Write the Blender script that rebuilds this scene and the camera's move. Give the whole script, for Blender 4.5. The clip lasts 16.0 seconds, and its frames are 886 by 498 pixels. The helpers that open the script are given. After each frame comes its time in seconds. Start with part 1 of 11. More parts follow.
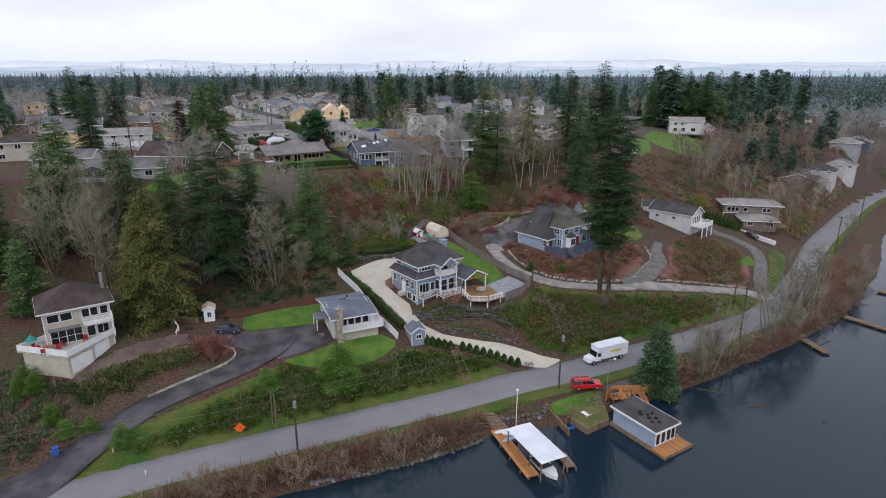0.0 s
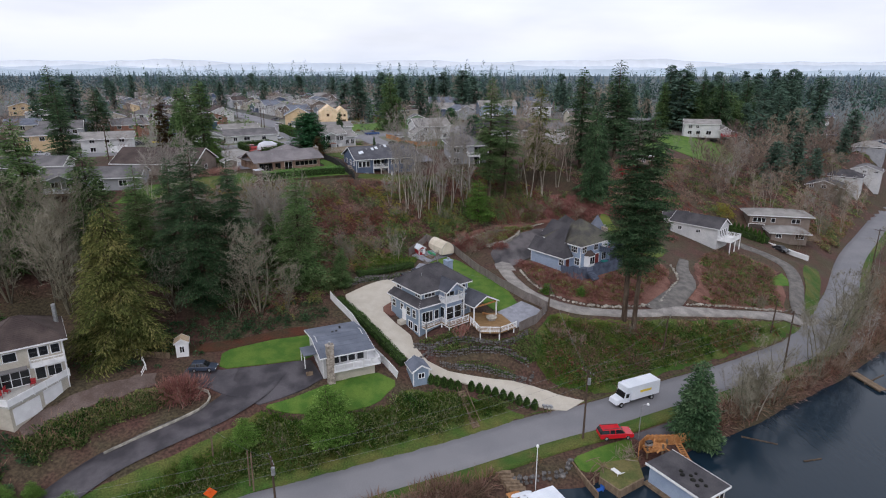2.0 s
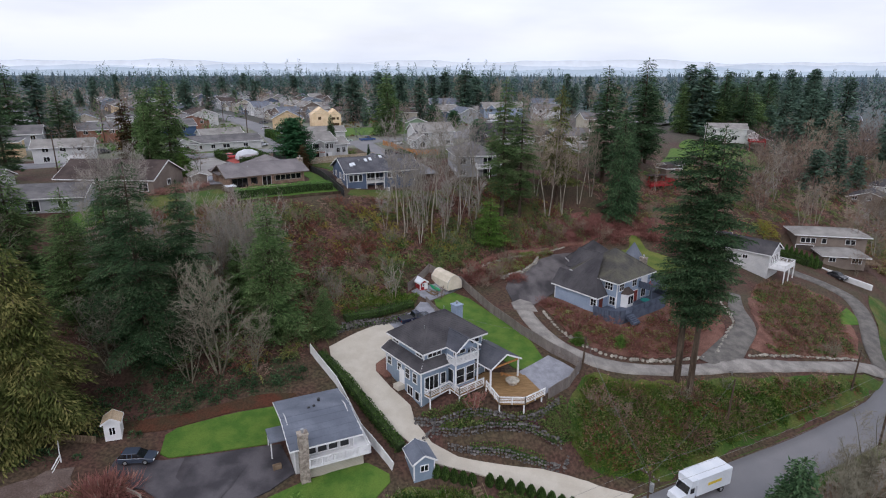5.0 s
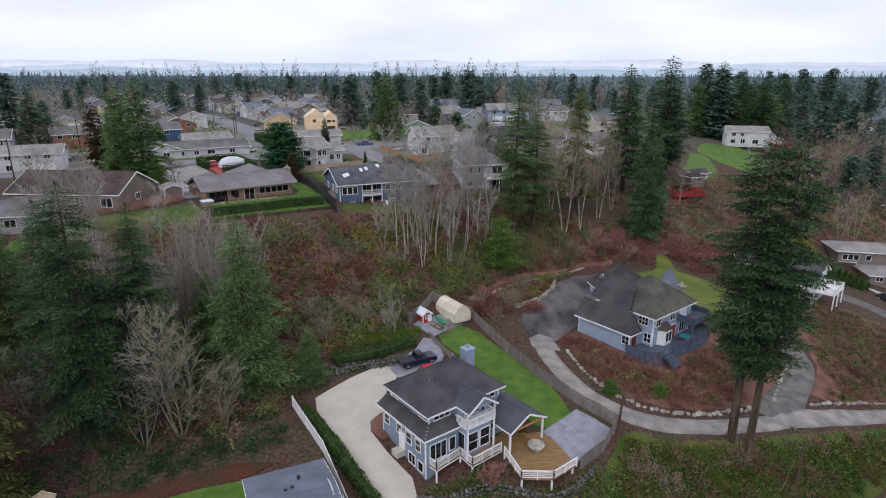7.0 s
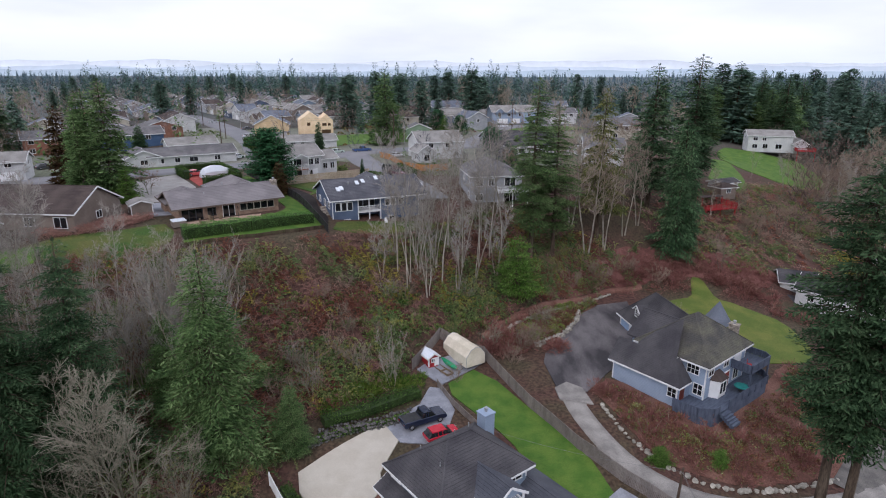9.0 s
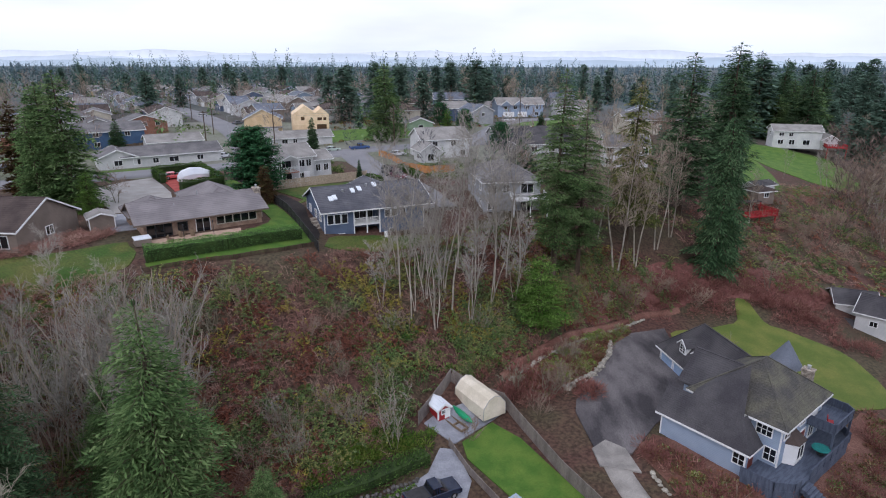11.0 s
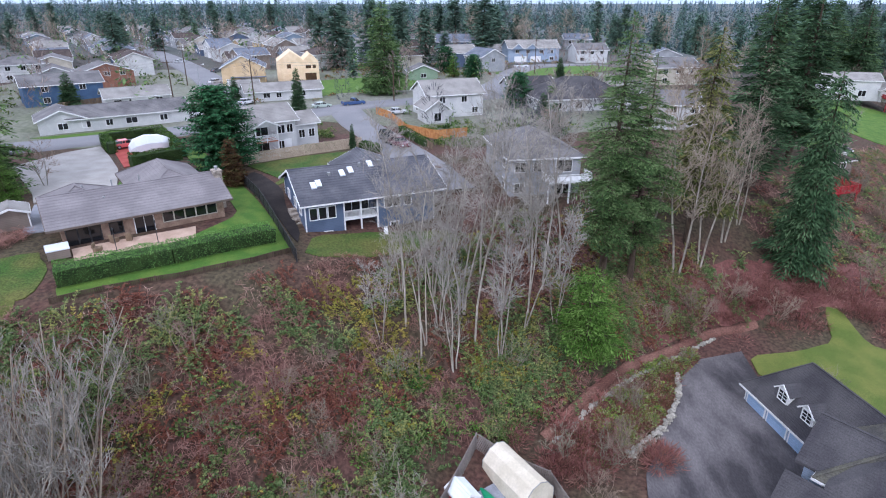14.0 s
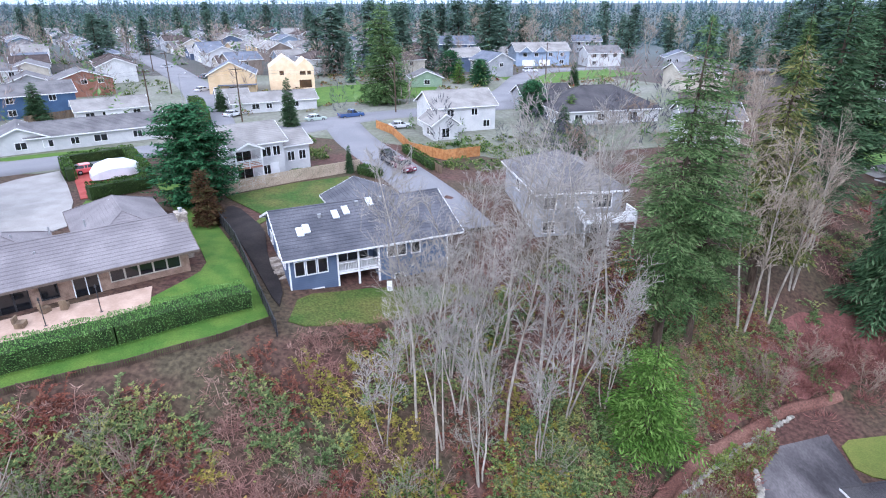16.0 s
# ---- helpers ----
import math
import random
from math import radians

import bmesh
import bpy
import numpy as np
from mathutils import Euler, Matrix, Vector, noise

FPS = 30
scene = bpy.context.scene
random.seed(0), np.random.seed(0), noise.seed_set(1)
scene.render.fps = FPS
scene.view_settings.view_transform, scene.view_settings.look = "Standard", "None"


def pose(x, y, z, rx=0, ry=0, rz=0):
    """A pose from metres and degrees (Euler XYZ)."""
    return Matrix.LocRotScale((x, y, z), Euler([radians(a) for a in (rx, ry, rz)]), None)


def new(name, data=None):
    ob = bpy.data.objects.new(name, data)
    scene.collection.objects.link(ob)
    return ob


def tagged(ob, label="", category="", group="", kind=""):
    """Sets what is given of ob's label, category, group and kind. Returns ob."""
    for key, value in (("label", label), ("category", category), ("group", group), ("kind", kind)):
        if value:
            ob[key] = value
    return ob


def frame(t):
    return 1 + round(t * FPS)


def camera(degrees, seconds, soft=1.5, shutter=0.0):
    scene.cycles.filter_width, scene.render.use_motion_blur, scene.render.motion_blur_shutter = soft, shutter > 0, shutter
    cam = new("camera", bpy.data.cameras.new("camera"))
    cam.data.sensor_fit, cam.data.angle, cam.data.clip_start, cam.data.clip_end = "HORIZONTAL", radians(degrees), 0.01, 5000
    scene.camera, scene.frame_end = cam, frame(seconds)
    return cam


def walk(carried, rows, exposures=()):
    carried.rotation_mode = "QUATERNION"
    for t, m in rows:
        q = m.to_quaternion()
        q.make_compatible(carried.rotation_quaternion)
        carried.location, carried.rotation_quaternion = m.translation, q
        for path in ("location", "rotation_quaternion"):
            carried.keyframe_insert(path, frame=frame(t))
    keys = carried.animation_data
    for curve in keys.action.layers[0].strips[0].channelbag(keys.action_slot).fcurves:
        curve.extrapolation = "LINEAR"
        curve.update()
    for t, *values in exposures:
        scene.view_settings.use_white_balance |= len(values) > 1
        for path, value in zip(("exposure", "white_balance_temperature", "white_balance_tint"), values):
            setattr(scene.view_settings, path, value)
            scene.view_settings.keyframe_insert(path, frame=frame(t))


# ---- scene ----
cam = camera(73.6, 16.0, 1.1)
METRES, EYE, TILT, LEAN, TURN = 120.0, 56.0, -16.7, 0.0, 0.0
SKY, SUN = 1.0, 0.9
ROWS = [
    (0.0, 0.0, 0.0, 0.0, -0.0, 0.0, 0.0),
    (0.5, -0.0018, 0.0277, 0.0085, 0.02, 0.01, -0.02),
    (1.0, -0.0037, 0.0559, 0.0174, 0.05, -0.01, -0.07),
    (1.5, -0.0057, 0.0848, 0.0264, 0.05, -0.03, -0.08),
    (2.0, -0.0075, 0.1145, 0.0351, 0.06, -0.04, -0.06),
    (2.5, -0.0099, 0.1445, 0.0438, 0.05, -0.04, -0.09),
    (3.0, -0.0115, 0.1752, 0.0528, 0.04, -0.05, -0.08),
    (3.5, -0.0134, 0.2061, 0.0619, -0.02, -0.06, -0.09),
    (4.0, -0.0153, 0.2374, 0.0706, -0.07, -0.05, -0.1),
    (6.5, -0.025, 0.3927, 0.1146, -0.04, -0.01, -0.07),
    (7.0, -0.0275, 0.4232, 0.1235, -0.07, -0.02, -0.06),
    (7.5, -0.0306, 0.4539, 0.132, -0.11, 0.01, -0.07),
    (8.0, -0.0332, 0.4849, 0.1403, -0.11, 0.01, -0.06),
    (8.5, -0.0363, 0.5149, 0.1491, -0.16, 0.04, -0.07),
    (9.0, -0.0393, 0.5445, 0.1584, -0.17, 0.03, -0.07),
    (9.5, -0.0427, 0.5742, 0.1677, -0.21, 0.02, -0.04),
    (10.0, -0.0458, 0.604, 0.1768, -0.21, 0.02, -0.1),
    (12.5, -0.0588, 0.7497, 0.2203, -0.22, -5.0, 0.04),
    (13.0, -0.0617, 0.7792, 0.2311, -0.23, -6.31, 0.03),
    (13.5, -0.0645, 0.8082, 0.2405, -0.24, -6.3, 0.04),
    (14.0, -0.0675, 0.8377, 0.2492, -0.26, -6.26, 0.07),
    (14.5, -0.0706, 0.8672, 0.2581, -0.25, -6.24, 0.1),
    (15.0, -0.0737, 0.8963, 0.2673, -0.22, -6.26, 0.14),
    (15.5, -0.0772, 0.9253, 0.2765, -0.28, -6.26, 0.19),
    (16.0, -0.0807, 0.9544, 0.2862, -0.3, -6.29, 0.24),
]
walk(cam, [(t, pose(0, 0, EYE, TILT, LEAN, TURN) @ pose(METRES * x, METRES * y, METRES * z, 90 + pitch, roll, yaw)) for t, x, y, z, yaw, pitch, roll in ROWS],
     [(0, -0.16, 6350, 16), (6.5, -0.17, 6250, 17), (10, -0.07, 6150, 18), (12.5, 0.06, 5950, 17), (14, 0.56, 5680, 18), (16, 1.02, 5530, 18)])
def rgb(r, g, b):
    """Linear colour from screen values 0 to 255."""
    return tuple((c / 12.92 if c <= 0.04045 else ((c + 0.055) / 1.055) ** 2.4) for c in (r / 255, g / 255, b / 255))


# ---- world and sun: a bright overcast winter sky ----
world = bpy.data.worlds.new("overcast_sky")
scene.world = world
world.use_nodes = True
wn, wl = world.node_tree.nodes, world.node_tree.links
wn.clear()
w_out, w_bg = wn.new("ShaderNodeOutputWorld"), wn.new("ShaderNodeBackground")
w_sky = wn.new("ShaderNodeTexSky")
w_sky.sky_type, w_sky.sun_disc = "NISHITA", False
w_sky.sun_elevation, w_sky.sun_rotation = radians(38), radians(200)
w_scale = wn.new("ShaderNodeVectorMath")
w_scale.operation = "SCALE"
w_scale.inputs["Scale"].default_value = 0.10
wl.new(w_sky.outputs[0], w_scale.inputs[0])
w_co, w_map, w_noise = wn.new("ShaderNodeTexCoord"), wn.new("ShaderNodeMapping"), wn.new("ShaderNodeTexNoise")
w_map.inputs["Scale"].default_value = (1.6, 1.6, 7.0)
w_noise.inputs["Scale"].default_value, w_noise.inputs["Detail"].default_value = 1.7, 6
wl.new(w_co.outputs["Generated"], w_map.inputs[0]), wl.new(w_map.outputs[0], w_noise.inputs[0])
w_ramp = wn.new("ShaderNodeValToRGB")
w_ramp.color_ramp.elements[0].position, w_ramp.color_ramp.elements[0].color = 0.30, (0.93, 0.985, 1.06, 1)
w_ramp.color_ramp.elements[1].position, w_ramp.color_ramp.elements[1].color = 0.55, (1.14, 1.19, 1.27, 1)
wl.new(w_noise.outputs[0], w_ramp.inputs[0])
w_sep, w_hor = wn.new("ShaderNodeSeparateXYZ"), wn.new("ShaderNodeValToRGB")
wl.new(w_co.outputs["Generated"], w_sep.inputs[0]), wl.new(w_sep.outputs["Z"], w_hor.inputs[0])
w_hor.color_ramp.elements[0].position, w_hor.color_ramp.elements[0].color = 0.0, (0.84, 0.9, 0.97, 1)
w_hor.color_ramp.elements[1].position, w_hor.color_ramp.elements[1].color = 0.05, (1, 1, 1, 1)
w_mul, w_mix = wn.new("ShaderNodeMix"), wn.new("ShaderNodeMix")
for node, kind in ((w_mul, "MULTIPLY"), (w_mix, "MIX")):
    node.data_type, node.blend_type = "RGBA", kind
w_mul.inputs[0].default_value, w_mix.inputs[0].default_value = 1.0, 0.88
wl.new(w_ramp.outputs[0], w_mul.inputs[6]), wl.new(w_hor.outputs[0], w_mul.inputs[7])
wl.new(w_scale.outputs[0], w_mix.inputs[6]), wl.new(w_mul.outputs[2], w_mix.inputs[7])
wl.new(w_mix.outputs[2], w_bg.inputs[0]), wl.new(w_bg.outputs[0], w_out.inputs[0])
w_bg.inputs[1].default_value = SKY

sun = new("sun", bpy.data.lights.new("sun", "SUN"))
sun.data.energy, sun.data.angle, sun.data.color = SUN, radians(25), (1.0, 0.97, 0.93)
sun.matrix_world = pose(0, 0, 200, 50, 0, -20)


# ---- materials ----
def surf(name, a, b, scale=1.0, fine=18.0, rough=0.85, bump=0.25, metal=0.0, rand=0.0, island=0.0, bands=0.0, spec=0.3, contrast=0.2, stretch=(1, 1, 1), dist=0.03):
    """A worn surface: two colours in patches, fine grain, relief; rand varies it by object, island by loose piece, bands gives level courses that many to the metre."""
    m = bpy.data.materials.new(name)
    m.use_nodes = True
    n, l = m.node_tree.nodes, m.node_tree.links
    p = n["Principled BSDF"]
    p.inputs["Roughness"].default_value, p.inputs["Metallic"].default_value, p.inputs["Specular IOR Level"].default_value = rough, metal, spec
    co, mp = n.new("ShaderNodeTexCoord"), n.new("ShaderNodeMapping")
    mp.inputs["Scale"].default_value = stretch
    l.new(co.outputs["Object"], mp.inputs[0])
    n1, n2 = n.new("ShaderNodeTexNoise"), n.new("ShaderNodeTexNoise")
    n1.inputs["Scale"].default_value, n1.inputs["Detail"].default_value = scale, 5
    n2.inputs["Scale"].default_value, n2.inputs["Detail"].default_value = fine, 3
    l.new(mp.outputs[0], n1.inputs[0]), l.new(mp.outputs[0], n2.inputs[0])
    ramp = n.new("ShaderNodeValToRGB")
    ramp.color_ramp.elements[0].position, ramp.color_ramp.elements[0].color = 0.38, (*a, 1)
    ramp.color_ramp.elements[1].position, ramp.color_ramp.elements[1].color = 0.62, (*b, 1)
    l.new(n1.outputs[0], ramp.inputs[0])
    grain = n.new("ShaderNodeMapRange")
    grain.inputs[1].default_value, grain.inputs[2].default_value = 0.3, 0.7
    grain.inputs[3].default_value, grain.inputs[4].default_value = 1 - contrast, 1 + contrast
    l.new(n2.outputs[0], grain.inputs[0])
    value = grain.outputs[0]
    for amount, node, sock in ((rand, "ShaderNodeObjectInfo", "Random"), (island, "ShaderNodeNewGeometry", "Random Per Island")):
        if amount:
            src, rng, mul = n.new(node), n.new("ShaderNodeMapRange"), n.new("ShaderNodeMath")
            rng.inputs[3].default_value, rng.inputs[4].default_value = 1 - amount, 1 + amount
            mul.operation = "MULTIPLY"
            l.new(src.outputs[sock], rng.inputs[0]), l.new(rng.outputs[0], mul.inputs[0]), l.new(value, mul.inputs[1])
            value = mul.outputs[0]
    height = n2.outputs[0]
    if bands:
        wave, rng, mul, add = n.new("ShaderNodeTexWave"), n.new("ShaderNodeMapRange"), n.new("ShaderNodeMath"), n.new("ShaderNodeMath")
        wave.wave_type, wave.bands_direction, wave.wave_profile = "BANDS", "Z", "SAW"
        wave.inputs["Scale"].default_value = bands * math.pi / 10
        l.new(co.outputs["Object"], wave.inputs[0])
        rng.inputs[1].default_value, rng.inputs[2].default_value, rng.inputs[3].default_value, rng.inputs[4].default_value = 0.0, 0.25, 0.72, 1.0
        mul.operation, add.operation = "MULTIPLY", "MULTIPLY_ADD"
        l.new(wave.outputs["Fac"], rng.inputs[0]), l.new(rng.outputs[0], mul.inputs[0]), l.new(value, mul.inputs[1])
        value = mul.outputs[0]
        add.inputs[1].default_value = 0.3
        l.new(n2.outputs[0], add.inputs[0]), l.new(wave.outputs["Fac"], add.inputs[2])
        height = add.outputs[0]
    tint = n.new("ShaderNodeVectorMath")
    tint.operation = "SCALE"
    l.new(ramp.outputs[0], tint.inputs[0]), l.new(value, tint.inputs["Scale"])
    l.new(tint.outputs[0], p.inputs["Base Color"])
    if bump:
        bp = n.new("ShaderNodeBump")
        bp.inputs["Strength"].default_value, bp.inputs["Distance"].default_value = bump, dist
        l.new(height, bp.inputs["Height"]), l.new(bp.outputs[0], p.inputs["Normal"])
    return m


def foliage(name, stops, scale=0.35, island=0.35, rand=0.15, rough=0.85, shine=0.08, through_light=0.25):
    """Leaves or needles: colour drifts through the stops over the ground, and from leaf to leaf."""
    m = bpy.data.materials.new(name)
    m.use_nodes = True
    n, l = m.node_tree.nodes, m.node_tree.links
    p = n["Principled BSDF"]
    p.inputs["Roughness"].default_value, p.inputs["Specular IOR Level"].default_value = rough, shine
    co, noi, geo, info = n.new("ShaderNodeTexCoord"), n.new("ShaderNodeTexNoise"), n.new("ShaderNodeNewGeometry"), n.new("ShaderNodeObjectInfo")
    noi.inputs["Scale"].default_value, noi.inputs["Detail"].default_value = scale, 4
    l.new(co.outputs["Object"], noi.inputs[0])
    mix = n.new("ShaderNodeMath")
    mix.operation = "MULTIPLY_ADD"
    l.new(geo.outputs["Random Per Island"], mix.inputs[0])
    mix.inputs[1].default_value = 0.3
    l.new(noi.outputs[0], mix.inputs[2])
    ramp = n.new("ShaderNodeValToRGB")
    ramp.color_ramp.elements.remove(ramp.color_ramp.elements[1])
    for i, c in enumerate(stops):
        at = 0.42 + 0.46 * i / max(1, len(stops) - 1)
        e = ramp.color_ramp.elements[0] if i == 0 else ramp.color_ramp.elements.new(at)
        e.position, e.color = at, (*c, 1)
    l.new(mix.outputs[0], ramp.inputs[0])
    r1, r2, mu, tint = n.new("ShaderNodeMapRange"), n.new("ShaderNodeMapRange"), n.new("ShaderNodeMath"), n.new("ShaderNodeVectorMath")
    r1.inputs[3].default_value, r1.inputs[4].default_value = 1 - island, 1 + island
    r2.inputs[3].default_value, r2.inputs[4].default_value = 1 - rand, 1 + rand
    mu.operation, tint.operation = "MULTIPLY", "SCALE"
    l.new(geo.outputs["Random Per Island"], r1.inputs[0]), l.new(info.outputs["Random"], r2.inputs[0])
    l.new(r1.outputs[0], mu.inputs[0]), l.new(r2.outputs[0], mu.inputs[1])
    l.new(ramp.outputs[0], tint.inputs[0]), l.new(mu.outputs[0], tint.inputs["Scale"])
    l.new(tint.outputs[0], p.inputs["Base Color"])
    if through_light:
        tr, add, out = n.new("ShaderNodeBsdfTranslucent"), n.new("ShaderNodeMixShader"), n["Material Output"]
        l.new(tint.outputs[0], tr.inputs[0])
        add.inputs[0].default_value = through_light
        l.new(p.outputs[0], add.inputs[1]), l.new(tr.outputs[0], add.inputs[2]), l.new(add.outputs[0], out.inputs[0])
    return m


ASPHALT = surf("worn_asphalt", rgb(120, 120, 124), rgb(130, 129, 132), 0.12, 12, 0.85, 0.2, contrast=0.12)
DARK_ASPHALT = surf("damp_asphalt", rgb(54, 51, 56), rgb(86, 82, 86), 0.35, 9, 0.6, 0.2, contrast=0.15, spec=0.45)
CONCRETE = surf("pale_concrete", rgb(186, 178, 164), rgb(196, 189, 176), 0.5, 10, 0.85, 0.15, contrast=0.08)
GRAVEL = surf("grey_gravel", rgb(96, 93, 90), rgb(118, 114, 109), 0.7, 14, 0.95, 0.4, contrast=0.25)
PAVING = surf("grey_pavers", rgb(132, 134, 142), rgb(150, 152, 160), 0.9, 6, 0.75, 0.2, contrast=0.12)
SOIL = surf("woodland_floor", rgb(84, 60, 53), rgb(76, 68, 52), 0.13, 2.6, 0.95, 1.0, contrast=0.5, dist=0.12)
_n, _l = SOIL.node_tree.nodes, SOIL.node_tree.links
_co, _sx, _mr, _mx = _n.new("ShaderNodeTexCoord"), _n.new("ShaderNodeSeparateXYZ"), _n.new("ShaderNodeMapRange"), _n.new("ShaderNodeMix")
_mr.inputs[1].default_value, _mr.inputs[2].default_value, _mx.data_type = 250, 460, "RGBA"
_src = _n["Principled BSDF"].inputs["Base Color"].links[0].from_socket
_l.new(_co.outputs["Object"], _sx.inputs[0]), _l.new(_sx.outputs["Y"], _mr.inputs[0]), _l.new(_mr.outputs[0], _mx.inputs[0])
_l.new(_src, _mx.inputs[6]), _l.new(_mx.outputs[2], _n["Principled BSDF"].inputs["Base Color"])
_mx.inputs[7].default_value = (*rgb(92, 100, 100), 1)  # town yards and streets, with distance haze painted into the blue-grey
MULCH = surf("bark_mulch", rgb(98, 66, 57), rgb(126, 92, 80), 0.3, 6, 0.95, 0.9, contrast=0.4, dist=0.08)
LITTER = surf("rust_needles", rgb(84, 50, 36), rgb(66, 54, 38), 0.35, 5, 0.95, 0.8, contrast=0.35)
LAWN = surf("mown_lawn", rgb(68, 102, 36), rgb(90, 116, 46), 0.5, 9, 0.9, 0.5, contrast=0.25)
ROUGH_GRASS = surf("rough_grass", rgb(58, 86, 32), rgb(92, 94, 48), 0.22, 5, 0.95, 0.9, contrast=0.4, dist=0.08)
ROCK = surf("grey_rock", rgb(78, 76, 76), rgb(124, 120, 116), 1.2, 14, 0.9, 0.5, rand=0.3)
PALE_ROCK = surf("pale_rock", rgb(140, 136, 126), rgb(180, 174, 162), 1.2, 14, 0.9, 0.5, rand=0.25)
BARK = surf("dark_bark", rgb(64, 52, 42), rgb(94, 82, 70), 1.5, 9, 0.95, 0.9, stretch=(1, 1, 0.2), contrast=0.35)
ALDER_BARK = surf("pale_alder_bark", rgb(170, 162, 150), rgb(126, 118, 106), 0.8, 6, 0.9, 0.4, rand=0.15, contrast=0.25, stretch=(1, 1, 0.4))
TWIG = surf("grey_twig", rgb(140, 126, 110), rgb(164, 152, 136), 0.3, 5, 0.95, 0.0, rand=0.15)
TWIG_RED = surf("red_brown_twig", rgb(150, 106, 94), rgb(142, 120, 98), 0.15, 4, 0.95, 0.0, island=0.35)
TIMBER = surf("weathered_timber", rgb(104, 88, 72), rgb(134, 116, 96), 2, 22, 0.9, 0.4, stretch=(1, 1, 0.2), rand=0.1)
NEW_TIMBER = surf("new_cedar_boards", rgb(166, 112, 66), rgb(190, 138, 88), 2, 22, 0.8, 0.3, rand=0.12)
DECK_TAN = surf("tan_deck_boards", rgb(126, 98, 64), rgb(152, 122, 84), 0.8, 16, 0.75, 0.3, contrast=0.15, stretch=(1, 6, 1))
POLE_WOOD = surf("tarred_pole_wood", rgb(70, 56, 46), rgb(92, 78, 66), 1, 12, 0.9, 0.4, stretch=(1, 1, 0.1))
WHITE = surf("white_paint", rgb(226, 226, 226), rgb(238, 238, 238), 0.8, 20, 0.55, 0.08, contrast=0.04)
CREAM = surf("cream_siding", rgb(182, 175, 160), rgb(196, 189, 175), 0.6, 20, 0.7, 0.25, bands=5, contrast=0.05)
BLUE_GREY = surf("blue_grey_siding", rgb(128, 144, 160), rgb(140, 156, 172), 0.5, 20, 0.7, 0.3, bands=5, contrast=0.05)
PALE_BLUE = surf("pale_blue_siding", rgb(146, 162, 184), rgb(158, 173, 193), 0.5, 20, 0.7, 0.3, bands=5, contrast=0.05)
SLATE_BLUE = surf("slate_blue_siding", rgb(84, 98, 122), rgb(94, 108, 132), 0.5, 20, 0.7, 0.3, bands=5, contrast=0.06)
NAVY_BLUE = surf("strong_blue_siding", rgb(68, 92, 124), rgb(78, 104, 136), 0.5, 20, 0.7, 0.3, bands=5, contrast=0.06)
TAUPE = surf("taupe_siding", rgb(122, 110, 102), rgb(136, 124, 114), 0.5, 20, 0.75, 0.3, bands=5, contrast=0.06)
GREY_SIDING = surf("grey_siding", rgb(150, 152, 156), rgb(166, 168, 172), 0.5, 20, 0.75, 0.3, bands=5, contrast=0.06)
PALE_SIDING = surf("off_white_siding", rgb(190, 191, 192), rgb(206, 206, 205), 0.5, 20, 0.7, 0.25, bands=5, contrast=0.05)
TAN_SIDING = surf("yellow_tan_siding", rgb(204, 178, 140), rgb(216, 192, 156), 0.5, 20, 0.7, 0.25, bands=5, contrast=0.05)
GREEN_SIDING = surf("sage_siding", rgb(128, 150, 128), rgb(142, 162, 140), 0.5, 20, 0.7, 0.25, bands=5)
RED_SIDING = surf("barn_red_boards", rgb(150, 40, 44), rgb(168, 54, 56), 0.8, 20, 0.7, 0.25, bands=4)
RUST_SIDING = surf("russet_siding", rgb(136, 94, 78), rgb(150, 106, 88), 0.8, 20, 0.75, 0.25, bands=5)
PLYWOOD = surf("bare_plywood", rgb(224, 198, 162), rgb(236, 212, 180), 0.7, 8, 0.8, 0.15, contrast=0.08)
BRICK = surf("tan_brick", rgb(140, 116, 100), rgb(168, 142, 124), 1.5, 16, 0.9, 0.5, bands=8, contrast=0.2)
STONE = surf("field_stone", rgb(128, 118, 108), rgb(176, 166, 154), 2.5, 12, 0.9, 0.8, contrast=0.3)
ROOF_DARK = surf("charcoal_shingle", rgb(66, 64, 68), rgb(84, 82, 84), 0.35, 9, 0.9, 0.5, contrast=0.2)
ROOF_BLUE = surf("slate_grey_shingle", rgb(98, 104, 116), rgb(116, 122, 134), 0.35, 9, 0.9, 0.5, contrast=0.16)
ROOF_BROWN = surf("brown_shingle", rgb(66, 56, 54), rgb(86, 75, 71), 0.35, 9, 0.9, 0.5, contrast=0.2)
ROOF_GREY = surf("grey_shingle", rgb(100, 98, 100), rgb(122, 120, 120), 0.35, 9, 0.9, 0.5, contrast=0.16)
ROOF_MOSS = surf("mossy_shingle", rgb(78, 76, 74), rgb(98, 96, 84), 0.5, 7, 0.95, 0.6, contrast=0.3)
ROOF_PALE = surf("pale_grey_shingle", rgb(132, 129, 126), rgb(152, 149, 145), 0.35, 9, 0.9, 0.4, contrast=0.12)
METAL_WHITE = surf("white_sheet_metal", rgb(214, 220, 228), rgb(228, 232, 238), 0.4, 6, 0.45, 0.05, contrast=0.04)
GALV = surf("galvanised_metal", rgb(150, 152, 154), rgb(176, 178, 180), 3, 20, 0.45, 0.05, metal=0.5)
CANVAS = surf("beige_canvas", rgb(206, 196, 176), rgb(222, 212, 194), 0.6, 5, 0.85, 0.3, contrast=0.06, dist=0.1)
DARK_METAL = surf("dark_metal", rgb(46, 46, 48), rgb(60, 60, 62), 2, 15, 0.5, 0.1)
RUBBER = surf("tyre_rubber", rgb(28, 28, 28), rgb(40, 40, 40), 3, 30, 0.9, 0.2)
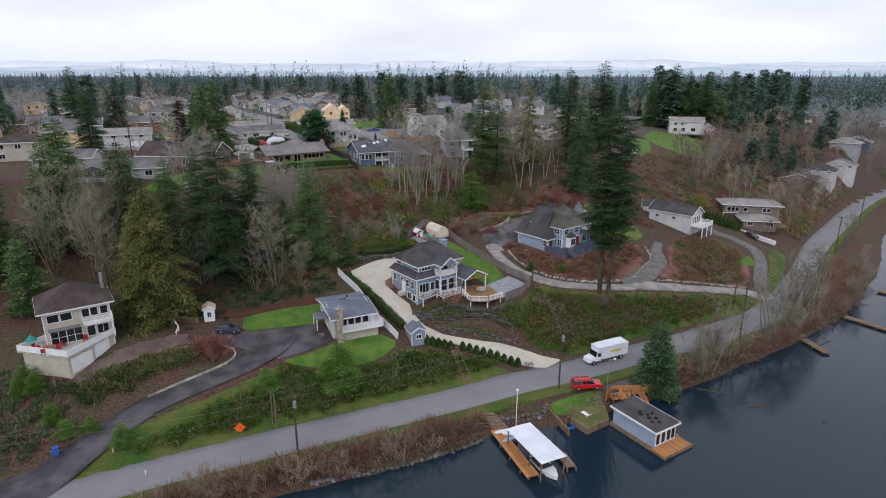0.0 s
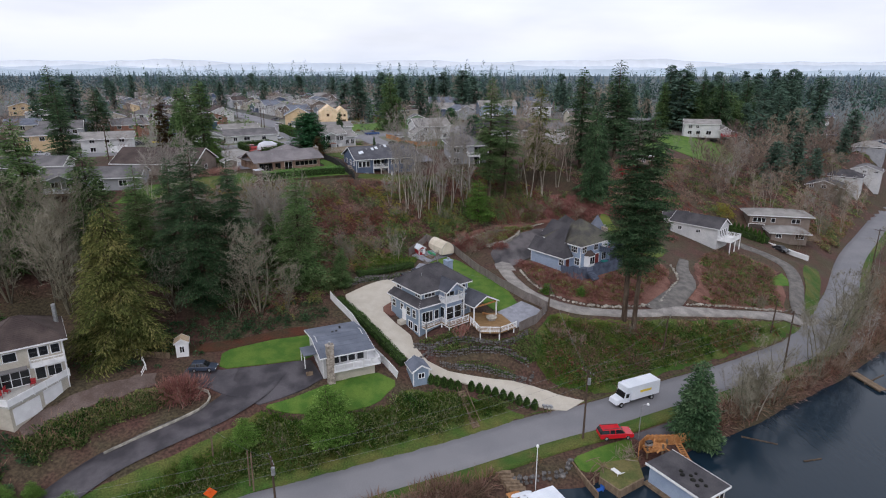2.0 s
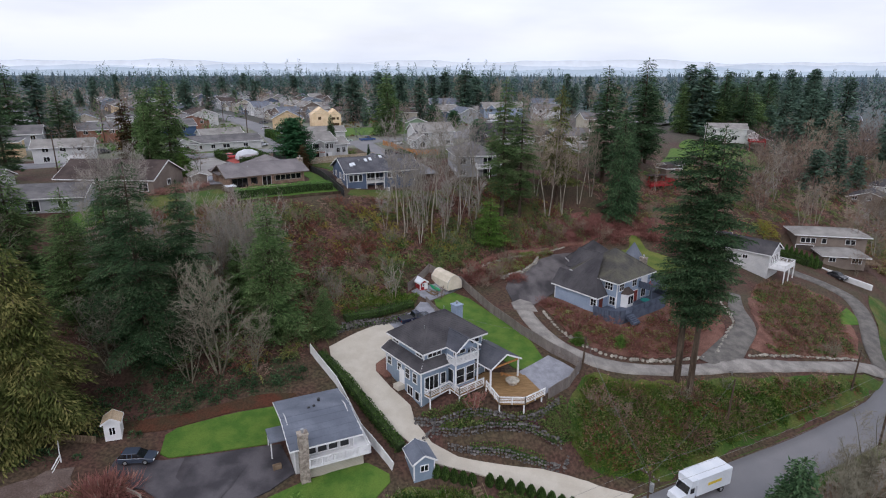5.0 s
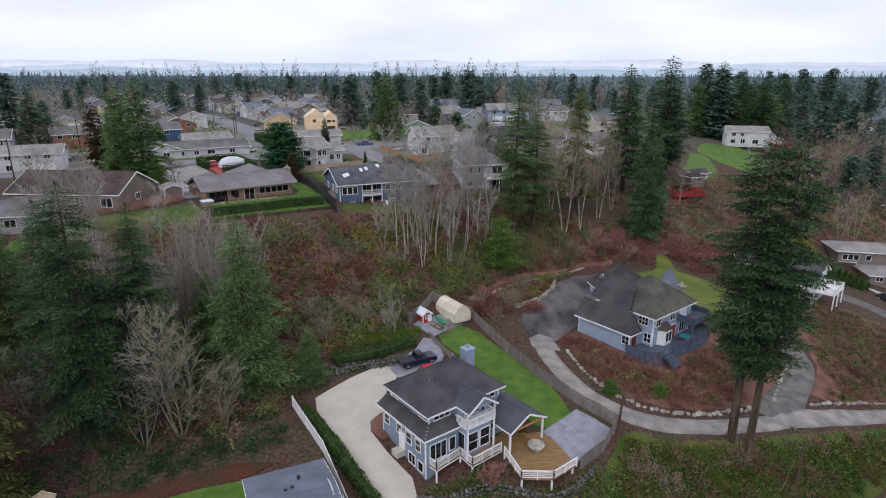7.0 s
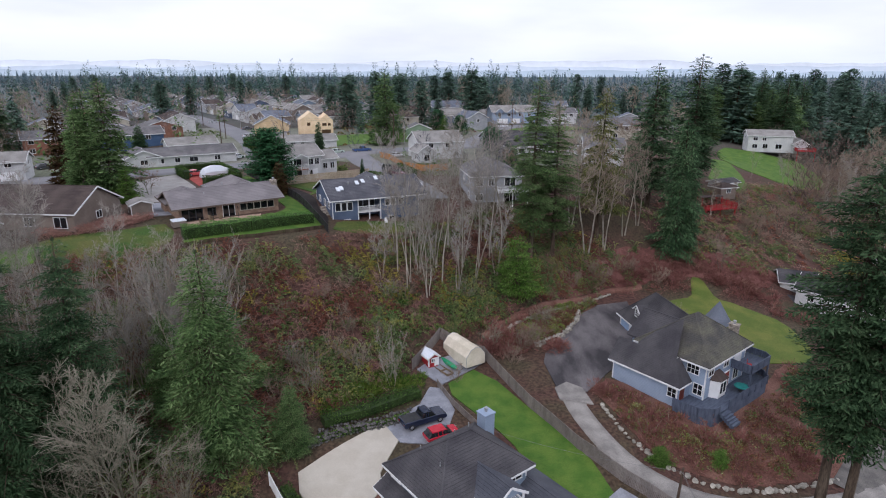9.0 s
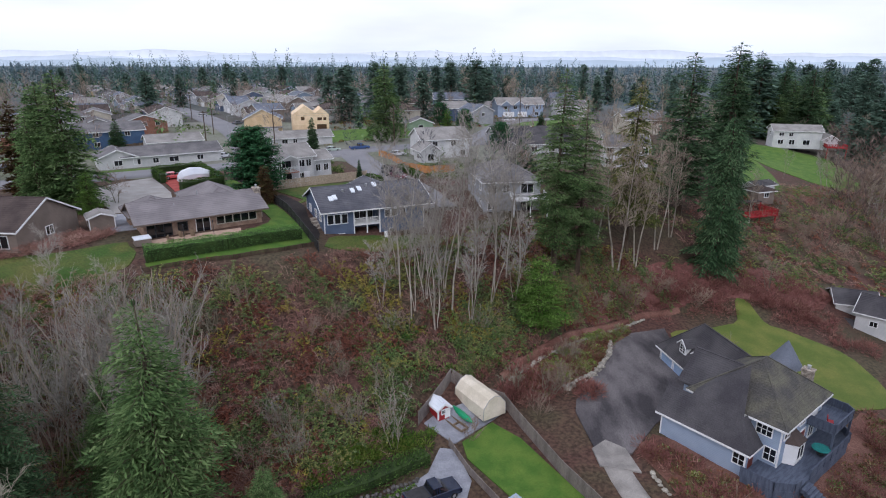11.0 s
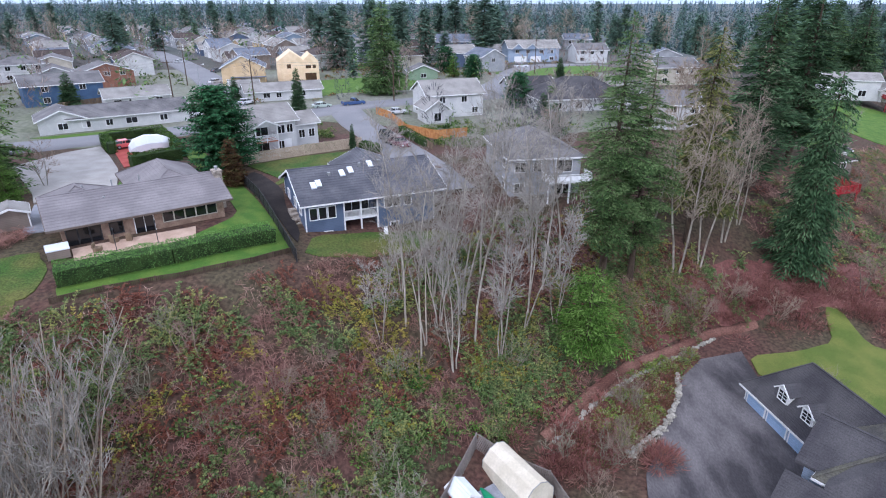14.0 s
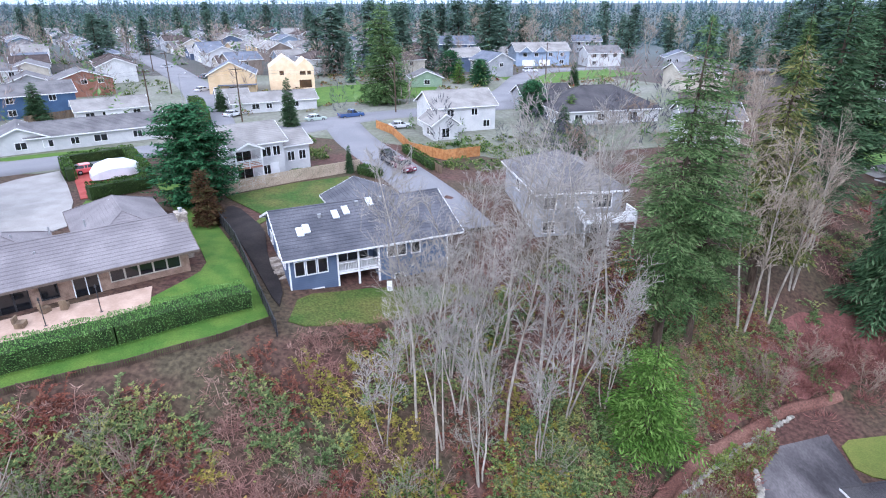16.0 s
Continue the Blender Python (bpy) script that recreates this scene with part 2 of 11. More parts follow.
RED_COURT = surf("red_court", rgb(152, 66, 60), rgb(172, 84, 76), 0.6, 8, 0.9, 0.1, contrast=0.1)
DECK_BLUE = surf("blue_grey_deck_boards", rgb(74, 82, 98), rgb(92, 100, 116), 0.8, 16, 0.7, 0.3, stretch=(1, 6, 1))
LIGHT_STONE = surf("buff_flagstones", rgb(172, 146, 128), rgb(190, 164, 146), 0.7, 5, 0.85, 0.15, contrast=0.08)
KAYAK = surf("green_plastic", rgb(30, 140, 96), rgb(36, 152, 106), 1, 10, 0.35, 0.02, contrast=0.03)
TEAL = surf("teal_cloth", rgb(40, 130, 126), rgb(50, 146, 140), 1, 10, 0.8, 0.1)
BLUE_TARP = surf("blue_tarp", rgb(36, 84, 160), rgb(44, 100, 182), 1, 10, 0.5, 0.3)
ORANGE_CLOTH = surf("orange_roadwork_sign", rgb(226, 92, 28), rgb(236, 104, 36), 1, 10, 0.6, 0.05)


def paint(name, c, rough=0.25):
    m = surf(name, c, tuple(min(1, v * 1.08) for v in c), 0.6, 30, rough, 0.02, contrast=0.03, spec=0.5)
    m.node_tree.nodes["Principled BSDF"].inputs["Coat Weight"].default_value = 0.4
    return m


GLASS = bpy.data.materials.new("window_glass")
GLASS.use_nodes = True
_p = GLASS.node_tree.nodes["Principled BSDF"]
_p.inputs["Base Color"].default_value, _p.inputs["Roughness"].default_value, _p.inputs["Specular IOR Level"].default_value = (0.012, 0.014, 0.017, 1), 0.06, 0.6

WATER = bpy.data.materials.new("lake_water")
WATER.use_nodes = True
_n, _l = WATER.node_tree.nodes, WATER.node_tree.links
_p = _n["Principled BSDF"]
_p.inputs["Base Color"].default_value, _p.inputs["Roughness"].default_value, _p.inputs["IOR"].default_value = (*rgb(26, 42, 54), 1), 0.1, 1.33
_co, _w1, _w2, _ad, _bp = _n.new("ShaderNodeTexCoord"), _n.new("ShaderNodeTexNoise"), _n.new("ShaderNodeTexNoise"), _n.new("ShaderNodeMath"), _n.new("ShaderNodeBump")
_mp = _n.new("ShaderNodeMapping")
_mp.inputs["Rotation"].default_value, _mp.inputs["Scale"].default_value = (0, 0, 0.5), (1, 0.35, 1)
_w1.inputs["Scale"].default_value, _w1.inputs["Detail"].default_value = 1.4, 4
_w2.inputs["Scale"].default_value = 0.05
_ad.operation = "MULTIPLY"
_l.new(_co.outputs["Object"], _mp.inputs[0]), _l.new(_mp.outputs[0], _w1.inputs[0]), _l.new(_co.outputs["Object"], _w2.inputs[0])
_l.new(_w1.outputs[0], _ad.inputs[0]), _l.new(_w2.outputs[0], _ad.inputs[1]), _l.new(_ad.outputs[0], _bp.inputs["Height"])
_bp.inputs["Strength"].default_value, _bp.inputs["Distance"].default_value = 0.3, 0.2
_l.new(_bp.outputs[0], _p.inputs["Normal"])

FIR = foliage("fir_needles", [rgb(66, 92, 56), rgb(90, 116, 70), rgb(116, 136, 90)], 0.25)
FIR_DARK = foliage("dark_fir_needles", [rgb(52, 76, 52), rgb(68, 94, 64), rgb(90, 112, 80)], 0.25)
CEDAR = foliage("cedar_sprays", [rgb(68, 80, 42), rgb(92, 98, 54), rgb(118, 114, 70)], 0.3)
BRIGHT = foliage("bright_cedar_sprays", [rgb(66, 96, 40), rgb(88, 120, 52), rgb(114, 142, 74)], 0.5)
DARK_HEDGE = foliage("clipped_hedge_leaves", [rgb(48, 72, 36), rgb(68, 94, 46), rgb(92, 116, 60)], 0.8)
RUSSET = foliage("russet_needles", [rgb(64, 46, 34), rgb(86, 64, 44), rgb(74, 74, 44)], 0.5)
SCRUB = foliage("bramble_leaves", [rgb(120, 68, 60), rgb(92, 72, 60), rgb(168, 148, 116), rgb(116, 116, 66), rgb(66, 90, 46), rgb(146, 92, 78), rgb(144, 144, 88)], 0.13, 0.5)
WIRE_GREY = surf("weathered_wire", rgb(112, 112, 112), rgb(132, 132, 132), 1, 9, 0.6, 0.0)
RANK_GRASS = foliage("rank_grass_blades", [rgb(60, 92, 34), rgb(78, 112, 42), rgb(108, 114, 56), rgb(68, 102, 36)], 0.15, 0.35)
MAROON = foliage("maroon_stems", [rgb(132, 86, 82), rgb(152, 104, 100), rgb(132, 98, 84), rgb(144, 96, 92), rgb(158, 124, 110)], 0.35, 0.35)
SUNNY = foliage("sunny_garden_bushes", [rgb(150, 156, 76), rgb(112, 132, 62), rgb(150, 150, 118), rgb(134, 146, 70), rgb(86, 116, 56)], 0.5, 0.35)
GREEN_SCRUB = foliage("evergreen_scrub_leaves", [rgb(54, 82, 40), rgb(76, 106, 52), rgb(118, 122, 78), rgb(74, 104, 50)], 0.25, 0.45)
HEATHER = foliage("garden_shrub_leaves", [rgb(128, 82, 70), rgb(148, 108, 90), rgb(96, 98, 62), rgb(138, 86, 74), rgb(128, 132, 92), rgb(84, 108, 54)], 0.4, 0.4)
# needle and twig tones greyed blue, distance haze put into the colour
FAR_HAZE_TREES = foliage("distant_conifers", [rgb(66, 86, 86), rgb(76, 96, 98), rgb(88, 108, 110)], 0.02, 0.25)
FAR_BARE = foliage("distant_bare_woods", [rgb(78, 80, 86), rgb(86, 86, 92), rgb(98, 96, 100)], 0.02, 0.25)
# ---- mesh tools ----
def finish(name, bm, material, smooth=False):
    me = bpy.data.meshes.new(name)
    bm.to_mesh(me)
    bm.free()
    me.materials.append(material)
    if smooth:
        me.shade_smooth()
    return me


def thing(name, label, category, at=(0, 0, 0), turn=0.0, group="", kind=""):
    ob = new(name)
    ob.empty_display_size = 0.3
    ob.matrix_basis = pose(*at, 0, 0, turn)
    return tagged(ob, label, category, group, kind)


JOINED = {"roof", "fascia", "panel", "window", "patio_door", "garage_door", "entry_door"}


def knit(bm):
    """Joins the loose pieces of one carpentered part where they touch, so that it is one body."""
    left, islands = set(bm.verts), []
    while left:
        stack, isl = [left.pop()], []
        while stack:
            v = stack.pop()
            isl.append(v)
            for e in v.link_edges:
                o = e.other_vert(v)
                if o in left:
                    left.discard(o)
                    stack.append(o)
        islands.append(isl)
    body = islands[0]
    for isl in islands[1:]:
        A, C = np.array([v.co for v in body]), np.array([v.co for v in isl])
        d = ((A[:, None] - C[None]) ** 2).sum(-1)
        k, m = np.unravel_index(d.argmin(), d.shape)
        b = isl[m]
        o = min((e.other_vert(b) for e in b.link_edges), key=lambda v: (v.co - b.co).length)
        bm.faces.new((body[k], b, o))
        body = body + isl
    return bm


def part(name, bm, material, parent, label="", smooth=False):
    if name in JOINED:
        knit(bm)
    ob = new(name, finish(name, bm, material, smooth))
    ob.parent = parent
    return tagged(ob, label)


def lone(name, bm, material, label, category, kind="", group="", smooth=False):
    return tagged(new(name, finish(name, bm, material, smooth)), label, category, group, kind)


def hexa(bm, c):
    v = [bm.verts.new(p) for p in c]
    for f in ((3, 2, 1, 0), (4, 5, 6, 7), (0, 1, 5, 4), (1, 2, 6, 5), (2, 3, 7, 6), (3, 0, 4, 7)):
        bm.faces.new([v[i] for i in f])


def box(bm, x0, x1, y0, y1, z0, z1):
    hexa(bm, [(x0, y0, z0), (x1, y0, z0), (x1, y1, z0), (x0, y1, z0), (x0, y0, z1), (x1, y0, z1), (x1, y1, z1), (x0, y1, z1)])
    return bm


def B(*boxes):
    bm = bmesh.new()
    for b in boxes:
        box(bm, *b)
    return bm


def beam(bm, p, q, w, h):
    """A bar from p to q, w wide and h high, centred on the line."""
    p, q = Vector(p), Vector(q)
    d = (q - p).normalized()
    s = d.cross(Vector((0, 0, 1)))
    s = (s.normalized() if s.length > 1e-4 else Vector((1, 0, 0))) * w / 2
    u = s.cross(d).normalized() * h / 2
    hexa(bm, [p - s - u, q - s - u, q + s - u, p + s - u, p - s + u, q - s + u, q + s + u, p + s + u])
    return bm


def tube(bm, p, q, r0, r1, n=8, caps=True):
    p, q = Vector(p), Vector(q)
    d = (q - p).normalized()
    s = d.orthogonal().normalized()
    t = d.cross(s)
    a = [bm.verts.new(p + r0 * (math.cos(6.2832 * i / n) * s + math.sin(6.2832 * i / n) * t)) for i in range(n)]
    b = [bm.verts.new(q + r1 * (math.cos(6.2832 * i / n) * s + math.sin(6.2832 * i / n) * t)) for i in range(n)]
    for i in range(n):
        bm.faces.new((a[i], a[(i + 1) % n], b[(i + 1) % n], b[i]))
    if caps:
        bm.faces.new(a[::-1]), bm.faces.new(b)
    return bm


def prism(bm, pts, z0, z1):
    a, b = [bm.verts.new((x, y, z0)) for x, y in pts], [bm.verts.new((x, y, z1)) for x, y in pts]
    n = len(pts)
    for i in range(n):
        bm.faces.new((a[i], a[(i + 1) % n], b[(i + 1) % n], b[i]))
    bm.faces.new(a[::-1]), bm.faces.new(b)
    bmesh.ops.recalc_face_normals(bm, faces=bm.faces[:])
    return bm


def slope(bm, a, b, c, d, course=0.17, lift=0.035):
    """A roof slope in stepped courses, one connected sheet: a to b is the eave, d to c the top edge."""
    a, b, c, d = Vector(a), Vector(b), Vector(c), Vector(d)
    n = max(3, int(((c + d) / 2 - (a + b) / 2).z / course))
    up = Vector((0, 0, lift))
    prev = [bm.verts.new(a - up), bm.verts.new(b - up)]
    for i in range(n):
        f, g = i / n, (i + 1) / n
        for k, t in ((up, f), (Vector((0, 0, 0)), g)):
            l, r = a.lerp(d, t) + k, b.lerp(c, t) + k
            if (r - l).length > 0.02:
                row = [bm.verts.new(l), bm.verts.new(r)]
                bm.faces.new((prev[0], prev[1], row[1], row[0]))
                prev = row
            else:
                v = bm.verts.new(l)
                bm.faces.new((prev[0], prev[1], v))
    return bm


def weld(bm):
    bmesh.ops.remove_doubles(bm, verts=bm.verts[:], dist=0.004)
    return bm


def gable_roof(parent, x0, x1, y0, y1, ze, rise, roof, trim, wall=None, axis="x", over=0.5, label=""):
    """A gabled roof over the eave rectangle, ridge along axis, with rake boards, a boxed eave and the gable walls."""
    flip = (lambda p: p) if axis == "x" else (lambda p: (p[1], p[0], p[2]))
    if axis != "x":
        x0, x1, y0, y1 = y0, y1, x0, x1
    m, zr = (y0 + y1) / 2, ze + rise
    bm = bmesh.new()
    slope(bm, flip((x0, y0, ze)), flip((x1, y0, ze)), flip((x1, m, zr)), flip((x0, m, zr)))
    slope(bm, flip((x1, y1, ze)), flip((x0, y1, ze)), flip((x0, m, zr)), flip((x1, m, zr)))
    beam(bm, flip((x0, m, zr)), flip((x1, m, zr)), 0.22, 0.08)
    r = part("roof", weld(bm), roof, parent, label)
    bm = bmesh.new()
    for x in (x0, x1):
        for y in (y0, y1):
            beam(bm, flip((x, y, ze - 0.1)), flip((x, m, zr - 0.1)), 0.08, 0.22)
    for y in (y0, y1):
        beam(bm, flip((x0, y, ze - 0.12)), flip((x1, y, ze - 0.12)), 0.06, 0.2)
    part("fascia", bm, trim, r)
    if wall:
        for x in (x0 + over, x1 - over):
            k = rise * (1 - 2 * over / (y1 - y0))
            bm = bmesh.new()
            a = [(x - 0.06, y0 + over, ze - 0.15), (x - 0.06, y1 - over, ze - 0.15), (x - 0.06, m, ze + k + 0.2)]
            p, q = [bm.verts.new(flip(v)) for v in a], [bm.verts.new(flip((v[0] + 0.12, v[1], v[2]))) for v in a]
            bm.faces.new(p), bm.faces.new(q[::-1])
            for i in range(3):
                bm.faces.new((p[i], q[i], q[(i + 1) % 3], p[(i + 1) % 3]))
            bmesh.ops.recalc_face_normals(bm, faces=bm.faces[:])
            part("gable", bm, wall, parent)
    return r


def hip_roof(parent, x0, x1, y0, y1, ze, rise, roof, trim, label=""):
    w, d = x1 - x0, y1 - y0
    if w >= d:
        p, q = (x0 + d / 2, (y0 + y1) / 2, ze + rise), (x1 - d / 2, (y0 + y1) / 2, ze + rise)
    else:
        p, q = ((x0 + x1) / 2, y0 + w / 2, ze + rise), ((x0 + x1) / 2, y1 - w / 2, ze + rise)
    c = [(x0, y0, ze), (x1, y0, ze), (x1, y1, ze), (x0, y1, ze)]
    bm = bmesh.new()
    if w >= d:
        slope(bm, c[0], c[1], q, p), slope(bm, c[1], c[2], q, q), slope(bm, c[2], c[3], p, q), slope(bm, c[3], c[0], p, p)
        hips = ((c[0], p), (c[3], p), (c[1], q), (c[2], q), (p, q))
    else:
        slope(bm, c[0], c[1], p, p), slope(bm, c[1], c[2], q, p), slope(bm, c[2], c[3], q, q), slope(bm, c[3], c[0], p, q)
        hips = ((c[0], p), (c[1], p), (c[2], q), (c[3], q), (p, q))
    for a, b in hips:
        if (Vector(a) - Vector(b)).length > 0.3:
            beam(bm, Vector(a) + Vector((0, 0, 0.03)), Vector(b) + Vector((0, 0, 0.03)), 0.2, 0.07)
    r = part("roof", weld(bm), roof, parent, label)
    bm = bmesh.new()
    for a, b in zip(c, c[1:] + c[:1]):
        beam(bm, Vector(a) - Vector((0, 0, 0.12)), Vector(b) - Vector((0, 0, 0.12)), 0.08, 0.22)
    box(bm, x0 + 0.05, x1 - 0.05, y0 + 0.05, y1 - 0.05, ze - 0.1, ze - 0.05)
    part("fascia", bm, trim, r)
    return r


def shed_slope(parent, a, b, c, d, roof, trim, label=""):
    """One slope between an eave a-b and a top edge d-c."""
    bm = bmesh.new()
    slope(bm, a, b, c, d)
    r = part("roof", weld(bm), roof, parent, label)
    down = Vector((0, 0, 0.12))
    bm = bmesh.new()
    for p, q in ((a, b), (a, d), (b, c)):
        if (Vector(p) - Vector(q)).length > 0.1:
            beam(bm, Vector(p) - down, Vector(q) - down, 0.08, 0.22)
    part("fascia", bm, trim, r)
    return r


def window(parent, x, y, z, w, h, face, trim=None, cols=2, rows=1, name="window"):
    """A framed window centred at x, y, z on a wall that faces the given way (degrees, local)."""
    trim = trim or WHITE
    o = Matrix.Translation((x, y, z)) @ Matrix.Rotation(radians(face + 90), 4, "Z")
    t = 0.09
    bm = B((-w / 2 - t, w / 2 + t, -0.07, 0.02, h / 2, h / 2 + t), (-w / 2 - t, w / 2 + t, -0.09, 0.02, -h / 2 - t, -h / 2),
           (-w / 2 - t, -w / 2, -0.07, 0.02, -h / 2, h / 2), (w / 2, w / 2 + t, -0.07, 0.02, -h / 2, h / 2))
    for i in range(1, cols):
        box(bm, -w / 2 + w * i / cols - 0.035, -w / 2 + w * i / cols + 0.035, -0.055, 0.0, -h / 2, h / 2)
    for i in range(1, rows):
        box(bm, -w / 2, w / 2, -0.05, 0.0, -h / 2 + h * i / rows - 0.025, -h / 2 + h * i / rows + 0.025)
    bm.transform(o)
    f = part(name, bm, trim, parent)
    bm = B((-w / 2, w / 2, -0.02, 0.015, -h / 2, h / 2))
    bm.transform(o)
    part("pane", bm, GLASS, f)
    return f


def panel_door(parent, x, y, z, w, h, face, material, name="garage_door", rows=4):
    """A door leaf of stacked panels with its foot at z."""
    o = Matrix.Translation((x, y, z)) @ Matrix.Rotation(radians(face + 90), 4, "Z")
    bm = bmesh.new()
    for i in range(rows):
        box(bm, -w / 2, w / 2, -0.06, 0.02, h * i / rows + 0.015, h * (i + 1) / rows - 0.015)
    box(bm, -w / 2, w / 2, -0.03, 0.02, 0, h)
    bm.transform(o)
    d = part(name, bm, material, parent)
    bm = B((-w / 2 - 0.12, w / 2 + 0.12, -0.08, 0.02, h, h + 0.14), (-w / 2 - 0.12, -w / 2, -0.08, 0.02, 0, h), (w / 2, w / 2 + 0.12, -0.08, 0.02, 0, h))
    bm.transform(o)
    part("door_frame", bm, WHITE, d)
    return d


def railing(parent, pts, z, h=1.0, material=None, step=1.6, infill="bars", closed=False):
    """Posts, two rails and thin bars or boards along a line of points on a floor at z."""
    material = material or WHITE
    pts = list(pts) + ([pts[0]] if closed else [])
    for (ax, ay), (bx, by) in zip(pts, pts[1:]):
        L = math.hypot(bx - ax, by - ay)
        n = max(1, round(L / step))
        bm = bmesh.new()
        beam(bm, (ax, ay, z + h), (bx, by, z + h), 0.12, 0.08)
        beam(bm, (ax, ay, z + 0.12), (bx, by, z + 0.12), 0.06, 0.1)
        if infill == "bars":
            for i in range(int(L / 0.16)):
                f = (i + 0.5) / int(L / 0.16)
                x, y = ax + (bx - ax) * f, ay + (by - ay) * f
                box(bm, x - 0.02, x + 0.02, y - 0.02, y + 0.02, z + 0.12, z + h)
        elif infill == "solid":
            beam(bm, (ax, ay, z + h / 2), (bx, by, z + h / 2), 0.05, h - 0.1)
        elif infill == "rails":
            for k in (0.35, 0.6, 0.85):
                beam(bm, (ax, ay, z + h * k), (bx, by, z + h * k), 0.05, 0.07)
        part("rail", bm, material, parent)
        for i in range(n + 1):
            f = i / n
            x, y = ax + (bx - ax) * f, ay + (by - ay) * f
            part("post", B((x - 0.06, x + 0.06, y - 0.06, y + 0.06, z - 0.2, z + h + 0.06)), material, parent)


def walls(parent, x0, x1, y0, y1, z0, z1, material, name="wall", label=""):
    """Four outer walls, 0.2 m thick, with corner boards left to the trim."""
    t = 0.2
    return part(name, B((x0, x1, y0, y0 + t, z0, z1), (x0, x1, y1 - t, y1, z0, z1), (x0, x0 + t, y0 + t, y1 - t, z0, z1), (x1 - t, x1, y0 + t, y1 - t, z0, z1)), material, parent, label)


def corners(parent, x0, x1, y0, y1, z0, z1, material=None, w=0.12):
    for x, sx in ((x0, -1), (x1, 1)):
        for y, sy in ((y0, -1), (y1, 1)):
            part("corner_board", B((min(x + sx * 0.025, x - sx * w), max(x + sx * 0.025, x - sx * w), min(y + sy * 0.025, y - sy * w), max(y + sy * 0.025, y - sy * w), z0, z1)), material or WHITE, parent)


def chimney(parent, x, y, z0, z1, w, d, material, cap=None, name="chimney"):
    c = part(name, B((x - w / 2, x + w / 2, y - d / 2, y + d / 2, z0, z1), (x - w / 2 - 0.08, x + w / 2 + 0.08, y - d / 2 - 0.08, y + d / 2 + 0.08, z1, z1 + 0.14)), material, parent)
    bm = bmesh.new()
    tube(bm, (x, y, z1 + 0.1), (x, y, z1 + 0.5), 0.16, 0.16, 8)
    tube(bm, (x, y, z1 + 0.52), (x, y, z1 + 0.6), 0.24, 0.2, 8)
    part("flue", bm, cap or GALV, c)
    return c


# ---- terrain: height between break lines, each a row of x, y, height ----
LAKE = 1.5
ROAD = [(-330, -70), (-200, -14), (-100, 36), (-60, 58), (-42, 67.5), (-25, 75.5), (0, 86.8), (15, 94), (24, 97.6), (36, 103.4), (50, 110), (61.5, 116.2), (72, 123), (82, 133), (97, 151), (117, 178), (139, 203), (173, 240), (210, 272), (330, 360)]
SHORE = [(-330, -82), (-200, -28), (-100, 22), (-60, 42), (-38, 58), (-23, 66), (-7, 72), (4, 77.5), (9, 81), (19, 83), (26, 86), (43, 94), (60, 104.5), (72, 112), (93, 127), (108, 142), (128, 164), (152, 196), (185, 230), (215, 255), (340, 345)]
DRIVE_WEST = [(-56, 62.5, 3.5), (-53, 67, 3.9), (-49.8, 73, 5.2), (-45, 80, 7.0), (-39, 85, 8.2), (-33.5, 89.5, 9.0), (-30.5, 94, 10.0), (-29.5, 98.5, 10.7)]
DRIVE_PALE = [(-15.5, 120, 14.0), (-13, 115.5, 13.6), (-9.2, 109, 12.0), (-6, 105, 10.6), (-1.6, 101.6, 8.8), (5, 100.9, 6.9), (12, 100.6, 5.2), (18, 100, 4.0), (22.5, 98.5, 3.5)]
LANE = [(82.4, 134.4, 3.5), (79, 133.4, 4.0), (75, 132.2, 5.2), (70, 130.6, 6.4), (64, 128.4, 7.6), (46, 123.2, 10.2), (34, 119.8, 11.5), (25, 118.3, 12.7), (19.2, 119.8, 13.8), (15.2, 124, 14.6), (12.6, 131, 15.3), (11.8, 138, 15.6)]
LANE_EAST = [(77, 133, 4.7), (78, 136, 5.3), (79.5, 140, 6.1), (84, 149, 7.4), (86.5, 157.5, 8.4), (84.5, 165, 9.2), (80, 171, 10.3), (80, 179, 11.0), (85.5, 187, 11.0)]
SPUR = [(41, 122.3, 11.0), (46.6, 128.2, 12.0), (51.5, 134.1, 12.6), (53, 141, 13.2), (56, 148, 13.6)]
